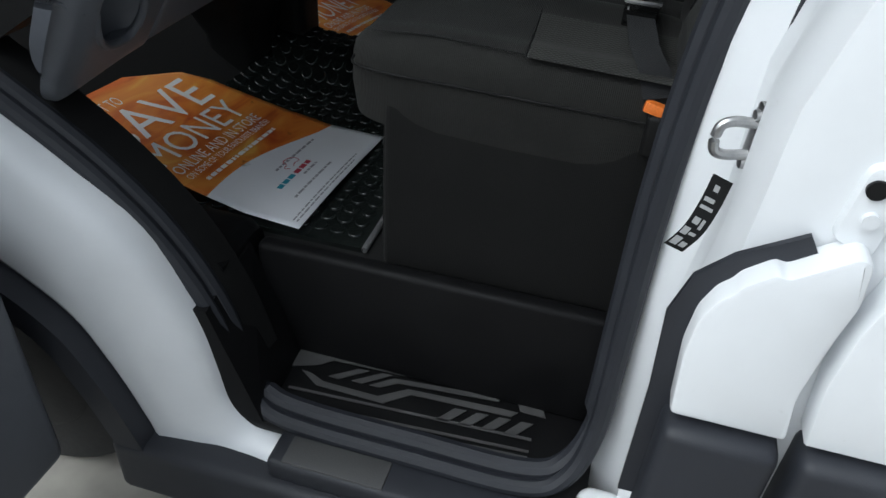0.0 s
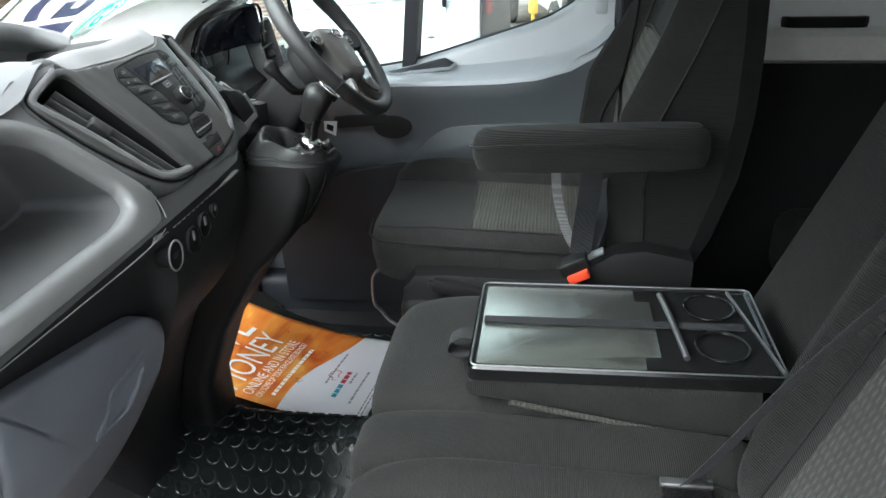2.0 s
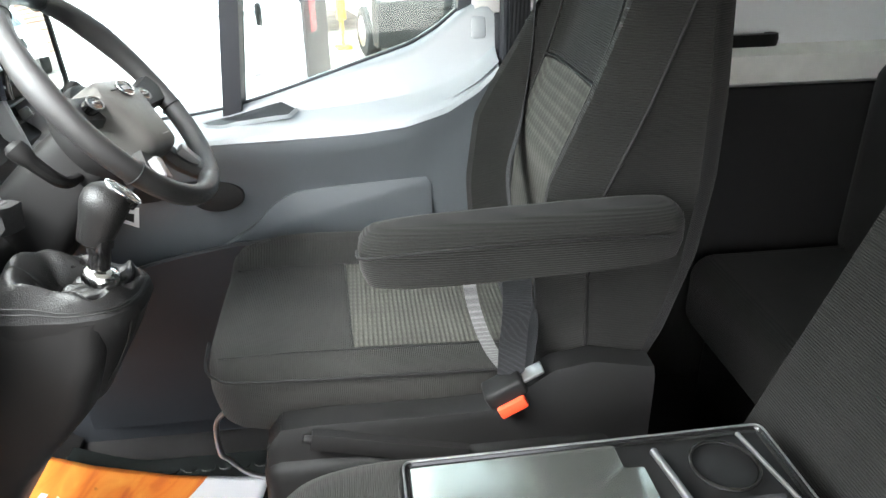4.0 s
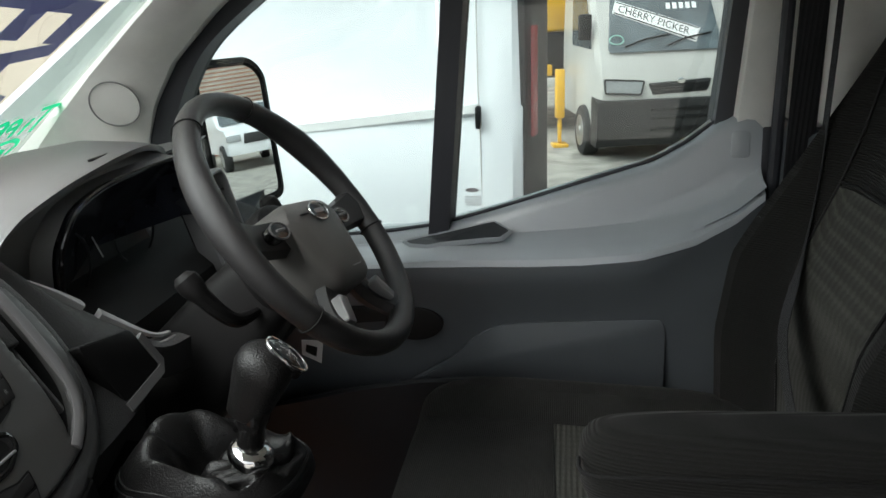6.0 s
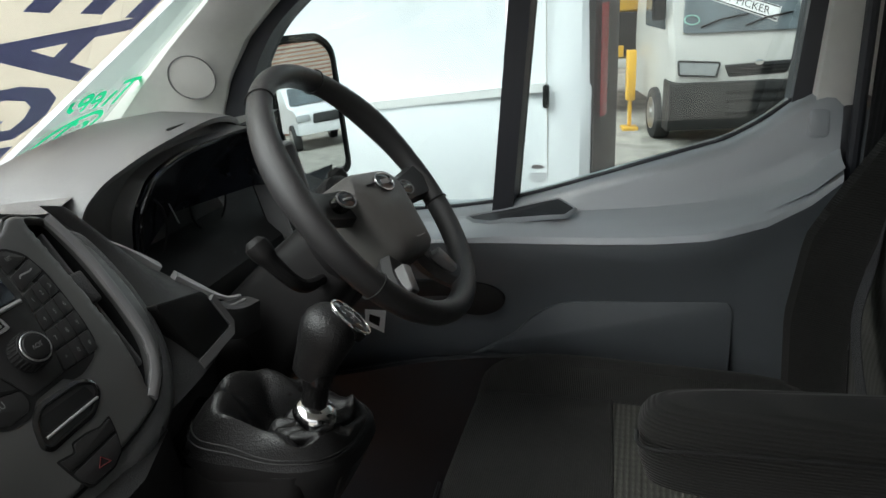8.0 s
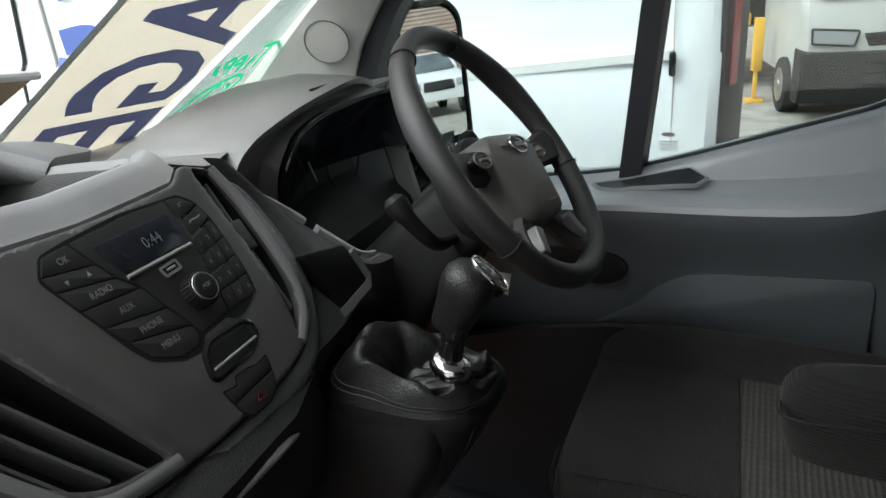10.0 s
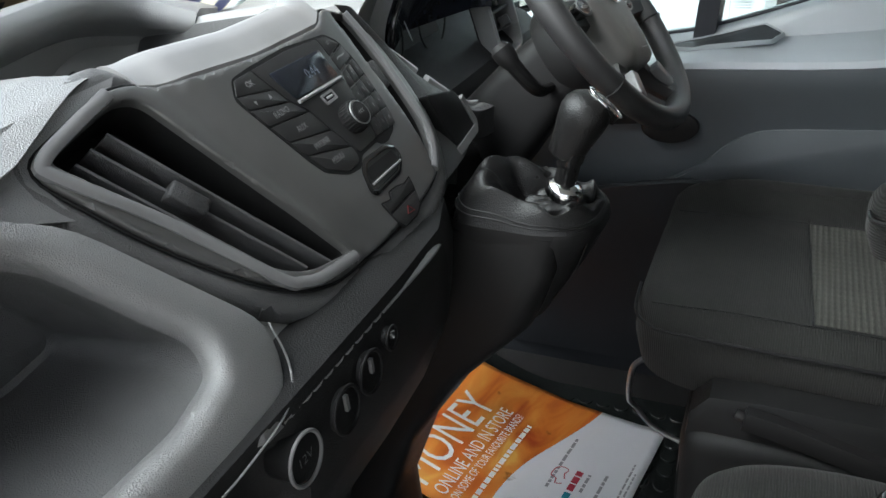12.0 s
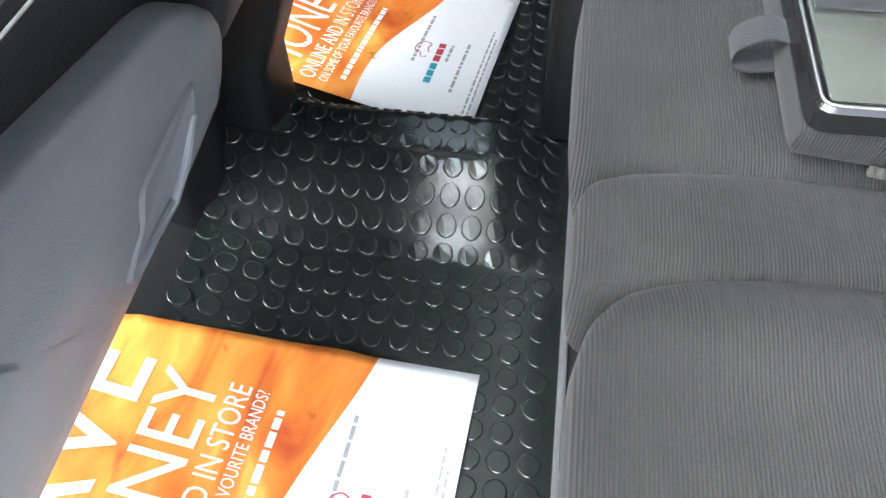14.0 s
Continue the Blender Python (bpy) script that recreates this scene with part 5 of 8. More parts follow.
for p, q in zip(lip, rim_in):
    d = (p - q).normalized() if (p - q).length > 0.02 else Vector((0, 0, 1))
    rings.append([p + Vector((-0.44, 0.06, -0.12)), p + Vector((-0.22, 0.03, -0.012)), p + Vector((-0.12, 0.02, 0.004)), p + Vector((-0.04, 0.005, 0.004)), p + Vector((-0.008, 0, 0.002)), p, p + Vector((-0.004, 0, -0.008)), p.lerp(q, 0.4) + Vector((-0.030, 0, 0.0)), p.lerp(q, 0.85) + Vector((-0.030, 0, 0)), q + Vector((-0.012, 0, 0))])
part("cowl", loft(rings, False, False), M_DASH, hood)
part("hood_slot", box(-0.425, -0.419, 0.515, 0.575, 1.584, 1.5895, 0.002), M_BLACK, hood)
part("dial_bezel", sweep(rim_in, 0.0035), M_BLACKGLOSS, hood)
mid_q = Vector((-0.43, 0.55, 1.46))
part("dial_lens", loft([[q + Vector((-0.008, 0, -0.001)) for q in rim_in], [q.lerp(mid_q, 0.10) + Vector((-0.03, 0, 0)) for q in rim_in], [q.lerp(mid_q, 0.6) + Vector((-0.035, 0, 0)) for q in rim_in], [q.lerp(mid_q, 0.97) + Vector((-0.035, 0, 0)) for q in rim_in]], False, False), M_SCREEN, hood)
cface = at_x(-0.462, -0.30, 1.45)
part("dial_panel", plate(rounded([(0.36, 1.36), (0.38, 1.53), (0.68, 1.545), (0.72, 1.36)], 0.03), lambda u, v, h: cface(u, v, h - 0.02), 0.01), M_BLACK, hood)
for y in (0.47, 0.63):
    cc = cface(y, 1.455, 0.012)
    part("dial_ring", sweep([cc + Vector((0, 0.050 * math.cos(a), 0.046 * math.sin(a))) for a in [2 * math.pi * k / 40 for k in range(40)]], 0.0018, True, (1, 0, 0)), M_DASHLOW, hood)
part("dial_needle", sweep([cface(0.535, 1.475, 0.016), cface(0.538, 1.445, 0.016)], 0.001), M_INKDIM, hood)
part("warning_window", plate(rounded([(0.425, 1.47), (0.44, 1.47), (0.44, 1.50), (0.425, 1.50)], 0.004), lambda u, v, h: cface(u, v, h + 0.014), 0.003), simple("dim_blue_display", (0.02, 0.03, 0.10), 0.2), hood)
# dash top under the hood towards the driver, and the switch ledge
part("driver_fascia", loft([[Vector((x, y, z)) for x, z in ((-0.44, 1.42), (-0.40, 1.405), (-0.375, 1.38), (-0.37, 1.30), (-0.42, 1.12), (-0.62, 1.0), (-0.62, 1.45))] for y in (0.19, 0.35, 0.60, 0.95)]), M_DASHLOW, dash)
strip = smooth_path([(-0.385, 0.268, 1.535), (-0.375, 0.298, 1.508), (-0.361, 0.331, 1.480), (-0.332, 0.364, 1.440), (-0.300, 0.398, 1.404), (-0.292, 0.440, 1.396)], 6)
band2 = [(-0.009, -0.004), (0.009, -0.004), (0.009, 0.003), (0.006, 0.005), (-0.009, 0.005)]
part("silver_strip", sweep(strip[7:16], band2), M_SILVER, dash, "satin silver trim strip")
part("silver_strip", sweep(strip[17:28], band2, scale=lambda t: 1.0 - 0.75 * t), M_SILVER, dash, "satin silver trim strip")
# Strip base and flanks take the darkened dash copy: less light falls here.
part("strip_base", sweep([p + Vector((0.006, -0.012, -0.014)) for p in strip], [(-0.024, -0.03), (0.014, -0.03), (0.016, 0.008), (0.0, 0.011), (-0.024, 0.009)]), M_DASHDARK, dash)
part("strip_lip", sweep([p + Vector((0.006, -0.022, -0.003)) for p in strip], 0.003), M_RIMGREY, dash)
edge_a = smooth_path([STACK(0.228, 1.572, -0.004), STACK(0.262, 1.525, -0.010), STACK(0.266, 1.468, -0.012), STACK(0.245, 1.418, -0.014), STACK(0.195, 1.386, -0.014)], 5)
edge_b = smooth_path([(-0.385, 0.275, 1.545), (-0.366, 0.305, 1.500), (-0.345, 0.340, 1.458), (-0.312, 0.372, 1.418), (-0.290, 0.376, 1.368)], 5)
part("flank_panel", loft([[p.lerp(q, f) + Vector((0.012 * math.sin(math.pi * f), 0, 0.004 * math.sin(math.pi * f))) for p, q in zip(edge_a, edge_b)] for f in [k / 8 for k in range(9)]], False, False), M_DASHDARK, dash)
CT = rounded([(0.245, 1.464), (0.338, 1.440), (0.359, 1.383), (0.272, 1.386)], 0.008)
ctp = lambda y, z, h=0.0: Vector((-0.258 - 0.35 * (z - 1.384) - 0.15 * (y - 0.27) + 0.93 * h, y - 0.12 * h, z + 0.33 * h))
# A raised black plate stands for the shaded recess of the tray.
part("coin_tray", plate(CT, ctp, 0.03, 0.002), M_BLACK, dash)
part("tray_rim", sweep([ctp(u, v, 0.001) for u, v in ((0.268, 1.385), (0.352, 1.3835), (0.360, 1.390), (0.346, 1.428))], [(-0.005, -0.003), (0.005, -0.003), (0.005, 0.002), (-0.005, 0.002)], up=(1, 0, 0.5)), M_RIMGREY, dash)
part("stack_flank", loft([[Vector((x, y, z)) for x, z in pts] for y, pts in ((0.16, [(-0.39, 1.53), (-0.262, 1.378), (-0.262, 1.28), (-0.45, 1.15), (-0.55, 1.5)]), (0.235, [(-0.39, 1.50), (-0.272, 1.385), (-0.275, 1.25), (-0.45, 1.12), (-0.55, 1.45)]), (0.36, [(-0.41, 1.42), (-0.300, 1.370), (-0.31, 1.25), (-0.45, 1.10), (-0.55, 1.40)]))]), M_DASHDARK, dash)

# driver's end air vent, seen past the wheel
vent("driver_air_vent", [(0.70, 1.505), (0.80, 1.51), (0.81, 1.38), (0.715, 1.37)], at_x(-0.37, -0.2, 1.42), [((0.705, 1.48), (0.80, 1.48)), ((0.705, 1.45), (0.80, 1.45)), ((0.71, 1.42), (0.80, 1.42))], (0.75, 1.43), "driver-side air vent with bright edged slats", 0.008, M_SILVER)

# ---- steering wheel ----
wheel = thing("steering_wheel", (-0.15, 0.546, 1.30), "black leather four-spoke steering wheel", "steering wheel")
WN = Vector((0.795, 0.043, 0.605)).normalized()
WS = Vector((-0.0537, 0.9986, 0.0)).normalized()
WU = WN.cross(WS)
WC = Vector((-0.1505, 0.536, 1.504))


def on_wheel(u, v, h=0.0):
    return WC + WS * u + WU * v + WN * h


RIM = 0.1848
rim_rings = []
NR = 96
for k in range(NR + 1):
    a = 2 * math.pi * k / NR
    fat = 0.95 + 0.16 * (math.exp(-((math.degrees(a) - 25) / 18) ** 2) + math.exp(-((math.degrees(a) - 155) / 18) ** 2)) + 0.1 * math.exp(-((math.degrees(a) - 270) / 30) ** 2)
    ring = []
    for q in range(14):
        b = 2 * math.pi * q / 14
        rr, hh = 0.0150 * fat * math.cos(b), 0.0175 * fat * math.sin(b)
        ring.append(on_wheel((RIM + rr) * math.cos(a), (RIM + rr) * math.sin(a), hh))
    rim_rings.append(ring)
rim = loft(rim_rings, True, False)
bmesh.ops.remove_doubles(rim, verts=rim.verts, dist=1e-6)
rim_ob = part("rim", rim, M_WHEEL, wheel)
for deg in (118, 62, 205, 335):
    a = radians(deg)
    part("rim_stitch", sweep([on_wheel((RIM + 0.0156 * math.cos(b)) * math.cos(a), (RIM + 0.0156 * math.cos(b)) * math.sin(a), 0.0181 * math.sin(b)) for b in [2 * math.pi * q / 20 for q in range(20)]], 0.0011, True, up=(0, 0.3, 1)), M_BLACK, rim_ob)
def on_hub(u, v, h=0.0):
    """The hub stands turned a little clockwise."""
    c, k = math.cos(radians(-13)), math.sin(radians(-13))
    return on_wheel(c * u - k * v, k * u + c * v, h + 0.006)


def oval(cu, cv, a, b, n=32):
    return [(cu + a * math.cos(2 * math.pi * k / n), cv + b * math.sin(2 * math.pi * k / n)) for k in range(n)]


HUB = rounded([(-0.078, 0.0), (-0.055, 0.024), (0.055, 0.024), (0.078, 0.0), (0.064, -0.055), (0.050, -0.102), (-0.050, -0.102), (-0.064, -0.055)], 0.020, 5)
hc = (0.0, -0.035)
shrink = lambda f: [(lerp(hc[0], u, f), lerp(hc[1], v, f)) for u, v in HUB]
part("airbag_cover", loft([[on_hub(u, v, -0.045) for u, v in inset(HUB, -0.004)], [on_hub(u, v, -0.010) for u, v in inset(HUB, -0.002)], [on_hub(u, v, 0.0) for u, v in HUB], [on_hub(u, v, 0.006) for u, v in inset(HUB, 0.005)], [on_hub(u, v, 0.012) for u, v in shrink(0.65)], [on_hub(u, v, 0.014) for u, v in shrink(0.2)]]), M_COVER, wheel, "grained dark grey airbag cover")
part("hub_back", cyl(on_wheel(0, -0.03, -0.09), on_wheel(0, -0.03, -0.03), 0.075, 0.080, 32, 0.01), M_BLACK, wheel)


def spoke(u0, v0, u1, v1, w0, w1, mat):
    d = Vector((u1 - u0, v1 - v0)).normalized()
    s = Vector((-d.y, d.x))
    rings = []
    for t in (0, 0.2, 0.4, 0.6, 0.8, 1.0):
        w = lerp(w0, w1, t) * (1 - 0.20 * math.sin(math.pi * t))
        c = Vector((lerp(u0, u1, t), lerp(v0, v1, t)))
        h = lerp(-0.012, 0.0, t) - 0.010 * math.sin(math.pi * t)
        rings.append([on_hub(*(c + s * a * w), h + b) for a, b in ((-1, -0.010), (-0.8, 0.003), (0, 0.006), (0.8, 0.003), (1, -0.010), (0.7, -0.020), (-0.7, -0.020))])
    return part("spoke", loft(rings), mat, wheel)


spoke(-0.06, -0.010, -0.180, 0.002, 0.026, 0.030, M_WHEEL)
spoke(0.06, -0.010, 0.180, 0.002, 0.026, 0.030, M_WHEEL)
spoke(-0.040, -0.085, -0.090, -0.158, 0.016, 0.024, M_WHEEL)
spoke(0.040, -0.085, 0.090, -0.158, 0.016, 0.024, M_WHEEL)
for s in (-1, 1):
    part("spoke_trim", plate(rounded([(s * 0.050, -0.112), (s * 0.066, -0.104), (s * 0.084, -0.138), (s * 0.070, -0.146)], 0.004), lambda u, v, h: on_hub(u, v, 0.002 + h), 0.014, 0.003), M_RIMGREY, wheel)
part("badge", plate(oval(0.004, 0.0, 0.023, 0.012), lambda u, v, h: on_hub(u, v, 0.0155 + h), 0.008, 0.001), M_BLACKGLOSS, wheel, "oval dark badge with chrome rim")
part("badge_rim", sweep([on_hub(u, v, 0.0150) for u, v in oval(0.004, 0.0, 0.024, 0.013)], 0.0013, True), M_CHROME, wheel)
part("badge_bar", plate(rounded([(-0.009, -0.003), (0.017, -0.003), (0.017, 0.003), (-0.009, 0.003)], 0.003), lambda u, v, h: on_hub(u, v, 0.0162 + h), 0.001), M_SILVER, wheel)
mk = rounded([(-0.002, -0.083), (0.026, -0.083), (0.026, -0.070), (-0.002, -0.070)], 0.003)
part("airbag_mark", sweep([on_hub(u, v, 0.0105) for u, v in mk], 0.0008, True), M_INKDIM, wheel)
for s in (-1, 1):
    pod_o = oval(s * 0.094, -0.008, 0.021, 0.011)
    sw = part("thumb_switch", plate(pod_o, lambda u, v, h: on_hub(u, v, 0.002 + h), 0.02, 0.003), M_BLACKGLOSS, wheel)
    part("switch_rim", sweep([on_hub(u, v, 0.0015) for u, v in pod_o], 0.0012, True), M_RIMGREY, sw)
    part("switch_mark", sweep([on_hub(s * 0.094 - 0.010, -0.008, 0.003), on_hub(s * 0.094 + 0.010, -0.008, 0.003)], 0.0016), M_SILVER, sw)
part("horn_mark", sweep([on_hub(-0.045, 0.0, 0.0125), on_hub(-0.026, 0.0, 0.0140)], 0.0010), M_BLACK, wheel)

# column shroud, stalks
column = thing("steering_column", (-0.25, 0.546, 1.3), "black plastic column shroud with stalks", "steering column")
cm = [on_wheel(0, -0.02, -0.07), on_wheel(0, -0.03, -0.14), on_wheel(0, -0.05, -0.24)]
part("shroud", loft([[c + Vector((0, a, 0)) + WU * b for a, b in rounded([(-s, -s * 0.8), (s, -s * 0.8), (s * 0.8, s * 0.6), (-s * 0.8, s * 0.6)], 0.03)] for c, s in zip(cm, (0.072, 0.085, 0.10))]), M_BLACK, column)
for s, dz in ((-1, -0.01), (1, 0.0)):
    a, b, c = on_wheel(s * 0.07, -0.045, -0.10), on_wheel(s * 0.128, -0.020 + dz, -0.095), on_wheel(s * 0.150, 0.030 + dz, -0.091)
    part("stalk", sweep(smooth_path([a, b, c], 6), 0.0085, scale=lambda t: 0.8 + 0.5 * t), M_BLACK, column)
    part("stalk_tip", loft([[c + WU * h + Vector((0, r * math.cos(q), 0)) + WN * r * math.sin(q) for q in [2 * math.pi * k / 20 for k in range(20)]] for h, r in ((-0.008, 0.009), (0.0, 0.012), (0.010, 0.0145), (0.020, 0.014), (0.027, 0.008))]), M_BLACK, column)
hang = thing("airbag_tag", (-0.192, 0.624, 1.28), "small white airbag warning tag under the wheel", "label")
part("card", plate([(-0.024, -0.010), (0.012, -0.022), (0.020, 0.012), (-0.022, 0.012)], lambda u, v, h: Vector((-0.192 + u * 0.8, 0.624 + h, 1.279 + v * 1.1)), 0.001), M_INK, hang, smooth=False)
part("card_mark", plate([(-0.016, -0.005), (0.004, -0.012), (0.008, 0.002), (-0.013, 0.006)], lambda u, v, h: Vector((-0.192 + u * 0.8, 0.6225 + h, 1.279 + v * 1.1)), 0.0005), M_BLACK, hang, smooth=False)

# ---- gear lever ----
gear = thing("gear_lever", (-0.12, 0.235, 1.15), "black gear lever with chrome collar and leather gaiter", "gear lever")
part("shaft", sweep([Vector((-0.118, 0.236, 1.32)), Vector((-0.112, 0.239, 1.410))], 0.011), M_STEEL, gear)
part("collar", loft([[Vector((-0.116 + (z - 1.362) * 0.2, 0.236, z)) + Vector((r * math.cos(a), r * math.sin(a), -r * math.cos(a) * 0.3)) for a in [2 * math.pi * k / 32 for k in range(32)]] for z, r in ((1.352, 0.017), (1.355, 0.0205), (1.362, 0.0215), (1.367, 0.0205), (1.370, 0.018), (1.373, 0.0135))]), M_CHROME, gear, "polished chrome collar")
part("sleeve", loft([[Vector((-0.115 + (z - 1.376) * 0.25, 0.237, z)) + Vector((r * math.cos(a), r * math.sin(a), 0)) for a in [2 * math.pi * k / 24 for k in range(24)]] for z, r in ((1.370, 0.0135), (1.393, 0.0130), (1.396, 0.0150), (1.410, 0.0155))]), M_BLACKGLOSS, gear)
ax = Vector((0.42, 0.04, 0.907)).normalized()
kr = []
for t, r in ((0.0, 0.014), (0.05, 0.0190), (0.18, 0.0205), (0.36, 0.0225), (0.55, 0.0255), (0.70, 0.0270), (0.82, 0.0255), (0.91, 0.021), (0.97, 0.013), (1.0, 0.004)):
    c = Vector((-0.1165, 0.238, 1.403)) + ax * 0.079 * t
    kr.append([c + Vector((r * 1.02 * math.cos(a) * 0.94, r * 0.92 * math.sin(a), -r * math.cos(a) * 0.40)) for a in [2 * math.pi * k / 32 for k in range(32)]])
kb = part("knob", loft(kr), M_LEATHER, gear)
cap = Matrix.Translation(Vector((-0.0735, 0.248, 1.4625))) @ Vector((0.68, 0.22, 0.70)).to_track_quat("Z", "X").to_matrix().to_4x4()
part("shift_cap", plate(oval(0, 0, 0.0225, 0.0165), lambda u, v, h: cap @ Vector((u, v, 0.0035 + h - 6.0 * (u * u + v * v))), 0.012, 0.002), M_BLACKGLOSS, kb)
part("cap_rim", sweep([cap @ Vector((u, v, 0.0005)) for u, v in oval(0, 0, 0.023, 0.017)], 0.0013, True), M_CHROME, kb)
for g, (u, v) in {"1": (-0.011, 0.007), "2": (-0.011, -0.009), "3": (0, 0.008), "4": (0, -0.011), "5": (0.010, 0.007), "6": (0.010, -0.009)}.items():
    part("print", words(g, 0.006, lambda a, b: cap @ Vector((u + b - 0.002, v - a, 0.0037 - 6.0 * ((u + b) ** 2 + (v - a) ** 2))), "CENTER"), M_INK, kb, smooth=False)
part("print", join(quad_strip([(-0.010, 0.0), (0.010, 0.0)], 0.0011, lambda a, b: cap @ Vector((a, b, 0.0037 - 6.0 * (a * a + b * b)))), quad_strip([(0, -0.005), (0, 0.006)], 0.0011, lambda a, b: cap @ Vector((a, b, 0.0037 - 6.0 * (a * a + b * b))))), M_INK, kb, smooth=False)


def gaiter(u, v):
    """Leather boot: a stitched rim rolls over a high back ridge, sags inside it and climbs to the collar."""
    a = 2 * math.pi * u
    ca, sa = math.cos(a), math.sin(a)
    k = (abs(ca) ** 3.2 + abs(sa) ** 3.2) ** (-1 / 3.2)
    base = Vector((-0.160 + 0.086 * k * ca, 0.243 + 0.066 * k * sa + 0.018 * ca * abs(ca), 1.333 - 0.006 * ca))
    top = Vector((-0.117 + 0.0165 * ca, 0.236 + 0.0165 * sa, 1.354))
    back = 0.5 - 0.5 * ca
    f = v ** 0.85
    p = base.lerp(top, f)
    ridge = (0.006 + 0.040 * back ** 1.3) * (1 - abs(min(1.0, v / 0.56) * 2 - 1) ** 1.6)
    sag = -0.020 * back * math.exp(-((v - 0.64) / 0.09) ** 2)
    p.z += ridge + sag
    fold = 0.2 * math.exp(-(((u - 0.640) % 1.0 if (u - 0.640) % 1.0 < 0.5 else (u - 0.640) % 1.0 - 1.0) / 0.035) ** 2) + 0.7 * math.exp(-(((u - 0.90) % 1.0 if (u - 0.90) % 1.0 < 0.5 else (u - 0.90) % 1.0 - 1.0) / 0.03) ** 2) + 0.6 * math.exp(-((u - 0.12) / 0.03) ** 2)
    p.z += 0.012 * fold * math.sin(math.pi * v) ** 1.5
    w = math.sin(math.pi * v)
    pleat = abs((u * 7 + 0.35 * v) % 1.0 - 0.5) * 2
    p.z += 0.007 * (pleat ** 0.7 - 0.5) * w * (0.35 + 0.65 * back)
    p += Vector((0.003 * math.sin(a * 5 + v * 9), 0.003 * math.cos(a * 6 - v * 8), 0.003 * math.sin(a * 9 + 5 * v))) * w
    p.z += 0.006 * w * noise.noise(Vector((ca * 2.2, sa * 2.2, v * 3.5)))
    return p


gb = sheet(gaiter, 96, 30)
bmesh.ops.remove_doubles(gb, verts=gb.verts, dist=1e-5)
gt = part("gaiter", gb, M_LEATHER, gear, "creased black leatherette gaiter")
for v in (0.045, 0.075):
    part("stitching", sweep([gaiter(k / 96, v) + Vector((0, 0, 0.0012)) for k in range(96)], 0.0010, True), M_LEATHER, gt)
part("gaiter_skirt", loft([[gaiter(k / 96, 0.0) for k in range(96)], [gaiter(k / 96, 0.0) + Vector((0.002, 0.0, -0.012)) for k in range(96)], [gaiter(k / 96, 0.0).lerp(Vector((-0.20, 0.245, 1.30)), 0.10) + Vector((-0.006, 0, -0.05)) for k in range(96)], [gaiter(k / 96, 0.0).lerp(Vector((-0.22, 0.245, 1.28)), 0.25) + Vector((-0.03, 0, -0.12)) for k in range(96)]], True, False), M_BLACK, gt)
for y in (0.205, 0.2085, 0.212):
    part("stitching", sweep([(-0.083, y, 1.312), (-0.092, y, 1.285), (-0.108, y, 1.255), (-0.126, y + 0.002, 1.228)], 0.0007), M_LEATHER, gt)
# console below the lever
ccon = thing("gear_console", (-0.25, 0.24, 0.75), "black gear console running down to the floor", "console")
part("console_foot", box(-0.50, -0.395, 0.185, 0.295, 0.598, 0.70, 0.01), M_BLACK, ccon)
part("body", loft([[Vector((x, y, z)) for x, y in rounded([(-0.50, 0.5 * (a + b) - 0.5 * (b - a)), (f, a), (f + 0.01, b), (-0.50, b)], 0.03)] for z, f, a, b in ((1.325, -0.105, 0.178, 0.30), (1.28, -0.115, 0.175, 0.305), (1.20, -0.15, 0.165, 0.305), (1.10, -0.24, 0.175, 0.30), (0.95, -0.34, 0.18, 0.30), (0.80, -0.40, 0.18, 0.30), (0.60, -0.40, 0.18, 0.30))]), M_BLACK, ccon)
# the lower dash goes on down as a broad dark panel between glovebox and console
part("lower_centre_panel", loft([[Vector((x, y, z)) for x, y in rounded([(-0.62, a), (f - 0.02, a + 0.005), (f, a + 0.06), (f, 0.10), (f - 0.02, 0.19), (-0.62, 0.19)], 0.03)] for z, f, a in ((1.20, -0.262, -0.27), (1.10, -0.325, -0.27), (1.0, -0.375, -0.25), (0.90, -0.415, -0.16), (0.80, -0.445, -0.05), (0.72, -0.46, 0.01), (0.60, -0.465, 0.03))]), M_DASHLOW, ccon)
# ignition, lower shroud on the driver's side
part("knee_panel", box(-0.42, -0.30, 0.33, 0.90, 1.19, 1.34, 0.04, 4), M_DASHLOW, dash)
pedals = thing("pedals", (-0.55, 0.55, 0.70), "black pedals hanging in the driver's footwell", "pedal")
for y in (0.45, 0.56, 0.68):
    part("pedal_pad", box(-0.56, -0.53, y - 0.035, y + 0.035, 0.78, 0.86, 0.008), M_BLACK, pedals)
    part("pedal_arm", sweep([(-0.545, y, 0.85), (-0.58, y, 1.05)], 0.008), M_STEEL, pedals)

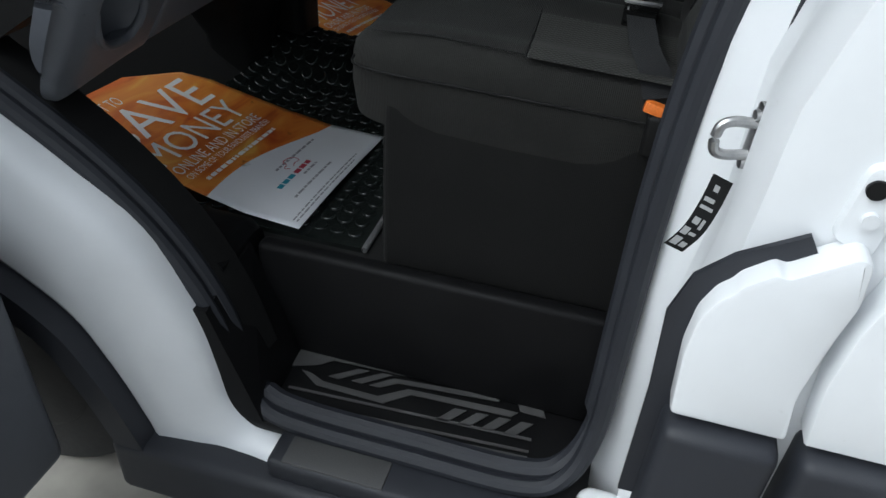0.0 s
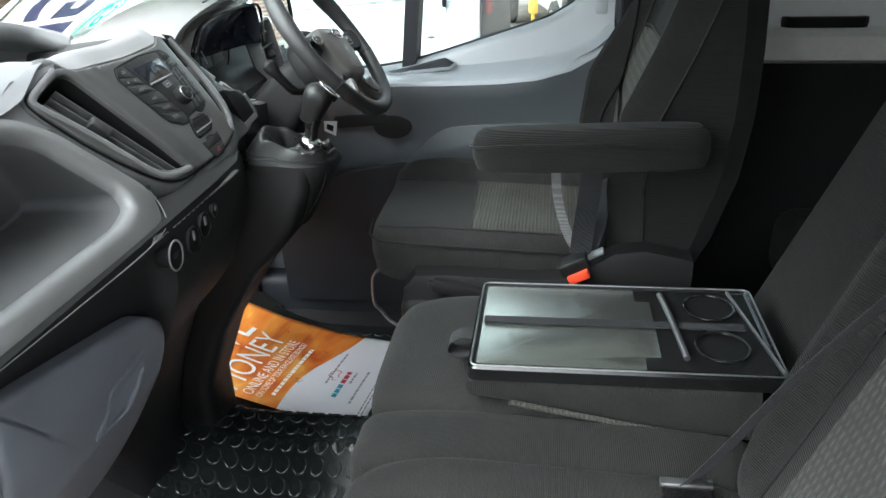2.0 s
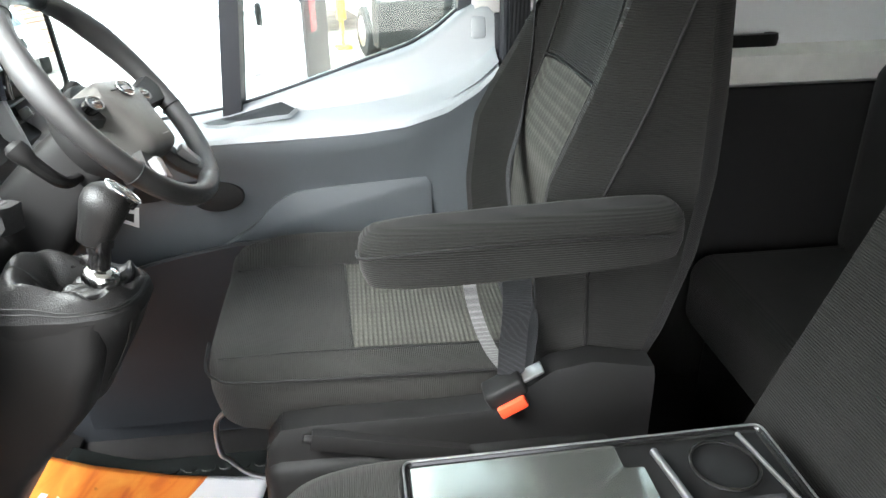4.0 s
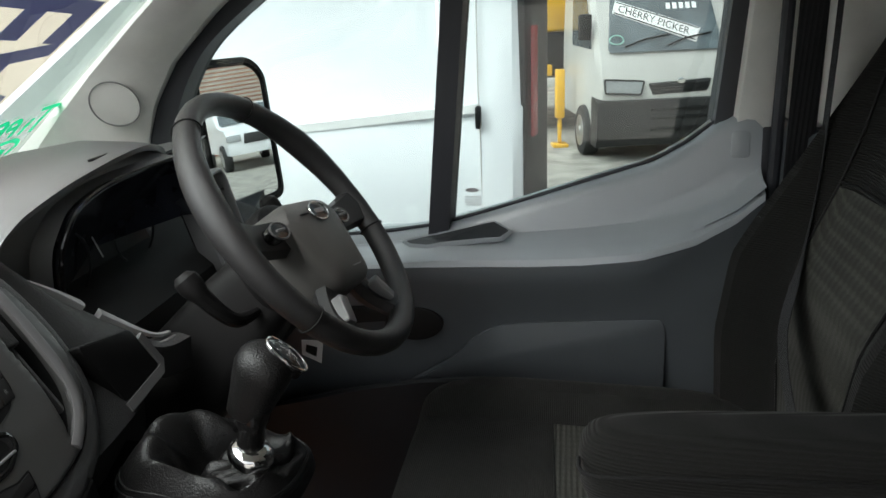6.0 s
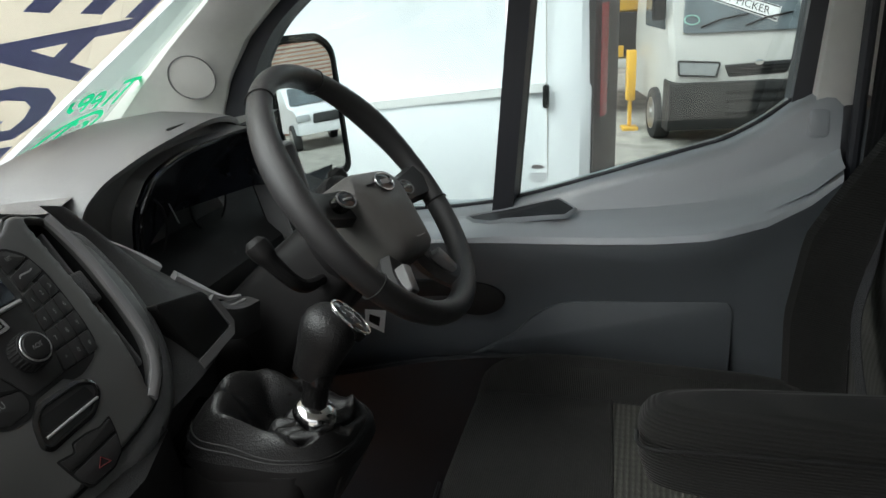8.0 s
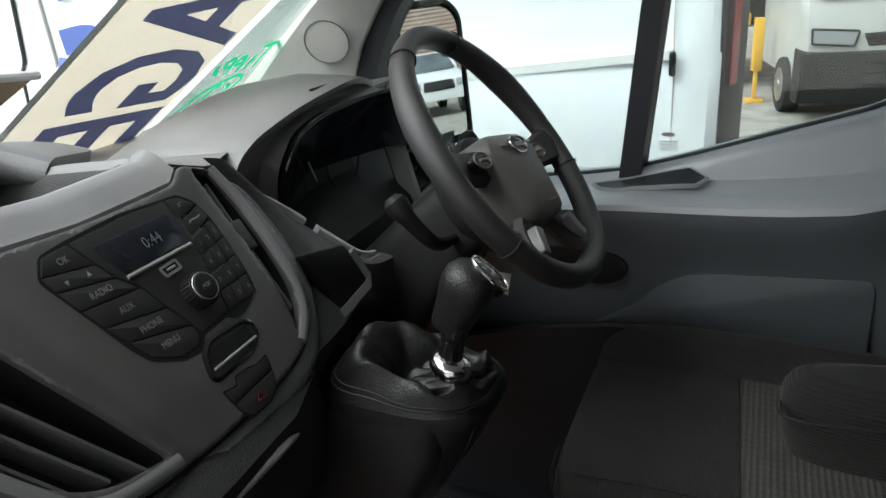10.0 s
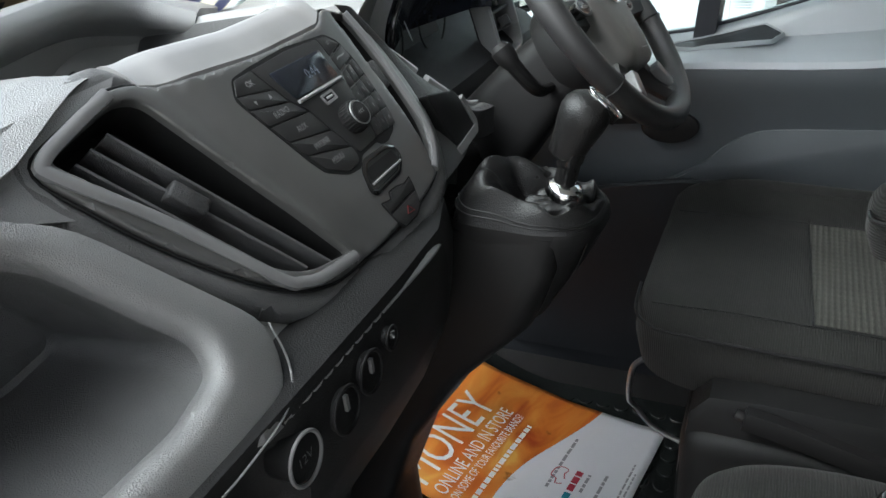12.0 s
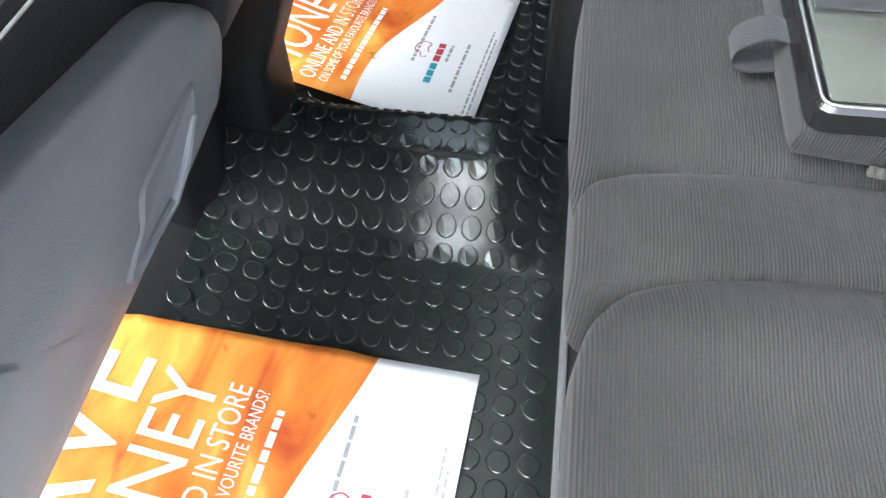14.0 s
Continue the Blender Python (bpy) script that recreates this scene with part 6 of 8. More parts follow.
# ---- driver's door ----
ddoor = thing("driver_door", (0.0, 1.0, 0.45), "closed driver's door with slate-grey trim and tall window", "door")
SX = [-0.62, -0.45, -0.30, -0.153, -0.06, 0.04, 0.139, 0.24, 0.328, 0.385, 0.43, 0.465, 0.49, 0.50]
SZ = [1.33, 1.325, 1.33, 1.342, 1.356, 1.384, 1.415, 1.447, 1.475, 1.508, 1.545, 1.565, 1.563, 1.545]
rings, low_rings = [], []
for k in range(85):
    x = lerp(-0.62, 0.497, k / 84)
    top = table(SX, SZ, x)
    lip = table([-0.62, -0.20, -0.08, 0.12, 0.21, 0.30, 0.39, 0.454, 0.497], [1.300, 1.312, 1.317, 1.321, 1.325, 1.334, 1.356, 1.390, 1.43], x)
    shelf = min(lip + 0.030, top - 0.012)
    ysh = lerp(0.873, 0.905, sstep(0.28, 0.49, x))
    rings.append([Vector((x, y, z)) for y, z in (
        (1.03, top - 0.02), (1.03, top + 0.004), (0.985, top + 0.004), (0.972, top + 0.001), (0.965, top - 0.005), (0.961, max(shelf + 0.004, top - 0.018)), (0.957, max(shelf + 0.003, lerp(top, shelf, 0.6))), (0.953, max(shelf + 0.002, min(shelf + 0.018, lerp(top, shelf, 0.85)))), (0.945, shelf + 0.001 + 0.006 * sstep(0.0, 0.05, top - shelf)),
        (0.928, shelf - 0.002), (0.905, lerp(shelf, lip, 0.25)), (ysh + 0.012, lerp(shelf, lip, 0.42)), (ysh + 0.003, lerp(shelf, lip, 0.62)), (ysh, lip), (ysh + 0.03, lip - 0.001), (0.98, lip - 0.001))])
    low_rings.append([Vector((x, y, z)) for y, z in ((0.98, lip - 0.0015), (ysh + 0.0015, lip - 0.0015), (ysh + 0.001, lip - 0.012), (ysh + 0.008, lip - 0.04), (0.902, lip - 0.085), (0.912, 1.20), (0.92, 1.12), (0.93, 0.98), (0.95, 0.80), (0.97, 0.62), (1.03, 0.62), (1.03, 1.2))])
# One plastic: ledge paler, parts below darker, as the window lights them.
part("upper_trim", loft(rings), M_DOOR, ddoor, "moulded slate door ledge, coloured paler for the window light")
part("lower_trim", loft(low_rings), M_DOORMID, ddoor, "lower door trim of one slate with the ledge, darkened for shade")
part("door_skin", box(-0.62, 0.50, 1.03, 1.085, 0.45, 1.34, 0.02, 3), M_WHITE, ddoor)
def ledge(x, k, h=0.0):
    """The sloping ledge below the window sill; k runs 0 to 1 from the glass to the ledge's lip."""
    top = table(SX, SZ, x)
    a, b = Vector((x, 0.952, top - 0.014)), Vector((x, 0.906, min(top - 0.022, 1.345)))
    n = Vector((0, -(a.z - b.z), 0.046)).normalized()
    return a.lerp(b, k) + n * h


CUP = rounded([(-0.124, 0.0), (-0.070, -0.20), (0.052, -0.05), (0.084, 0.50), (0.066, 0.78), (-0.072, 0.78), (-0.106, 0.45)], 0.025, 4)
cin = [(lerp(u, -0.018, 0.04), lerp(v, 0.32, 0.07)) for u, v in CUP]
cin2 = [(lerp(u, -0.018, 0.07), lerp(v, 0.32, 0.13)) for u, v in CUP]
part("pull_cup_rim", loft([[ledge(u, v, h) for u, v in q] for q, h in ((CUP, 0.0), (CUP, 0.005), (cin, 0.0105), (cin2, 0.0070))], True, False), M_DOOR, ddoor)
# No real recess: the cup's depth is painted as a dark plate.
part("pull_cup", loft([[ledge(lerp(u, -0.018, f), lerp(v, 0.32, f), 0.0076) for u, v in cin] for f in (0.0, 0.4, 0.9)], True, True), M_CUP, ddoor, "flat pull cup plate, darkened like a shaded hollow")
DP = rounded([(0.05, 1.193), (0.117, 1.200), (0.344, 1.212), (0.353, 1.194), (0.354, 1.06), (-0.13, 1.06), (-0.03, 1.122), (0.0, 1.158)], [0.03, 0.03, 0.008, 0.005, 0.008, 0.01, 0.03, 0.02], 4)
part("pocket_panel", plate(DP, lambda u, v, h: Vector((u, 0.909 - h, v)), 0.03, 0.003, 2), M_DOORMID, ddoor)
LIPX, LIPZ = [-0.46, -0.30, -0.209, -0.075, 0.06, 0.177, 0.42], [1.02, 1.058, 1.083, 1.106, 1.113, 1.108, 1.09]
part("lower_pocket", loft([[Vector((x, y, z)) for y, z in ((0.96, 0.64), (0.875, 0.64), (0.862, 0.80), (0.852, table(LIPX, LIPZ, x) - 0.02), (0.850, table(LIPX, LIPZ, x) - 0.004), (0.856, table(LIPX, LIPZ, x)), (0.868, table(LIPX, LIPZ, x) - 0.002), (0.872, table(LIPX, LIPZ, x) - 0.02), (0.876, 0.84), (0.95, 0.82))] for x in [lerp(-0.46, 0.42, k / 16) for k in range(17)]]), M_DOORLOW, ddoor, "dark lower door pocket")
part("speaker_cover", plate(oval(-0.10, 1.195, 0.055, 0.034), lambda u, v, h: Vector((u, 0.900 - h, v)), 0.03, 0.004), M_BLACK, ddoor)
part("lever_recess", plate(rounded([(-0.27, 1.225), (-0.12, 1.235), (-0.10, 1.205), (-0.26, 1.19)], 0.012), lambda u, v, h: Vector((u, 0.896 - h, v)), 0.03, 0.003), M_BLACK, ddoor)
part("corner_cap", plate(rounded([(0.448, 1.49), (0.478, 1.49), (0.478, 1.535), (0.448, 1.535)], 0.008), lambda u, v, h: Vector((u, 0.9435 + 0.14 * (v - 1.42) - h, v)), 0.004, 0.002), M_DOOR, ddoor)
# window: frame bars, divider, panes
part("frame_rear", loft([[Vector((x + dx, y, z)) for x, y in ((0.436, 0.980), (0.450, 0.972), (0.49, 0.972), (0.49, 1.05), (0.436, 1.05))] for z, dx in ((1.50, -0.016), (1.75, 0.002), (1.95, 0.016))]), M_SEAL, ddoor)
part("frame_trim", loft([[Vector((x + dx, y, z)) for x, y in ((0.456, 0.972), (0.462, 0.963), (0.510, 0.963), (0.522, 0.970), (0.522, 1.02), (0.456, 1.02))] for z, dx in ((1.45, -0.012), (1.75, 0.006), (1.95, 0.018))]), M_TRIM, ddoor)
part("frame_front", sweep(smooth_path([(-0.605, 0.985, 1.33), (-0.595, 0.985, 1.46), (-0.578, 0.985, 1.52), (-0.555, 0.985, 1.59), (-0.52, 0.985, 1.658), (-0.468, 0.985, 1.722), (-0.365, 0.985, 1.798), (-0.24, 0.985, 1.872), (-0.10, 0.985, 1.94)], 3), [(-0.022, -0.03), (0.022, -0.03), (0.022, 0.03), (-0.022, 0.03)], up=(0, 1, 0)), M_SEAL, ddoor)
part("frame_top", box(-0.18, 0.48, 0.96, 1.03, 1.92, 1.96, 0.008), M_SEAL, ddoor)
part("divider", loft([[Vector((x + dx, y, z)) for x, y in ((-0.078, 0.96), (-0.040, 0.96), (-0.036, 1.02), (-0.082, 1.02))] for z, dx in ((1.32, 0.0), (1.94, 0.062))]), M_SEAL, ddoor, "black window divider bar")
part("door_edge", box(0.496, 0.528, 0.958, 1.03, 0.62, 1.54, 0.004), M_SEAL, ddoor)
part("waist_seal", sweep([(x, 0.99, table(SX, SZ, x) + 0.006) for x in np.linspace(-0.5, 0.44, 30)], 0.004), M_SEAL, ddoor)
g = part("pane", sheet(lambda u, v: Vector((lerp(-0.60, -0.05, u), 1.0, lerp(1.30, 1.95, v))), 1, 1, (0, 0.004, 0)), M_GLASS, ddoor, smooth=False)
g.visible_shadow = False
g = part("pane", sheet(lambda u, v: Vector((lerp(-0.045, 0.45, u), 1.0, lerp(1.32, 1.95, v))), 1, 1, (0, 0.004, 0)), M_GLASS, ddoor, smooth=False)
g.visible_shadow = False
part("glass_etch", join(*[plate(oval(0.005, 1.425, 0.012, 0.004, 20), lambda u, v, h: Vector((u, 0.9985 - h, v)), 0.0003)] + [quad_strip([(-0.010, 1.412 - 0.005 * k), (0.022, 1.412 - 0.005 * k)], 0.0018, lambda u, v: Vector((u, 0.9984, v))) for k in range(4)]), M_INKDIM, ddoor, smooth=False)
part("seal_rear", sweep([(0.512, 0.935, 0.65), (0.516, 0.935, 1.2), (0.512, 0.935, 1.56), (0.512, 0.945, 1.94)], 0.010, up=(0, 1, 0)), M_SEAL, ddoor)


# ---- seats ----
def seam(points, mat=None, r=0.0022):
    return sweep(points, r)


def seat_cushion(parent, name, x0, x1, y0, y1, z0, z1, crown, rc=0.45, r=0.045, tilt=2.0):
    m = Matrix.Translation(((x0 + x1) / 2, (y0 + y1) / 2, z0)) @ Matrix.Rotation(radians(tilt), 4, "Y")
    return part(name, pillow(x1 - x0, y1 - y0, z1 - z0, rc, r, crown, m), M_CLOTH, parent), m


driver = thing("driver_chair", (0.25, 0.6, 0.6), "charcoal cloth driver's seat with ribbed grey inserts", "seat")


def d_crown(x, y):
    return 0.036 * sstep(0.118, 0.170, y) - 0.005 * sstep(-0.16, -0.20, y) - 0.004 - 0.006 * sstep(0.12, 0.28, -x)


dc, dcm = seat_cushion(driver, "cushion", -0.078, 0.50, 0.382, 0.848, 0.975, 1.104, d_crown)


def d_top(x, y, h=0.0):
    """A place on top of the driver's cushion, from world x and y."""
    lx, ly = x - 0.214, y - 0.615
    return dcm @ Vector((lx, ly, 0.129 + d_crown(lx, ly) + h))


part("insert", sheet(lambda u, v: d_top(lerp(0.170 - 0.012 * v, 0.46, u), lerp(0.434, 0.728, v), 0.0025), 24, 20), M_RIBBED, dc, "lighter ribbed insert panel")
part("seam", join(seam([d_top(lerp(-0.045, 0.46, k / 24), 0.431, 0.001) for k in range(25)], r=0.0015), seam([d_top(lerp(-0.05, 0.46, k / 24), 0.731, 0.001) for k in range(25)], r=0.0018), seam([d_top(lerp(0.169, 0.157, k / 16), lerp(0.431, 0.731, k / 16), 0.002) for k in range(17)], r=0.0016)), M_BLACK, dc)
part("piping", sweep(smooth_path([(-0.072, 0.50, 1.088), (-0.066, 0.430, 1.087), (-0.045, 0.396, 1.086), (0.0, 0.384, 1.084), (0.2, 0.383, 1.076), (0.45, 0.386, 1.066)], 6), 0.0025), M_BLACK, dc)


def backrest(parent, cy, w, foot, lean, height, thick, crown, rc, lower=True):
    """A seat back: local x runs up the back, y across, z forwards."""
    a = radians(lean)
    upv, fwd = Vector((math.sin(a), 0, math.cos(a))), Vector((-math.cos(a), 0, math.sin(a)))
    m = Matrix((( upv.x, 0, fwd.x, 0), (upv.y, 1, fwd.y, 0), (upv.z, 0, fwd.z, 0), (0, 0, 0, 1)))
    m = Matrix.Translation(Vector((foot[0], cy, foot[1])) + upv * height / 2 - fwd * thick) @ m
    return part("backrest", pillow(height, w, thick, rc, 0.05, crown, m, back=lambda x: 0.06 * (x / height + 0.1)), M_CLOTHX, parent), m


def on_back(m, crown, thick, x, y, h=0.0):
    return m @ Vector((x, y, thick + crown(x, y) + h))


# driver's backrest: rings up the back, each with two bolsters and a hollow between them
BZ = [1.00, 1.10, 1.24, 1.37, 1.50, 1.65, 1.80, 1.92, 1.95]
BF = [0.475, 0.470, 0.462, 0.478, 0.535, 0.592, 0.645, 0.69, 0.71]
BR = [0.645, 0.69, 0.728, 0.742, 0.742, 0.735, 0.73, 0.74, 0.74]
BW = [0.235, 0.24, 0.245, 0.245, 0.242, 0.232, 0.205, 0.16, 0.12]
BC = 0.612


def back_front(y, z):
    k = abs(y - BC) / table(BZ, BW, z)
    return table(BZ, BF, z) + 0.034 * (1 - sstep(0.45, 0.80, k)) * (1 - sstep(1.55, 1.75, z)) + 0.07 * sstep(0.78, 1.02, k) ** 2 - (0.050 * math.exp(-((k - 0.80) / 0.13) ** 2) * (1 - sstep(1.35, 1.75, z)) if y > BC else 0.0)


def back_ring(z):
    w, r = table(BZ, BW, z), table(BZ, BR, z)
    ys = [BC - w * math.cos(math.pi * i / 26) for i in range(27)]
    front = [Vector((back_front(y, z), y, z)) for y in ys]
    rear = [Vector((r - 0.05 * sstep(0.75, 1.0, abs(y - BC) / w) ** 2, y, z)) for y in reversed(ys)]
    return front + rear


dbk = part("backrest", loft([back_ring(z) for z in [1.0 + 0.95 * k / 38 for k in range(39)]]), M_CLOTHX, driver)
fb = lambda y, z, h=0.003: Vector((back_front(y, z) - h, y, z + h * 0.3))
part("insert", sheet(lambda u, v: fb(BC + lerp(-0.115, 0.115, v) * (1 + 0.2 * u), lerp(1.12, 1.495, u) - 0.01 * abs(v - 0.5)), 24, 20), M_RIBBED, dbk, "lighter ribbed insert panel")
part("seam", join(seam([fb(BC + lerp(-0.140, 0.140, k / 16), 1.497) for k in range(17)]), *[seam([fb(BC + s * lerp(0.118, 0.155, k / 20), lerp(1.12, 1.80, k / 20)) for k in range(21)]) for s in (-1, 1)]), M_BLACK, dbk)
part("piping", sweep([(back_front(BC - 0.98 * table(BZ, BW, z), z) + 0.012, BC - 1.0 * table(BZ, BW, z), z) for z in [1.06 + 0.75 * k / 24 for k in range(25)]], 0.0028), M_BLACK, dbk)
# folding armrest
arm = part("armrest", pillow(0.445, 0.100, 0.072, 0.75, 0.030, lambda x, y: 0.004 * (1 - (y / 0.05) ** 2), Matrix.Translation((0.415, 0.296, 1.308)) @ Matrix.Rotation(radians(-2), 4, "Y")), M_CLOTHX, driver, "padded cloth armrest folded down")
part("piping", sweep(smooth_path([(0.19, 0.275, 1.352), (0.20, 0.243, 1.355), (0.28, 0.236, 1.362), (0.45, 0.236, 1.366), (0.60, 0.240, 1.36)], 6), 0.002), M_BLACK, arm)
# plinth, valance with handbrake, buckle
part("plinth", box(0.02, 0.58, 0.30, 0.86, 0.60, 0.98, 0.03, 3), M_BLACK, driver)
part("valance", loft([[Vector((x, y, z)) for y, z in ((0.315, 0.70), (0.318, top - 0.015), (0.325, top), (0.365, top + 0.004), (0.378, top - 0.01), (0.385, 0.70))] for x, top in ((0.02, 0.90), (0.03, 1.0), (0.055, 1.032), (0.12, 1.036), (0.30, 1.032), (0.385, 1.035), (0.42, 1.06), (0.48, 1.10), (0.54, 1.11), (0.64, 1.09))]), M_BLACK, driver, "black plastic seat valance")
bar = thing("handbrake", (0.2, 0.255, 0.98), "black handbrake lever lying beside the seat", "handbrake")
part("grip", sweep(smooth_path([(0.10, 0.310, 1.022), (0.15, 0.310, 1.012), (0.24, 0.310, 0.988), (0.34, 0.312, 0.965)], 5), [(-0.011, -0.013), (0.011, -0.013), (0.013, 0.002), (0.008, 0.014), (-0.008, 0.014), (-0.013, 0.002)]), M_BLACK, bar)
part("button", cyl((0.105, 0.310, 1.020), (0.088, 0.310, 1.026), 0.007, None, 14, 0.002), M_DASHLOW, bar)
slide = thing("seat_slide_bar", (-0.04, 0.49, 0.80), "thin bent steel seat slide bar under the driver's cushion", "bar")
part("bar", sweep(smooth_path([(-0.05, 0.449, 0.985), (-0.072, 0.452, 0.955), (-0.080, 0.475, 0.875), (-0.070, 0.489, 0.845), (-0.036, 0.491, 0.804), (0.04, 0.49, 0.775)], 6), 0.0045), M_STEEL, slide)
buckle = thing("seat_buckle", (0.42, 0.32, 1.0), "black belt buckle with a bright red release", "buckle")
bmx = Matrix.Translation((0.402, 0.322, 1.078)) @ Matrix.Rotation(radians(-28), 4, "Y")
part("housing", box(-0.035, 0.03, -0.022, 0.022, -0.014, 0.016, 0.006, 3, bmx), M_BLACK, buckle)
part("release", box(-0.026, 0.020, -0.030, -0.012, -0.030, -0.010, 0.003, 2, bmx), M_RED, buckle, "red release button")
part("tongue", box(0.028, 0.065, -0.014, 0.014, 0.0, 0.006, 0.002, 2, bmx), M_STEEL, buckle)


def strap(name, pts, w, mat, label, across=(0, 1, 0), category="seat belt"):
    p = smooth_path(pts, 8)
    a = Vector(across).normalized()
    rings = []
    for i, q in enumerate(p):
        d = (p[min(i + 1, len(p) - 1)] - p[max(i - 1, 0)]).normalized()
        s = (a - d * a.dot(d)).normalized()
        n = d.cross(s)
        rings.append([q + s * w / 2 + n * 0.0006, q - s * w / 2 + n * 0.0006, q - s * w / 2 - n * 0.0006, q + s * w / 2 - n * 0.0006])
    return solo(name, loft(rings), mat, label, category)


strap("lap_belt", [(0.50, 0.80, 1.02), (0.47, 0.70, 1.12), (0.455, 0.55, 1.135), (0.45, 0.42, 1.15), (0.438, 0.37, 1.125), (0.42, 0.335, 1.09)], 0.045, M_BELT, "dark grey lap belt fastened across the driver's seat", (0.9, 0, 0.5))
strap("shoulder_belt", [(0.560, 0.86, 1.88), (0.548, 0.82, 1.66), (0.535, 0.79, 1.50), (0.508, 0.74, 1.38), (0.462, 0.62, 1.32), (0.436, 0.46, 1.28)], 0.045, M_BELT, "dark seat belt running edge-on from the pillar", (0.15, 1.0, -0.2))
strap("buckled_belt", [(0.438, 0.46, 1.29), (0.424, 0.36, 1.22), (0.415, 0.338, 1.15), (0.410, 0.325, 1.10)], 0.045, M_BELT, "dark belt webbing hanging down into the driver's buckle", (0.9, 0.2, 0.2))
strap("belt_run", [(0.525, 0.86, 1.90), (0.53, 0.865, 1.4), (0.54, 0.87, 0.75)], 0.045, M_BELT, "seat belt webbing down the door pillar", (1, 0.25, 0))
strap("belt_twist", [(0.352, 0.40, 1.30), (0.360, 0.395, 1.20), (0.385, 0.375, 1.12), (0.42, 0.345, 1.08)], 0.020, M_BELTLIGHT, "pale edge of the lap belt", (1, 0, 0))

# passenger double seat
bench = thing("passenger_bench", (0.3, -0.2, 0.6), "charcoal cloth double passenger seat with folded centre back", "seat")


def p_crown(x, y):
    side = sstep(0.07, 0.14, abs(y))
    return 0.012 * side - 0.016 * sstep(0.12, 0.30, -x)


def mid_crown(x, y):
    return 0.006 * (1 - (y / 0.2) ** 2) - 0.012 * sstep(0.12, 0.30, -x)


pc, pcm = seat_cushion(bench, "outer_cushion", 0.055, 0.66, -0.645, -0.255, 0.90, 1.058, p_crown, 0.42, 0.05)
seat_cushion(bench, "bolster", 0.050, 0.66, -0.290, -0.140, 0.90, 1.060, lambda x, y: -0.012 * sstep(0.12, 0.30, -x), 0.35, 0.045)
mc, _ = seat_cushion(bench, "centre_cushion", 0.045, 0.66, -0.175, 0.235, 0.90, 1.056, mid_crown, 0.42, 0.05)
part("base_skirt", box(0.14, 0.62, -0.62, 0.22, 0.60, 0.93, 0.02, 3), M_BLACK, bench)
# Here the shade under the cushion is put into the cloth's colour.
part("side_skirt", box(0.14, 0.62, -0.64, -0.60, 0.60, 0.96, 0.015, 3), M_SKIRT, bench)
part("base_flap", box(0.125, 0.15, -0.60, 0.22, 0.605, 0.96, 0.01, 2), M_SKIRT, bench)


def p_top(x, y, h=0.0):
    lx, ly = x - 0.3575, y + 0.45
    return pcm @ Vector((lx, ly, 0.158 + p_crown(lx, ly) + h))


part("insert", sheet(lambda u, v: p_top(lerp(0.352 + 0.016 * (1 - v), 0.60, u), lerp(-0.636, -0.392, v), 0.0025), 20, 20), M_WAFFLE, pc, "grey waffle-weave insert panel")
part("seam", join(seam([p_top(lerp(0.352, 0.60, k / 24), -0.390, 0.0005) for k in range(25)], r=0.0014), seam([p_top(lerp(0.105, 0.60, k / 24), -0.612 - 0.018 * k / 24, 0.0005) for k in range(25)], r=0.0014), seam([p_top(lerp(0.367, 0.351, k / 16), lerp(-0.636, -0.392, k / 16), 0.002) for k in range(17)], r=0.0016)), M_BLACK, pc)
part("piping", sweep(smooth_path([(0.075, -0.50, 1.02), (0.075, -0.59, 1.015), (0.105, -0.64, 1.01), (0.3, -0.648, 1.008), (0.6, -0.645, 1.0)], 6), 0.0022), M_BLACK, pc)
part("insert", sheet(lambda u, v: Vector((lerp(0.35, 0.60, u), lerp(-0.14, 0.08, v), 1.066 - 0.012 * u)), 12, 12), M_WAFFLE, mc)


def pb_crown(x, y):
    return 0.03 * sstep(0.10, 0.18, abs(y)) * (1 - sstep(0.2, 0.34, x)) + 0.012 * (1 - (y / 0.2) ** 2)


pbk, pbm = backrest(bench, -0.445, 0.42, (0.60, 1.02), 20.0, 0.80, 0.15, pb_crown, 0.5)
part("insert", sheet(lambda u, v: on_back(pbm, pb_crown, 0.15, lerp(-0.33, 0.04, u), lerp(-0.115, 0.07, v), 0.003), 20, 16), M_WAFFLE, pbk, "grey waffle-weave insert panel")
part("seam", join(seam([on_back(pbm, pb_crown, 0.15, lerp(-0.33, 0.36, k / 20), 0.102, 0.002) for k in range(21)]), seam([on_back(pbm, pb_crown, 0.15, lerp(-0.33, 0.36, k / 20), -0.102, 0.002) for k in range(21)])), M_BLACK, pbk)
part("centre_frame", loft([[Vector((x, y, z)) for x, z in ((0.70, 1.0), (0.92, 1.55), (0.97, 1.53), (0.76, 0.98))] for y in (-0.22, 0.20)]), M_CLOTHX, bench)

# centre back folded flat as a table
tab = thing("folded_centre_back", (0.44, -0.02, 1.05), "centre seat back folded flat with a grey writing tray", "seat table")
part("padding", loft([[Vector((x, y, z)) for y, z in rounded([(-0.155 + 0.004, zb), (0.108, zb), (0.112, 1.116), (-0.158, 1.116)], 0.014)] for x, zb in ((0.222, 1.085), (0.228, 1.076), (0.30, 1.068), (0.55, 1.03), (0.66, 1.02))]), M_CLOTH, tab)
part("welt", sweep([(0.29, -0.160, 1.078), (0.45, -0.160, 1.052), (0.64, -0.160, 1.022)], 0.005), M_RIBBED, tab)
TR = rounded([(0.224, -0.160), (0.224, 0.114), (0.70, 0.122), (0.70, -0.150)], 0.018, 4)
ZT = lambda u, v, h=0.0: Vector((u, v, 1.140 + h))
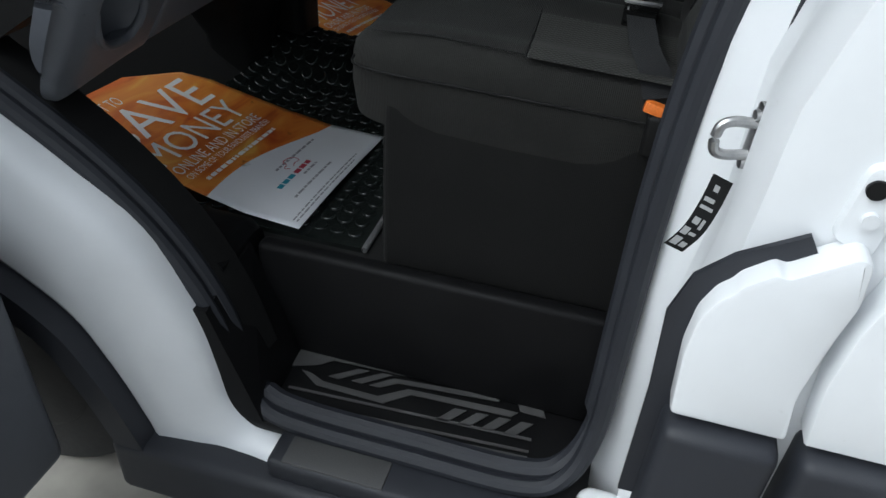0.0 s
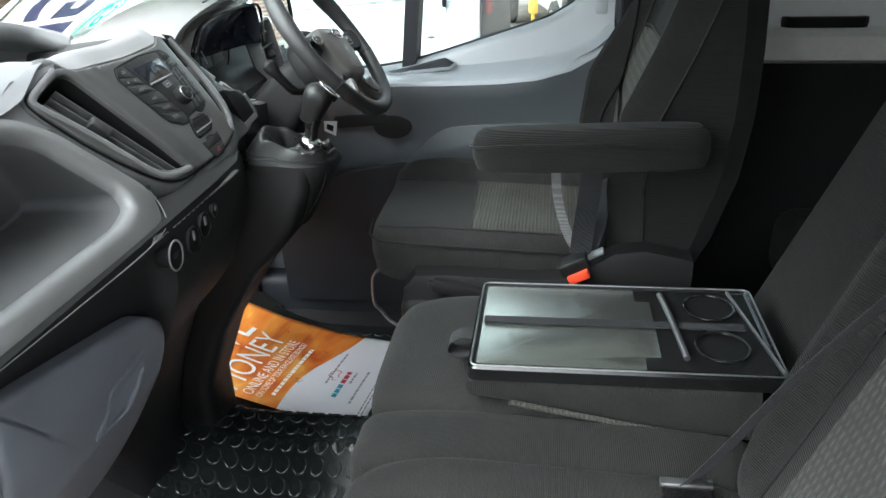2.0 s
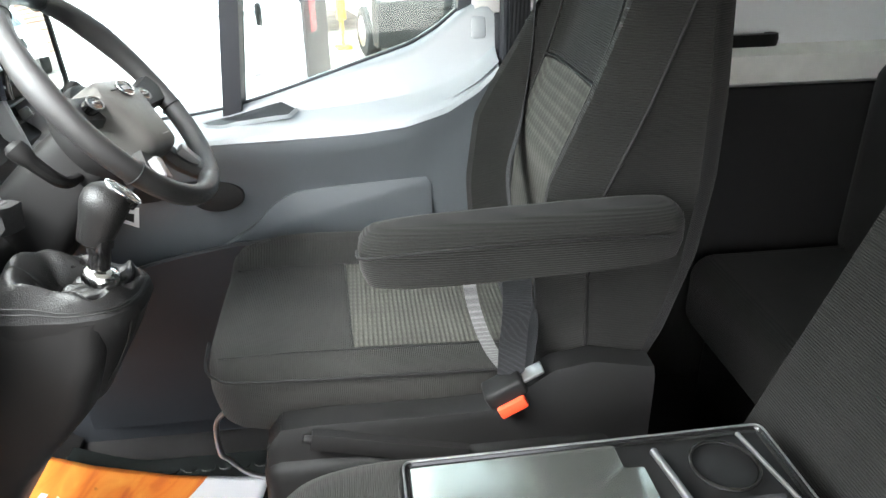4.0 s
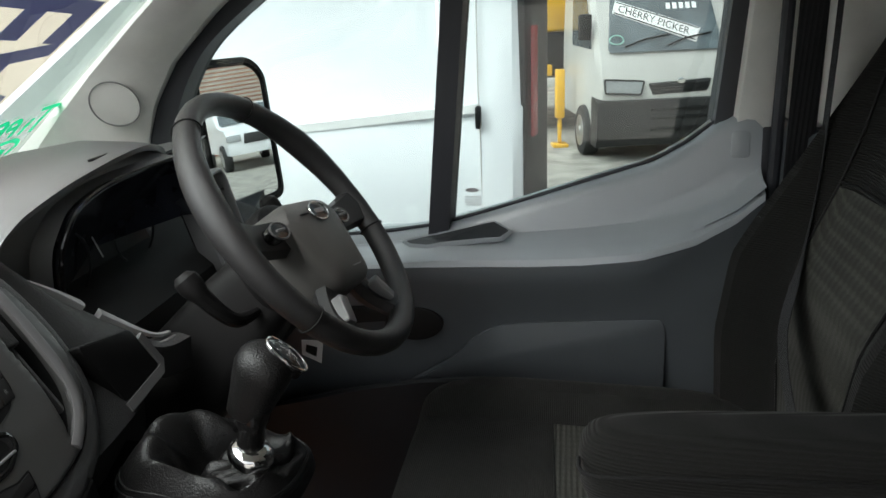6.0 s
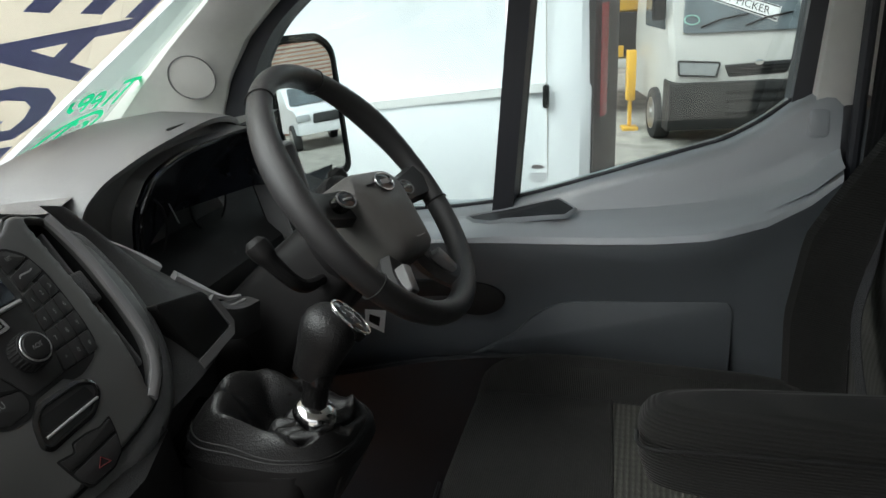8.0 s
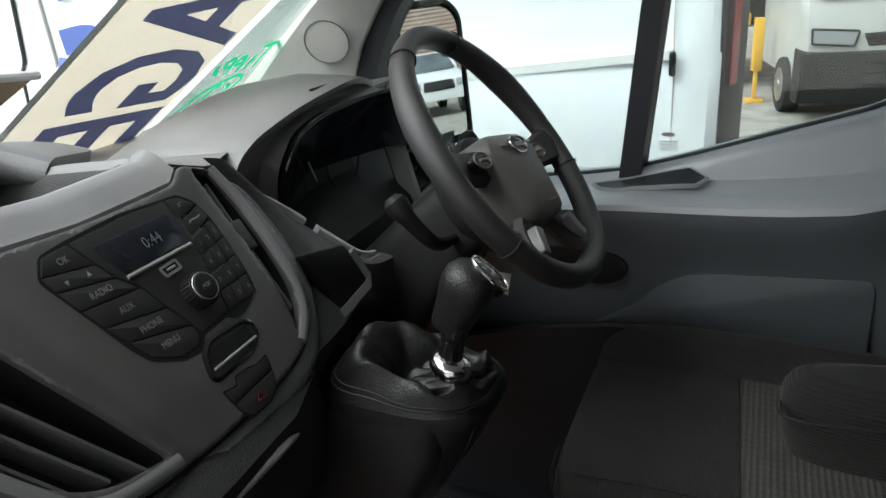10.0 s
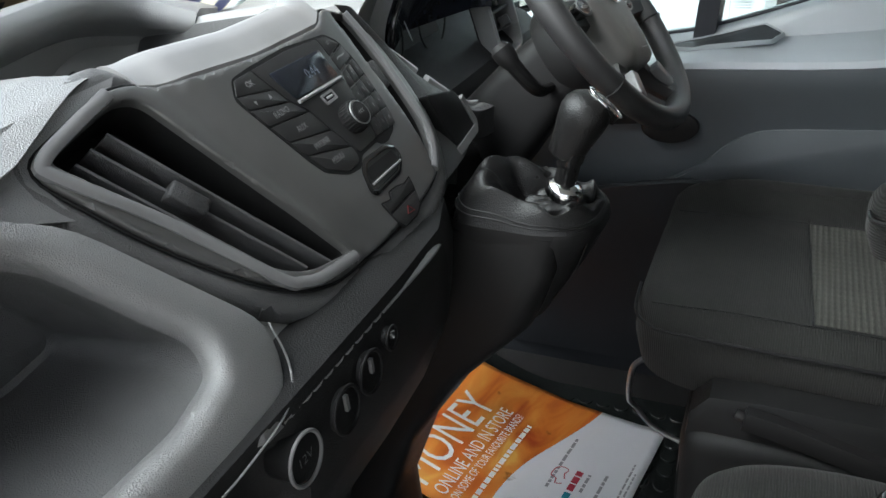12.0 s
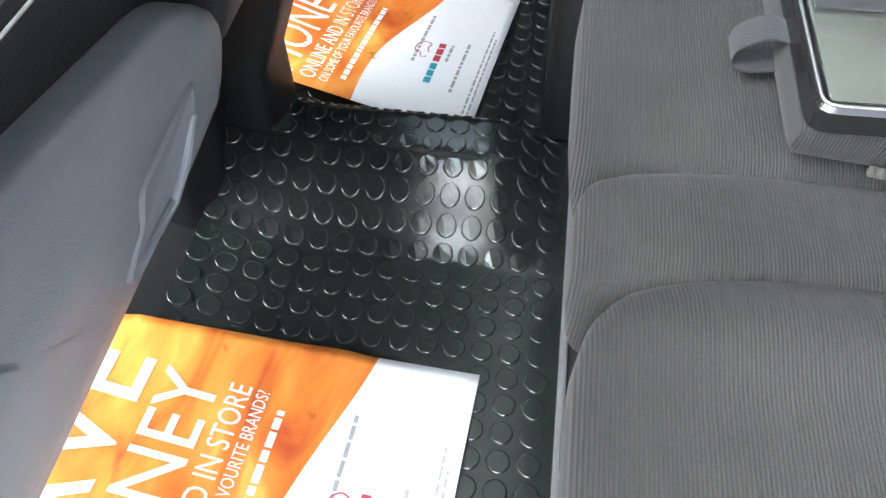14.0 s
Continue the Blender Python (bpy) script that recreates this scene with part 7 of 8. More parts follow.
part("tray", frame_of([(TR, -0.024), (TR, -0.004), (inset(TR, 0.003), 0.0), (inset(TR, 0.008), 0.0), (inset(TR, 0.010), -0.003), (inset(TR, 0.016), -0.003)], ZT), M_BLACKGLOSS, tab)
part("tray_floor", plate(inset(TR, 0.009), lambda u, v, h: ZT(u, v, h - 0.005), 0.01), M_BLACK, tab)
part("lid", plate(rounded([(0.237, -0.146), (0.237, 0.100), (0.495, 0.106), (0.495, 0.065), (0.520, 0.065), (0.520, -0.105), (0.495, -0.105), (0.495, -0.142)], 0.004, 2), lambda u, v, h: ZT(u, v, h - 0.0015), 0.004, 0.001), M_ALU, tab, "satin grey metallic lid")
part("rim_light", sweep([ZT(u, v, 0.0005) for u, v in inset(TR, 0.005)], 0.0015, True), M_STEEL, tab)
part("elastic_strap", plate([(0.240, -0.031), (0.660, -0.024), (0.660, -0.004), (0.240, -0.011)], lambda u, v, h: ZT(u, v, h + 0.003), 0.002), M_BELT, tab, "black elastic strap")
part("clip_bar", sweep(smooth_path([ZT(0.538, 0.083, 0.003), ZT(0.546, -0.01, 0.008), ZT(0.556, -0.112, 0.003)], 5), 0.005), M_STEEL, tab)
for y in (0.050, -0.072):
    part("cup_ring", sweep([ZT(0.615 + 0.040 * math.cos(a), y + 0.042 * math.sin(a), 0.001) for a in [2 * math.pi * k / 36 for k in range(36)]], 0.003, True), M_BLACKGLOSS, tab)
    part("cup_well", loft([[Vector((0.615 + r * math.cos(a), y + r * math.sin(a), 1.1362 + h)) for a in [2 * math.pi * k / 32 for k in range(32)]] for r, h in ((0.038, 0.0005), (0.037, 0.0004), (0.01, 0.0003))], True, True), M_BLACK, tab)
part("rear_bar", sweep([ZT(0.655, 0.10, 0.003), ZT(0.69, -0.14, 0.003)], 0.003), M_STEEL, tab)
pull = smooth_path([(0.226, -0.036, 1.118), (0.205, -0.036, 1.121), (0.184, -0.036, 1.108), (0.182, -0.036, 1.090), (0.20, -0.036, 1.084), (0.226, -0.036, 1.088)], 5)
part("pull_loop", loft([[p + Vector((0, s * 0.017, 0)) + Vector((0, 0, h)) for s, h in ((-1, 0.001), (1, 0.001), (1, -0.001), (-1, -0.001))] for p in pull]), M_BELT, tab, "webbing pull loop")

# passenger belts and buckles
pbk1 = thing("belt_stalk", (0.53, -0.33, 1.05), "black belt buckle with a steel edge between the passenger cushions", "buckle")
part("housing", loft([[Vector((x, y, z)) for x, y in rounded([(0.500, -0.375), (0.500, -0.318), (0.562, -0.318), (0.562, -0.375)], 0.006)] for z in (1.050, 1.066, 1.078, 1.080)]), M_BLACKGLOSS, pbk1)
part("steel_edge", box(0.497, 0.566, -0.319, -0.305, 1.077, 1.084, 0.002, 2), M_STEEL, pbk1, "bright steel tongue edge")
part("mark", box(0.506, 0.509, -0.366, -0.352, 1.0795, 1.081), M_INKDIM, pbk1)
strap("passenger_lap_belt", [(0.531, -0.365, 1.074), (0.538, -0.42, 1.070), (0.550, -0.52, 1.072), (0.570, -0.60, 1.068), (0.585, -0.635, 1.04)], 0.05, M_BELT, "black belt webbing lying across the passenger cushion", (1, 0.2, 0))
strap("passenger_belt", [(0.80, -0.56, 1.74), (0.745, -0.47, 1.585), (0.692, -0.385, 1.42), (0.632, -0.325, 1.26), (0.575, -0.312, 1.145), (0.535, -0.312, 1.082)], 0.055, M_BELT, "black belt slanting over the passenger backrest into its buckle", (0.55, 0.7, -0.45))
tagb = thing("orange_buckle", (0.595, -0.642, 0.95), "orange belt release beside the passenger seat", "buckle")
part("release", box(-0.024, 0.024, -0.009, 0.009, -0.009, 0.009, 0.003, 2, Matrix.Translation((0.589, -0.642, 1.025)) @ Matrix.Rotation(radians(14), 4, "Y")), M_ORANGE, tagb, "orange release button")
part("housing", box(0.574, 0.615, -0.656, -0.630, 0.945, 1.018, 0.008, 3), M_BLACK, tagb)
rear = thing("rear_bench", (1.3, 0.3, 0.6), "dark cloth second-row bench behind the front seats", "seat")
part("backrest", box(1.30, 1.48, -0.80, 0.90, 0.95, 1.45, 0.07, 5), M_CLOTHX, rear)
part("cushion", box(0.95, 1.40, -0.80, 0.90, 0.80, 1.0, 0.06, 5), M_CLOTHX, rear)
part("plinth", box(1.0, 1.4, -0.75, 0.85, 0.585, 0.82, 0.02), M_BLACK, rear)


# ---- printed paper mats ----
def paper_material():
    m, n, l, p = mat_new("printed_paper")
    uv = n.new("ShaderNodeUVMap")
    uv.uv_map = "print"
    sep = n.new("ShaderNodeSeparateXYZ")
    l.new(uv.outputs[0], sep.inputs[0])

    def math_node(op, a, b=None, clamp=False):
        k = n.new("ShaderNodeMath")
        k.operation, k.use_clamp = op, clamp
        for i, v in enumerate((a, b)):
            if v is None:
                continue
            if isinstance(v, (int, float)):
                k.inputs[i].default_value = v
            else:
                l.new(v, k.inputs[i])
        return k.outputs[0]

    u, v = sep.outputs[0], sep.outputs[1]
    # the white sweep across the foot of the sheet: its edge rises, dips and swings
    edge = math_node("ADD", 0.222, math_node("MULTIPLY", math_node("SINE", math_node("MULTIPLY", u, 9.5)), 0.020))
    edge = math_node("ADD", edge, math_node("MULTIPLY", u, -0.13))
    mask = math_node("GREATER_THAN", v, edge)
    mp = n.new("ShaderNodeMapping")
    mp.inputs["Scale"].default_value = (2.0, 6.0, 1.0)
    mp.inputs["Rotation"].default_value = (0, 0, 0.5)
    l.new(uv.outputs[0], mp.inputs["Vector"])
    t = n.new("ShaderNodeTexNoise")
    t.inputs["Scale"].default_value, t.inputs["Detail"].default_value, t.inputs["Distortion"].default_value = 2.0, 3.0, 1.2
    l.new(mp.outputs[0], t.inputs["Vector"])
    r = n.new("ShaderNodeValToRGB")
    els = r.color_ramp.elements
    els[0].position, els[0].color = 0.32, (0.48, 0.075, 0.018, 1)
    els[1].position, els[1].color = 0.70, (0.84, 0.44, 0.09, 1)
    e = els.new(0.47)
    e.color = (0.70, 0.20, 0.030, 1)
    e = els.new(0.62)
    e.color = (0.78, 0.30, 0.055, 1)
    l.new(t.outputs["Fac"], r.inputs[0])
    # footmarks and damp stains
    st = n.new("ShaderNodeTexNoise")
    st.inputs["Scale"].default_value, st.inputs["Detail"].default_value = 16.0, 5.0
    l.new(uv.outputs[0], st.inputs["Vector"])
    sr = ramp_node(n, l, st.outputs["Fac"], (0.45, 0.40, 0.36), (1, 1, 1), 0.27, 0.33)
    mx = n.new("ShaderNodeMix")
    mx.data_type = "RGBA"
    mx.inputs["A"].default_value = (0.80, 0.81, 0.84, 1)
    l.new(mask, mx.inputs["Factor"])
    l.new(r.outputs[0], mx.inputs["B"])
    ml = n.new("ShaderNodeMix")
    ml.data_type, ml.blend_type = "RGBA", "MULTIPLY"
    ml.inputs["Factor"].default_value = 0.75
    l.new(mx.outputs["Result"], ml.inputs["A"])
    l.new(sr.outputs[0], ml.inputs["B"])
    l.new(ml.outputs["Result"], p.inputs["Base Color"])
    p.inputs["Roughness"].default_value = 0.42
    f = noise_node(n, l, 18.0, 4.0)
    b = bump_node(n, l, f.outputs["Fac"], 0.15, 0.004)
    l.new(b.outputs[0], p.inputs["Normal"])
    return m


M_PAPER = paper_material()
M_TEAL = simple("teal_print", (0.03, 0.28, 0.38), 0.6)
M_CRIMSON = simple("crimson_print", (0.45, 0.04, 0.07), 0.6)
M_GREYPRINT = simple("grey_print", (0.32, 0.32, 0.34), 0.6)
PW, PL = 0.475, 0.62


def fitted(text, u0, u1, v, cap, at, bold=0.0):
    """Lettering stretched to run from u0 to u1 with capitals cap high."""
    bm = words(text, 1.0, lambda a, b: Vector((a, b, 0)), "LEFT", bold)
    x0, x1 = min(q.co.x for q in bm.verts), max(q.co.x for q in bm.verts)
    top = max(q.co.y for q in bm.verts) if text.isupper() else 0.73
    bmesh.ops.subdivide_edges(bm, edges=[e for e in bm.edges if e.calc_length() > 0.25], cuts=3, use_grid_fill=False)
    for q in bm.verts:
        q.co = at(lerp(u0, u1, (q.co.x - x0) / (x1 - x0)), v + q.co.y / top * cap)
    return bm


def bars(rows, at, seed):
    rnd = random.Random(seed)
    out = []
    for u0, u1, v, h in rows:
        u = u0
        while u < u1:
            w = min(rnd.uniform(0.008, 0.024), u1 - u)
            out.append(plate([(u, v), (u + w, v), (u + w, v + h), (u, v + h)], lambda a, b, k: at(a, b, 0.0006 + k * 0.2), 0.0005))
            u += w + 0.004
    return join(*out)


def paper_mat(name, place, right, label):
    t = thing(name, place(PW / 2, PL / 2), label, "paper mat", "advert paper mats")
    bm = bmesh.new()
    lay = bm.loops.layers.uv.new("print")
    nu, nv = 26, 34
    g = [[bm.verts.new(place(i / nu * right(j / nv * PL), j / nv * PL)) for j in range(nv + 1)] for i in range(nu + 1)]
    for i in range(nu):
        for j in range(nv):
            f = bm.faces.new((g[i][j], g[i + 1][j], g[i + 1][j + 1], g[i][j + 1]))
            for lp, (a, b) in zip(f.loops, ((i, j), (i + 1, j), (i + 1, j + 1), (i, j + 1))):
                lp[lay].uv = (a / nu * right(b / nv * PL), b / nv * PL)
    sh = part("sheet", bm, M_PAPER, t)
    sh.modifiers.new("thickness", "SOLIDIFY").thickness = 0.0008
    at = lambda u, v, h=0.0011: place(u, v, h)
    for text, u0, u1, v, cap in (("WANT TO", 0.035, 0.166, 0.548, 0.032), ("SAVE", 0.020, 0.350, 0.428, 0.108), ("MONEY", 0.022, 0.350, 0.338, 0.074), ("ONLINE AND IN STORE", 0.024, 0.350, 0.298, 0.029), ("ON SOME OF YOUR FAVOURITE BRANDS?", 0.026, 0.350, 0.274, 0.017)):
        part("lettering", fitted(text, u0, u1, v, cap, at), M_INK, t, smooth=False)
    part("small_print", bars([(0.05, 0.33, 0.247, 0.010)], place, 3), M_INK, t, smooth=False)
    part("small_print", bars([(0.17, 0.35, 0.150, 0.006)], place, 4), M_GREYPRINT, t, smooth=False)
    # the sponsor's mark as plain shapes
    part("logo_block", bars([(0.110, 0.180, 0.104, 0.013)], place, 5), M_TEAL, t, smooth=False)
    part("logo_block", bars([(0.184, 0.250, 0.104, 0.013)], place, 6), M_CRIMSON, t, smooth=False)
    part("logo_block", bars([(0.19, 0.250, 0.088, 0.006)], place, 7), M_GREYPRINT, t, smooth=False)
    part("logo_outline", quad_strip([(0.195, 0.130), (0.19, 0.142), (0.205, 0.146), (0.21, 0.158), (0.235, 0.156), (0.245, 0.144), (0.24, 0.132), (0.225, 0.135), (0.21, 0.130)], 0.0022, at), M_CRIMSON, t, smooth=False)
    part("web_line", bars([(0.095, 0.270, 0.058, 0.006)], place, 8), M_GREYPRINT, t, smooth=False)
    part("small_print", bars([(0.02, 0.33, 0.022, 0.004), (0.02, 0.30, 0.013, 0.004)], place, 9), M_GREYPRINT, t, smooth=False)
    return t


def place_a(u, v, h=0.0):
    x = -0.055 + 0.065 * u - 0.972 * v
    y = -0.602 + 0.998 * u + 0.055 * v
    z = table([-0.80, -0.58, -0.45, -0.288, -0.18, 0.1], [0.775, 0.711, 0.675, 0.634, 0.614, 0.608], x) + 0.004 * math.sin(9 * u + 4 * v) + 0.012 * max(0, (v - 0.5)) * math.sin(12 * u)
    return Vector((x, y, z + h + 0.002))


def place_b(u, v, h=0.0):
    x = -0.099 + 0.120 * u - 0.975 * v
    y = 0.312 + 0.825 * u + 0.08 * v
    z = table([-0.80, -0.55, -0.42, -0.25, -0.1, 0.1], [0.80, 0.70, 0.655, 0.618, 0.605, 0.605], x) + 0.005 * math.sin(8 * u + 3 * v)
    return Vector((x, y, z + h + 0.003))


paper_mat("paper_mat", place_a, lambda v: table([0, 0.2, 0.48, 0.55, 0.62], [0.443, 0.440, 0.405, 0.375, 0.25], v), "orange and white advert paper mat on the passenger floor")
paper_mat("paper_mat", place_b, lambda v: 0.475, "orange and white advert paper mat in the driver's footwell")

# ---- windscreen banner and pen marks ----
def on_screen(s, y, h=0.003):
    p = screen_at(s, y)
    return p + Vector((0.615, 0, -0.788)) * h


banner = thing("windscreen_banner", on_screen(0.2, 0.5), "cream vinyl banner with navy mirrored letters on the windscreen", "banner")
by = lambda s: 0.335 + 0.20 * s
part("strip", sheet(lambda u, v: on_screen(lerp(-0.10, 0.76, u), by(lerp(-0.10, 0.76, u)) + v * 0.368, -0.004), 20, 4), M_CREAM, banner, smooth=False)
part("white_edge", sheet(lambda u, v: on_screen(lerp(-0.10, 0.76, u), by(lerp(-0.10, 0.76, u)) - 0.014 + v * 0.016, -0.0045), 20, 1), M_SIGNWHITE, banner, smooth=False)
def banner_at(a, b):
    s = 0.76 - a
    y = by(s) + 0.335 - b
    return on_screen(s - 0.12 * (y - 0.42), y, -0.001)


part("lettering", fitted("MILEAGE", -0.06, 0.80, 0.0, 0.275, banner_at, 0.022), M_NAVY, banner, smooth=False)
film = thing("smoky_film", on_screen(0.2, 0.8), "smoky grey film on the windscreen beside the banner", "film")
M_SMOKE = pane_glass("smoky_grey_film", (0.34, 0.39, 0.36), 0.03)
fs = part("sheet", sheet(lambda u, v: on_screen(lerp(-0.10, 0.76, u), lerp(by(lerp(-0.10, 0.76, u)) + 0.37, 0.99, v), 0.006), 12, 4), M_SMOKE, film, smooth=False)
fs.visible_shadow = False
second = thing("lower_banner", on_screen(0.1, 0.0), "brown-backed banner strip along the foot of the windscreen", "banner")
ltop = lambda y: 0.217 + (0.32 - y) * 0.16
part("strip", sheet(lambda u, v: on_screen(lerp(-0.03, ltop(lerp(-0.78, 0.20 + 0.12 * v, u)), v), lerp(-0.78, 0.20 + 0.12 * v, u), 0.004), 20, 4), M_BROWN, second, smooth=False)
part("white_edge", sweep([on_screen(ltop(y), y, 0.004) for y in np.linspace(-0.78, 0.32, 12)], 0.006), M_SIGNWHITE, second)
part("dark_letters", bars([(-0.70, 0.10, 0.06, 0.10)], lambda a, b, k=0.0: on_screen(b + (0.1 - a) * 0.12, a, 0.006 + k), 12), M_BUMPER, second, smooth=False)
pen = thing("pen_marks", on_screen(0.07, 0.82), "green paint-pen figures on the windscreen", "writing")
gy = lambda a, b: on_screen(-0.03 + (b + 0.035) * 1.13, 0.72 + (a - 0.725) * 0.86, 0.009)
for stroke in ([(0.945, 0.150), (0.905, 0.150), (0.872, 0.146)], [(0.905, 0.150), (0.90, 0.115), (0.90, 0.085)], [(0.872, 0.125), (0.868, 0.105)], [(0.868, 0.115), (0.866, 0.085)],
               [(0.84, 0.085), (0.838, 0.115), (0.825, 0.128), (0.812, 0.120), (0.818, 0.105), (0.836, 0.112)], [(0.80, 0.085), (0.80, 0.115), (0.788, 0.128), (0.772, 0.120), (0.78, 0.105), (0.798, 0.110)],
               [(0.77, 0.09), (0.752, 0.10), (0.748, 0.118)],
               [(0.885, 0.03), (0.895, 0.055), (0.87, 0.070), (0.82, 0.062), (0.765, 0.035), (0.735, -0.005), (0.725, -0.035)],
               [(0.868, 0.042), (0.856, 0.015), (0.842, 0.008)], [(0.868, 0.042), (0.848, 0.046)],
               [(0.83, 0.045), (0.815, 0.05), (0.792, 0.02), (0.79, -0.01), (0.815, -0.012), (0.826, 0.008), (0.805, 0.015)]):
    part("stroke", quad_strip(stroke, 0.0105, gy), M_GREENPEN, pen, smooth=False)


# ---- outside: vehicles in the yard ----
def wheel_at(parent, x, y, r, w, axis="y", hub=None):
    d = Vector((0, 1, 0)) if axis == "y" else Vector((1, 0, 0))
    c = Vector((x, y, r))
    t = part("tyre", cyl(c - d * w / 2, c + d * w / 2, r, None, 36, 0.03), M_TYRE, parent)
    part("rim", join(cyl(c - d * (w / 2 + 0.006), c + d * (w / 2 + 0.006), r * 0.64, None, 28, 0.015), cyl(c - d * (w / 2 + 0.02), c + d * (w / 2 + 0.02), r * 0.22, None, 16, 0.01)), hub or M_STEEL, t)


# white van parked alongside, its tail just behind the divider
wv = thing("white_van", (-2.6, 3.0, 0.0), "white panel van parked alongside, with red tail lamp", "van")
prof = [(2.14, 0.32), (2.10, 0.55), (2.09, 0.80), (2.085, 1.10), (2.10, 1.36), (2.135, 1.42), (2.14, 1.75), (2.20, 2.15), (2.34, 2.38), (3.80, 2.38), (3.93, 2.15), (4.0, 1.4), (4.02, 0.32)]
part("body", loft([[Vector((x, lerp(y, 3.06, s), lerp(z, 1.3, s * 0.3))) for y, z in prof] for x, s in ((-5.3, 0.10), (-5.1, 0.02), (-4.5, 0.0), (-2.0, 0.0), (-0.10, 0.0), (0.0, 0.012), (0.032, 0.045))]), M_WHITE, wv)
part("rear_corner", loft([[Vector((x, y, z)) for x, y in ((0.010, 2.165), (0.040, 2.175), (0.068, 2.22), (0.07, 3.85), (-0.02, 3.9))] for z in (0.55, 1.10, 1.35, 2.2)]), M_BUMPER, wv)
part("tail_lamp", loft([[Vector((x, y, z)) for x, y in ((0.060, 2.176), (0.069, 2.190), (0.079, 2.24), (0.05, 2.24))] for z in (1.31, 1.34, 1.58, 1.67)]), M_REDLAMP, wv, "tall red tail lamp")
part("rear_bumper", box(-0.15, 0.10, 2.10, 3.95, 0.35, 0.58, 0.04, 3), M_BUMPER, wv)
part("rail", sweep([(-3.6, 2.105, 1.20), (-2.0, 2.105, 1.27), (-0.74, 2.105, 1.362), (-0.11, 2.108, 1.42)], [(-0.012, -0.014), (0.012, -0.014), (0.012, 0.014), (-0.012, 0.014)]), M_SIGNWHITE, wv)
part("door_gap", sweep([(-0.108, 2.128, 2.1), (-0.112, 2.128, 1.5), (-0.105, 2.098, 1.37), (-0.10, 2.080, 0.9)], 0.0025), M_SILVERVAN, wv)
part("door_catch", box(-0.118, -0.098, 2.07, 2.10, 1.355, 1.43, 0.008), M_BLACK, wv)
part("sill_trim", box(-5.0, -0.1, 2.07, 2.12, 0.30, 0.56, 0.02), M_BUMPER, wv)
wheel_at(wv, -1.0, 2.26, 0.34, 0.24)
wheel_at(wv, -4.2, 2.26, 0.34, 0.24)

# small silver truck with the yellow platform
ch = thing("cherry_picker_truck", (1.15, 9.0, 0.0), "small silver truck with yellow access platform, facing the yard", "truck")
X0, X1, Y0 = 0.40, 1.86, 7.75
cab = [(Y0 + 0.10, 0.34), (Y0, 0.48), (Y0 - 0.02, 0.74), (Y0 + 0.02, 0.93), (Y0 + 0.10, 1.12), (Y0 + 0.42, 1.80), (Y0 + 0.60, 1.86), (Y0 + 1.75, 1.86), (Y0 + 1.85, 1.20), (Y0 + 1.85, 0.34)]
part("cab", loft([[Vector((x, lerp(y, Y0 + 1.0, s), lerp(z, 1.0, s * 0.6))) for y, z in cab] for x, s in ((X0, 0.10), (X0 + 0.05, 0.02), (X0 + 0.15, 0.0), (X1 - 0.15, 0.0), (X1 - 0.05, 0.02), (X1, 0.10))]), M_SILVERVAN, ch)
nrm = Vector((0, -0.63, 0.32)).normalized()
ws = lambda u, v, h=0.0: Vector((u, Y0 + 0.10 + 0.32 * (v - 1.17) / 0.63, v)) + nrm * (0.012 + h)
part("windscreen", plate(rounded([(X0 + 0.12, 1.145), (X1 - 0.12, 1.145), (X1 - 0.20, 1.74), (X0 + 0.20, 1.74)], 0.05), ws, 0.01, 0.003), M_DARKGLASS, ch)
sg = part("sign_board", plate([(0.60, 1.535), (0.645, 1.66), (1.52, 1.355), (1.46, 1.215)], lambda u, v, h: ws(u, v, 0.012 + h), 0.01, 0.002), M_SIGNWHITE, ch, "white sign lettered in black")
d0, d1 = Vector((0.615, 1.555)), Vector((1.48, 1.245))
du = (d1 - d0).normalized()
dv = Vector((-du.y, du.x))
part("sign_border", sweep([ws(u, v, 0.014) for u, v in ((0.615, 1.54), (0.652, 1.642), (1.505, 1.348), (1.458, 1.232))], 0.006, True), M_BLACK, sg)
part("lettering", words("CHERRY PICKER", 0.105, lambda a, b: ws(*(d0 + du * (a * 1.02 + 0.04) + dv * (b + 0.008)), 0.0145)), M_BLACK, sg, smooth=False)
part("phone_bars", join(*[plate([(1.18 + k * 0.07, 1.56), (1.225 + k * 0.07, 1.555), (1.225 + k * 0.07, 1.615), (1.18 + k * 0.07, 1.62)], lambda u, v, h: ws(u, v, 0.004 + h), 0.002) for k in range(5)]), M_SIGNWHITE, ch, smooth=False)
part("round_sticker", sweep([ws(0.62 + 0.075 * math.cos(a), 1.27 + 0.045 * math.sin(a), 0.003) for a in [2 * math.pi * k / 24 for k in range(24)]], 0.008, True), simple("green_sticker", (0.25, 0.45, 0.38), 0.5), ch)
for xa, xb in ((0.70, 1.18), (1.15, 1.62)):
    w = part("wiper", sweep([ws(xa, 1.19, 0.02), ws(xa + 0.2, 1.255, 0.025), ws(xb, 1.30, 0.02)], 0.010), M_BLACK, ch)
fr = lambda u, v, h=0.0: Vector((u, Y0 - 0.026 - h, v))
part("grille", plate(rounded([(0.93, 0.83), (1.60, 0.86), (1.56, 0.73), (0.98, 0.71)], 0.02), fr, 0.03, 0.006), M_BUMPER, ch)
for k in range(3):
    part("grille_bar", sweep([fr(0.97, 0.745 + 0.03 * k, 0.008), fr(1.57, 0.765 + 0.03 * k, 0.008)], 0.006), M_BLACK, ch)
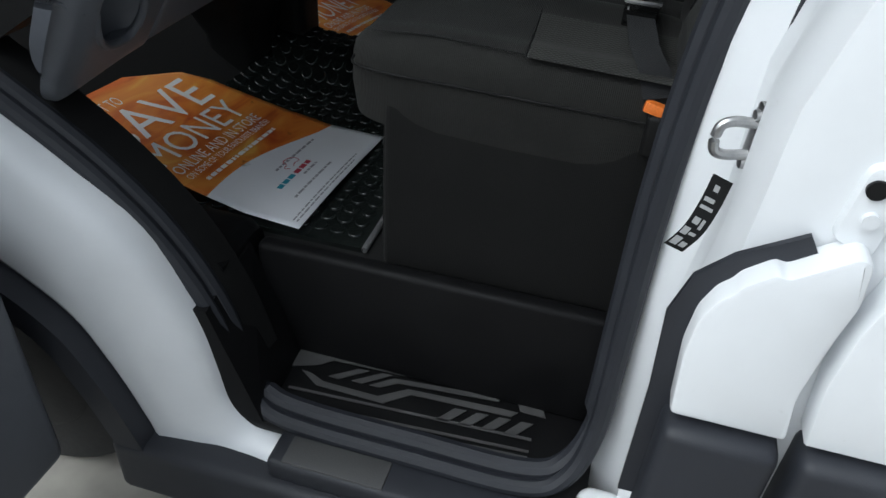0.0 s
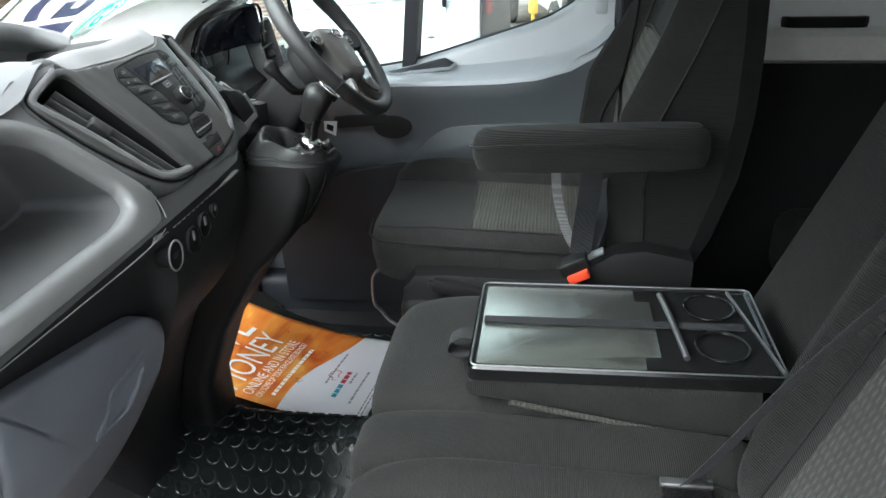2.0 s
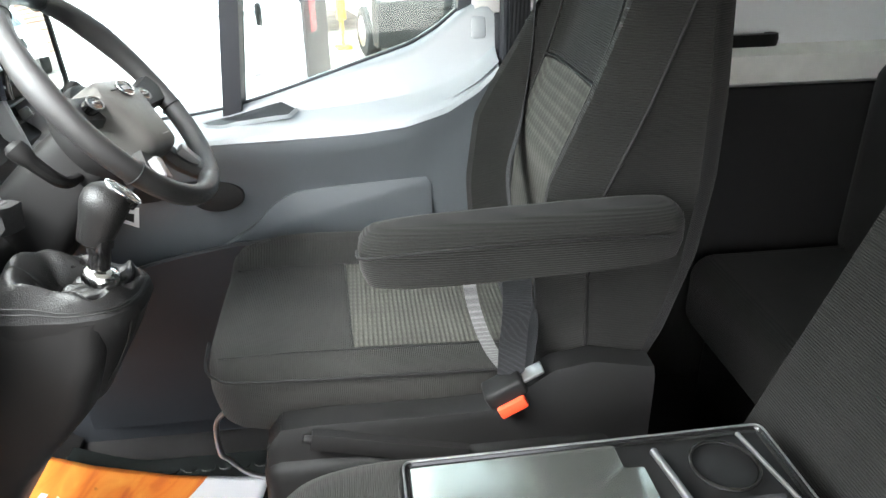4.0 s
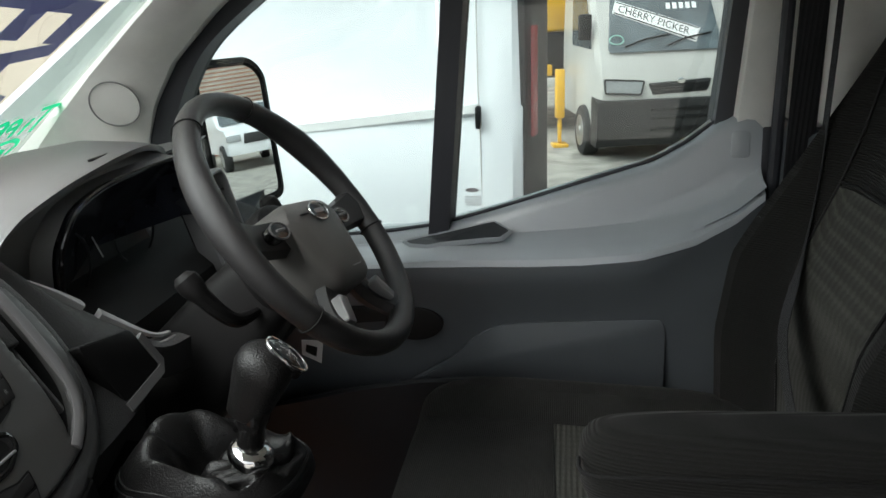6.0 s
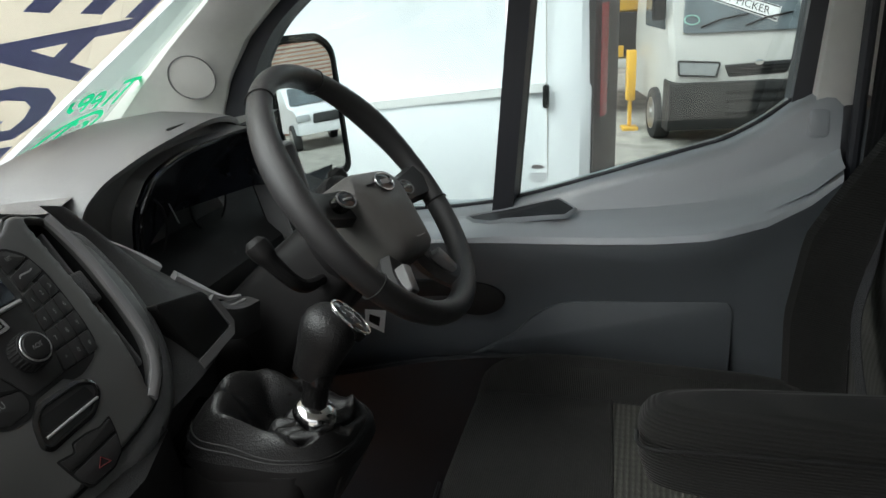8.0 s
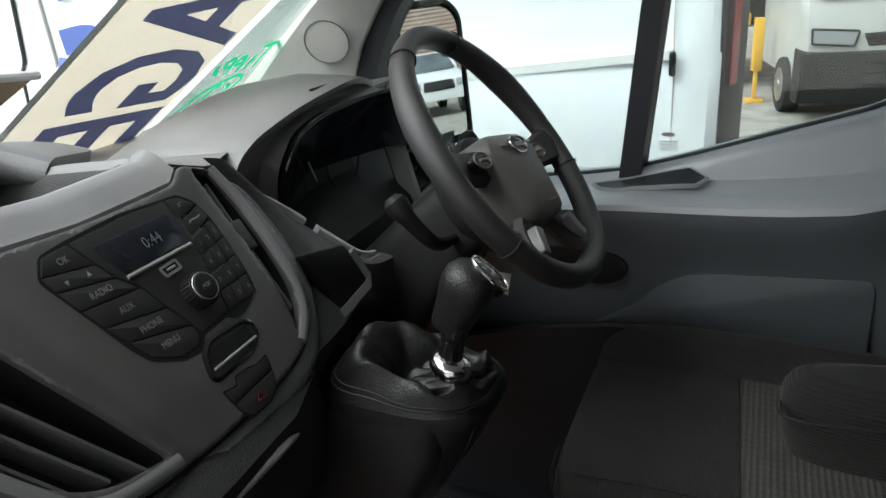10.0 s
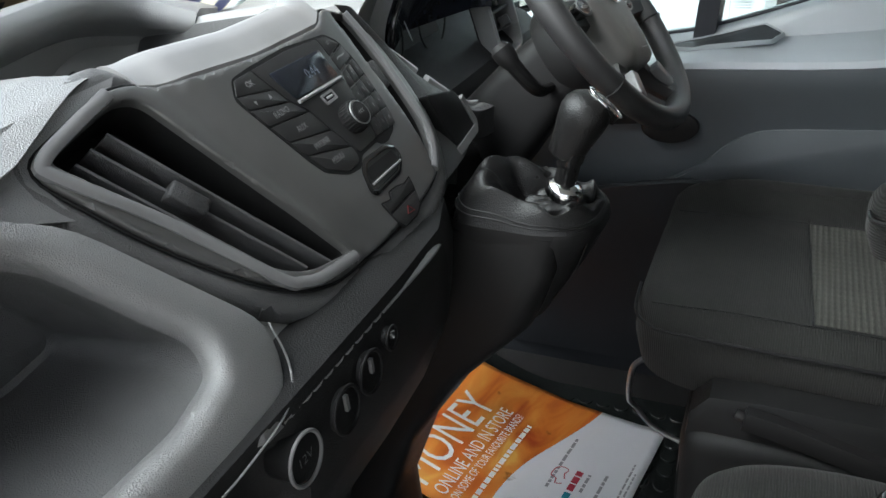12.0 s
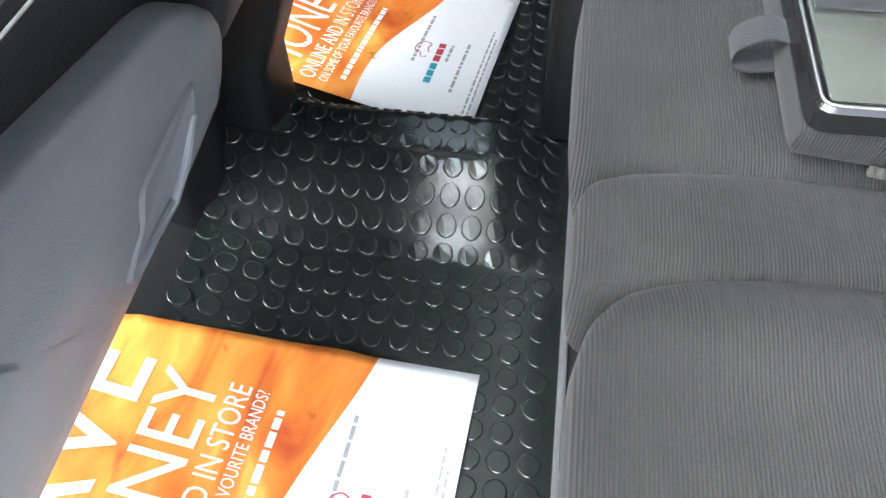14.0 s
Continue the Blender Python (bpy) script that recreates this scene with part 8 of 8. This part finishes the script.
part("badge", plate(oval(1.27, 0.85, 0.045, 0.03, 20), lambda u, v, h: fr(u, v, 0.015 + h), 0.01, 0.002), M_CHROME, ch)
for xa, xb in ((0.46, 0.88), (1.64, 1.84)):
    lamp = part("headlamp", plate(rounded([(xa, 0.89), (xb, 0.86), (xb - 0.03, 0.72), (xa + 0.01, 0.75)], 0.02), lambda u, v, h: fr(u, v, 0.012 + h), 0.05, 0.008), M_LAMP, ch)
    part("lamp_frame", sweep([fr(u, v, 0.013) for u, v in rounded([(xa, 0.89), (xb, 0.86), (xb - 0.03, 0.72), (xa + 0.01, 0.75)], 0.02)], 0.010, True, up=(0, 1, 0)), M_BUMPER, lamp)
part("bumper", loft([[Vector((x, y, z)) for y, z in ((Y0 + 0.2, 0.18), (Y0 - 0.03, 0.18), (Y0 - 0.07, 0.30), (Y0 - 0.09, 0.45), (Y0 - 0.07, 0.66), (Y0 + 0.1, 0.69), (Y0 + 0.2, 0.69))] for x in (X0 - 0.02, X0 + 0.1, X1 - 0.1, X1 + 0.02)]), M_BUMPER, ch)
for zb in (0.34, 0.46, 0.55):
    part("bumper_slot", box(0.95, 1.55, Y0 - 0.096, Y0 - 0.086, zb, zb + 0.035, 0.004), M_BLACK, ch)
part("plate", plate(rounded([(1.60, 0.44), (1.98, 0.44), (1.98, 0.66), (1.60, 0.66)], 0.01), lambda u, v, h: Vector((u, Y0 - 0.10 - h, v)), 0.01), M_SIGNWHITE, ch)
part("plate_bars", join(*[box(1.64 + 0.08 * k, 1.69 + 0.08 * k, Y0 - 0.114, Y0 - 0.110, 0.57, 0.63) for k in range(4)] + [box(1.68 + 0.08 * k, 1.73 + 0.08 * k, Y0 - 0.114, Y0 - 0.110, 0.47, 0.53) for k in range(3)]), M_BLACK, ch, smooth=False)
part("side_window", plate(rounded([(Y0 + 0.30, 1.18), (Y0 + 1.25, 1.18), (Y0 + 1.25, 1.70), (Y0 + 0.56, 1.70)], 0.05), lambda u, v, h: Vector((X0 - 0.004 - h, u, v)), 0.02), M_DARKGLASS, ch)
part("mirror", box(X0 - 0.16, X0 - 0.02, Y0 + 0.22, Y0 + 0.30, 1.28, 1.55, 0.03, 3), M_BLACK, ch)
for a, b in ((X0 + 0.03, Y0 + 0.55), (X1 - 0.10, Y0 + 0.55), (X0 - 0.25, Y0 + 2.6)):
    wheel_at(ch, a, b, 0.28, 0.18, "x")
part("flat_bed", box(X0 - 0.7, X1, Y0 + 1.9, Y0 + 4.2, 0.62, 0.74, 0.01), M_SILVERVAN, ch)
part("tool_box", box(X0 - 0.75, X0 + 0.1, Y0 + 1.95, Y0 + 2.8, 0.75, 1.30, 0.02), M_BLACK, ch)
part("bed_rail", box(X0 - 0.75, X0 - 0.12, Y0 + 1.9, Y0 + 4.2, 0.76, 0.90, 0.01), M_YELLOW, ch)
part("outrigger", join(box(X0 - 0.24, X0 - 0.14, Y0 + 1.0, Y0 + 1.12, 0.35, 0.92, 0.01), box(X0 - 0.21, X0 - 0.17, Y0 + 1.03, Y0 + 1.09, 0.05, 0.40, 0.005), box(X0 - 0.28, X0 - 0.10, Y0 + 0.96, Y0 + 1.16, 0.0, 0.04, 0.005)), M_YELLOW, ch)
part("boom", box(X0 - 0.62, X0 + 0.12, Y0 + 2.0, Y0 + 2.5, 1.30, 2.7, 0.04, 3), M_YELLOW, ch, "yellow boom mast")
part("boom_arm", box(X0 - 0.15, X0 + 0.15, Y0 + 1.9, Y0 + 4.6, 2.1, 2.35, 0.03), M_YELLOW, ch)
turn_at = Vector((X0, Y0, 0))
ch.location = turn_at + Matrix.Rotation(radians(12), 3, "Z") @ (ch.location - turn_at) + Vector((0.10, 0, 0))
ch.rotation_euler.z = radians(12)

# brick building behind the yard
def brick_material():
    m, n, l, p = mat_new("brown_brickwork")
    tc = n.new("ShaderNodeTexCoord")
    mp = n.new("ShaderNodeMapping")
    mp.inputs["Rotation"].default_value = (radians(90), 0, 0)
    l.new(tc.outputs["Object"], mp.inputs["Vector"])
    b = n.new("ShaderNodeTexBrick")
    b.inputs["Color1"].default_value, b.inputs["Color2"].default_value, b.inputs["Mortar"].default_value = (0.20, 0.085, 0.055, 1), (0.30, 0.15, 0.10, 1), (0.35, 0.32, 0.28, 1)
    b.inputs["Scale"].default_value = 1.0
    b.inputs["Brick Width"].default_value, b.inputs["Row Height"].default_value, b.inputs["Mortar Size"].default_value = 0.225, 0.075, 0.006
    l.new(mp.outputs[0], b.inputs["Vector"])
    l.new(b.outputs["Color"], p.inputs["Base Color"])
    p.inputs["Roughness"].default_value = 0.9
    bp = bump_node(n, l, b.outputs["Fac"], -0.4, 0.01)
    l.new(bp.outputs[0], p.inputs["Normal"])
    return m


M_BRICK = brick_material()
solo("wall_yard", box(-8, 14, 15.0, 15.3, 0, 6.0), M_BRICK, "brown brick building wall across the yard", "wall", kind="structure", smooth=False)

# front wheel under the arch
fwh = thing("road_wheel", (-0.63, -0.86, 0.0), "black front tyre in the wheel arch", "wheel")
wheel_at(fwh, -0.63, -0.80, 0.345, 0.2, hub=M_TYRE)
# cab window, door gap and blue lettering on the side of the van alongside
M_PALEGLASS = simple("pale_reflecting_glass", (0.30, 0.34, 0.33), 0.25, vary=0.45, scale=2.2)
side = lambda u, v, h=0.0: Vector((u, table([1.0, 1.36, 1.42, 1.75, 2.15], [2.085, 2.10, 2.135, 2.14, 2.20], v) - 0.006 - h, v))
part("cab_window", loft([[side(u, v, h) for u, v in dense(rounded([(-4.6, 1.30), (-3.34, 1.38), (-3.24, 1.80), (-4.3, 1.82)], 0.05), 0.08)] for h in (-0.004, 0.004)]), M_PALEGLASS, wv)
part("mirror_arm", sweep([side(-3.55, 1.44, 0.02), side(-3.62, 1.50, 0.05), side(-3.72, 1.66, 0.06)], 0.02), M_BUMPER, wv)
part("cab_door_gap", sweep([side(-2.96, 1.85), side(-2.97, 1.71), side(-2.99, 1.42), side(-2.99, 1.37), side(-2.99, 0.8)], 0.010), M_BUMPER, wv)
part("panel_edge", sweep([side(-2.80, 1.9), side(-2.81, 1.70), side(-2.79, 1.42), side(-2.79, 1.0)], 0.008), M_SILVERVAN, wv)
part("blue_letter", quad_strip([(-2.70, 1.72), (-2.48, 1.76), (-2.26, 1.68), (-2.20, 1.56)], 0.10, lambda u, v: side(u, v, 0.006)), M_BLUESIGN, wv, smooth=False)
part("blue_letter", quad_strip([(-2.72, 1.50), (-2.56, 1.52), (-2.42, 1.49)], 0.11, lambda u, v: side(u, v, 0.006)), M_BLUESIGN, wv, smooth=False)
part("blue_letter", quad_strip([(-2.76, 1.40), (-2.60, 1.39), (-2.46, 1.40)], 0.08, lambda u, v: side(u, v, 0.006)), M_BLUESIGN, wv, smooth=False)
part("blue_letter", quad_strip([(-3.40, 1.42), (-3.36, 1.47), (-3.31, 1.55)], 0.09, lambda u, v: side(u, v, 0.012)), M_BLUESIGN, wv, smooth=False)

# ---- door mirror, a real mirror ----
mir = thing("door_mirror", (-0.56, 1.25, 1.30), "black door mirror housing with a tall glass", "mirror")
MC = Vector((-0.555, 1.26, 1.487))
mn = Vector((0.886, -0.459, 0.08)).normalized()
ms = Vector((0, 0, 1)).cross(mn).normalized()
mt = mn.cross(ms)
on_m = lambda u, v, h=0.0: MC + ms * u + mt * v + mn * h
MO = rounded([(-0.095, -0.165), (0.095, -0.155), (0.092, 0.130), (0.055, 0.165), (-0.065, 0.165), (-0.095, 0.135)], 0.03, 5)
part("housing", loft([[on_m(u * 0.5, v * 0.6, -0.11) for u, v in MO], [on_m(u * 0.85, v * 0.88, -0.09) for u, v in MO], [on_m(u * 1.06, v * 1.05, -0.04) for u, v in MO], [on_m(u * 1.06, v * 1.05, -0.002) for u, v in MO], [on_m(u * 0.98, v * 0.98, 0.0) for u, v in MO], [on_m(u * 0.95, v * 0.96, -0.012) for u, v in MO]], True, True), M_BLACK, mir)
m_mirror, nn, ll, pp = mat_new("mirror_glass")
pp.inputs["Metallic"].default_value, pp.inputs["Roughness"].default_value, pp.inputs["Base Color"].default_value = 1.0, 0.01, (0.82, 0.84, 0.85, 1)
part("glass", plate(inset(MO, 0.010), lambda u, v, h: on_m(u, v, h - 0.004), 0.004), m_mirror, mir, smooth=False)
part("arm", sweep([on_m(0.02, -0.15, -0.04), Vector((-0.54, 1.10, 1.30)), Vector((-0.52, 1.03, 1.31))], [(-0.04, -0.02), (0.04, -0.02), (0.04, 0.02), (-0.04, 0.02)]), M_BLACK, mir)

# ---- what stands behind, seen in the mirror ----
pk = thing("white_pickup", (7.0, 2.6, 0.0), "white pickup parked behind, facing the van", "pickup")
part("body", loft([[Vector((x, lerp(y, 2.6, s), lerp(z, 0.9, s * 0.5))) for x, z in ((5.0, 0.45), (4.9, 0.70), (4.95, 1.02), (5.15, 1.12), (6.1, 1.2), (6.8, 1.75), (8.2, 1.78), (8.5, 1.2), (10.0, 1.15), (10.0, 0.45))] for y, s in ((1.65, 0.08), (1.75, 0.0), (3.45, 0.0), (3.55, 0.08))]), M_WHITE, pk)
pf = lambda u, v, h=0.0: Vector((4.90 - h, u, v))
part("grille", plate(rounded([(2.15, 0.72), (3.05, 0.72), (3.00, 0.98), (2.20, 0.98)], 0.04), lambda u, v, h: pf(u, v, 0.03 + h), 0.06, 0.01), M_BUMPER, pk)
for y0, y1 in ((1.72, 2.10), (3.10, 3.48)):
    part("headlamp", plate(rounded([(y0, 0.80), (y1, 0.80), (y1, 0.98), (y0, 0.98)], 0.04), lambda u, v, h: pf(u, v, 0.03 + h), 0.08, 0.02), M_LAMP, pk)
part("windscreen", plate(rounded([(1.80, 1.22), (3.40, 1.22), (3.30, 1.70), (1.90, 1.70)], 0.06), lambda u, v, h: Vector((6.08 + (v - 1.2) * 1.27 - h, u, v + 0.03)), 0.02), M_DARKGLASS, pk)
for x in (5.8, 9.0):
    for y in (1.75, 3.45):
        wheel_at(pk, x, y, 0.37, 0.22)
pk.location += Vector((13.0, 2.4, 0))
solo("wall_behind", box(27.0, 27.3, -12, 24, 0, 6.0), M_BRICK, "brown brick wall behind the parked vehicles", "wall", kind="structure", smooth=False)
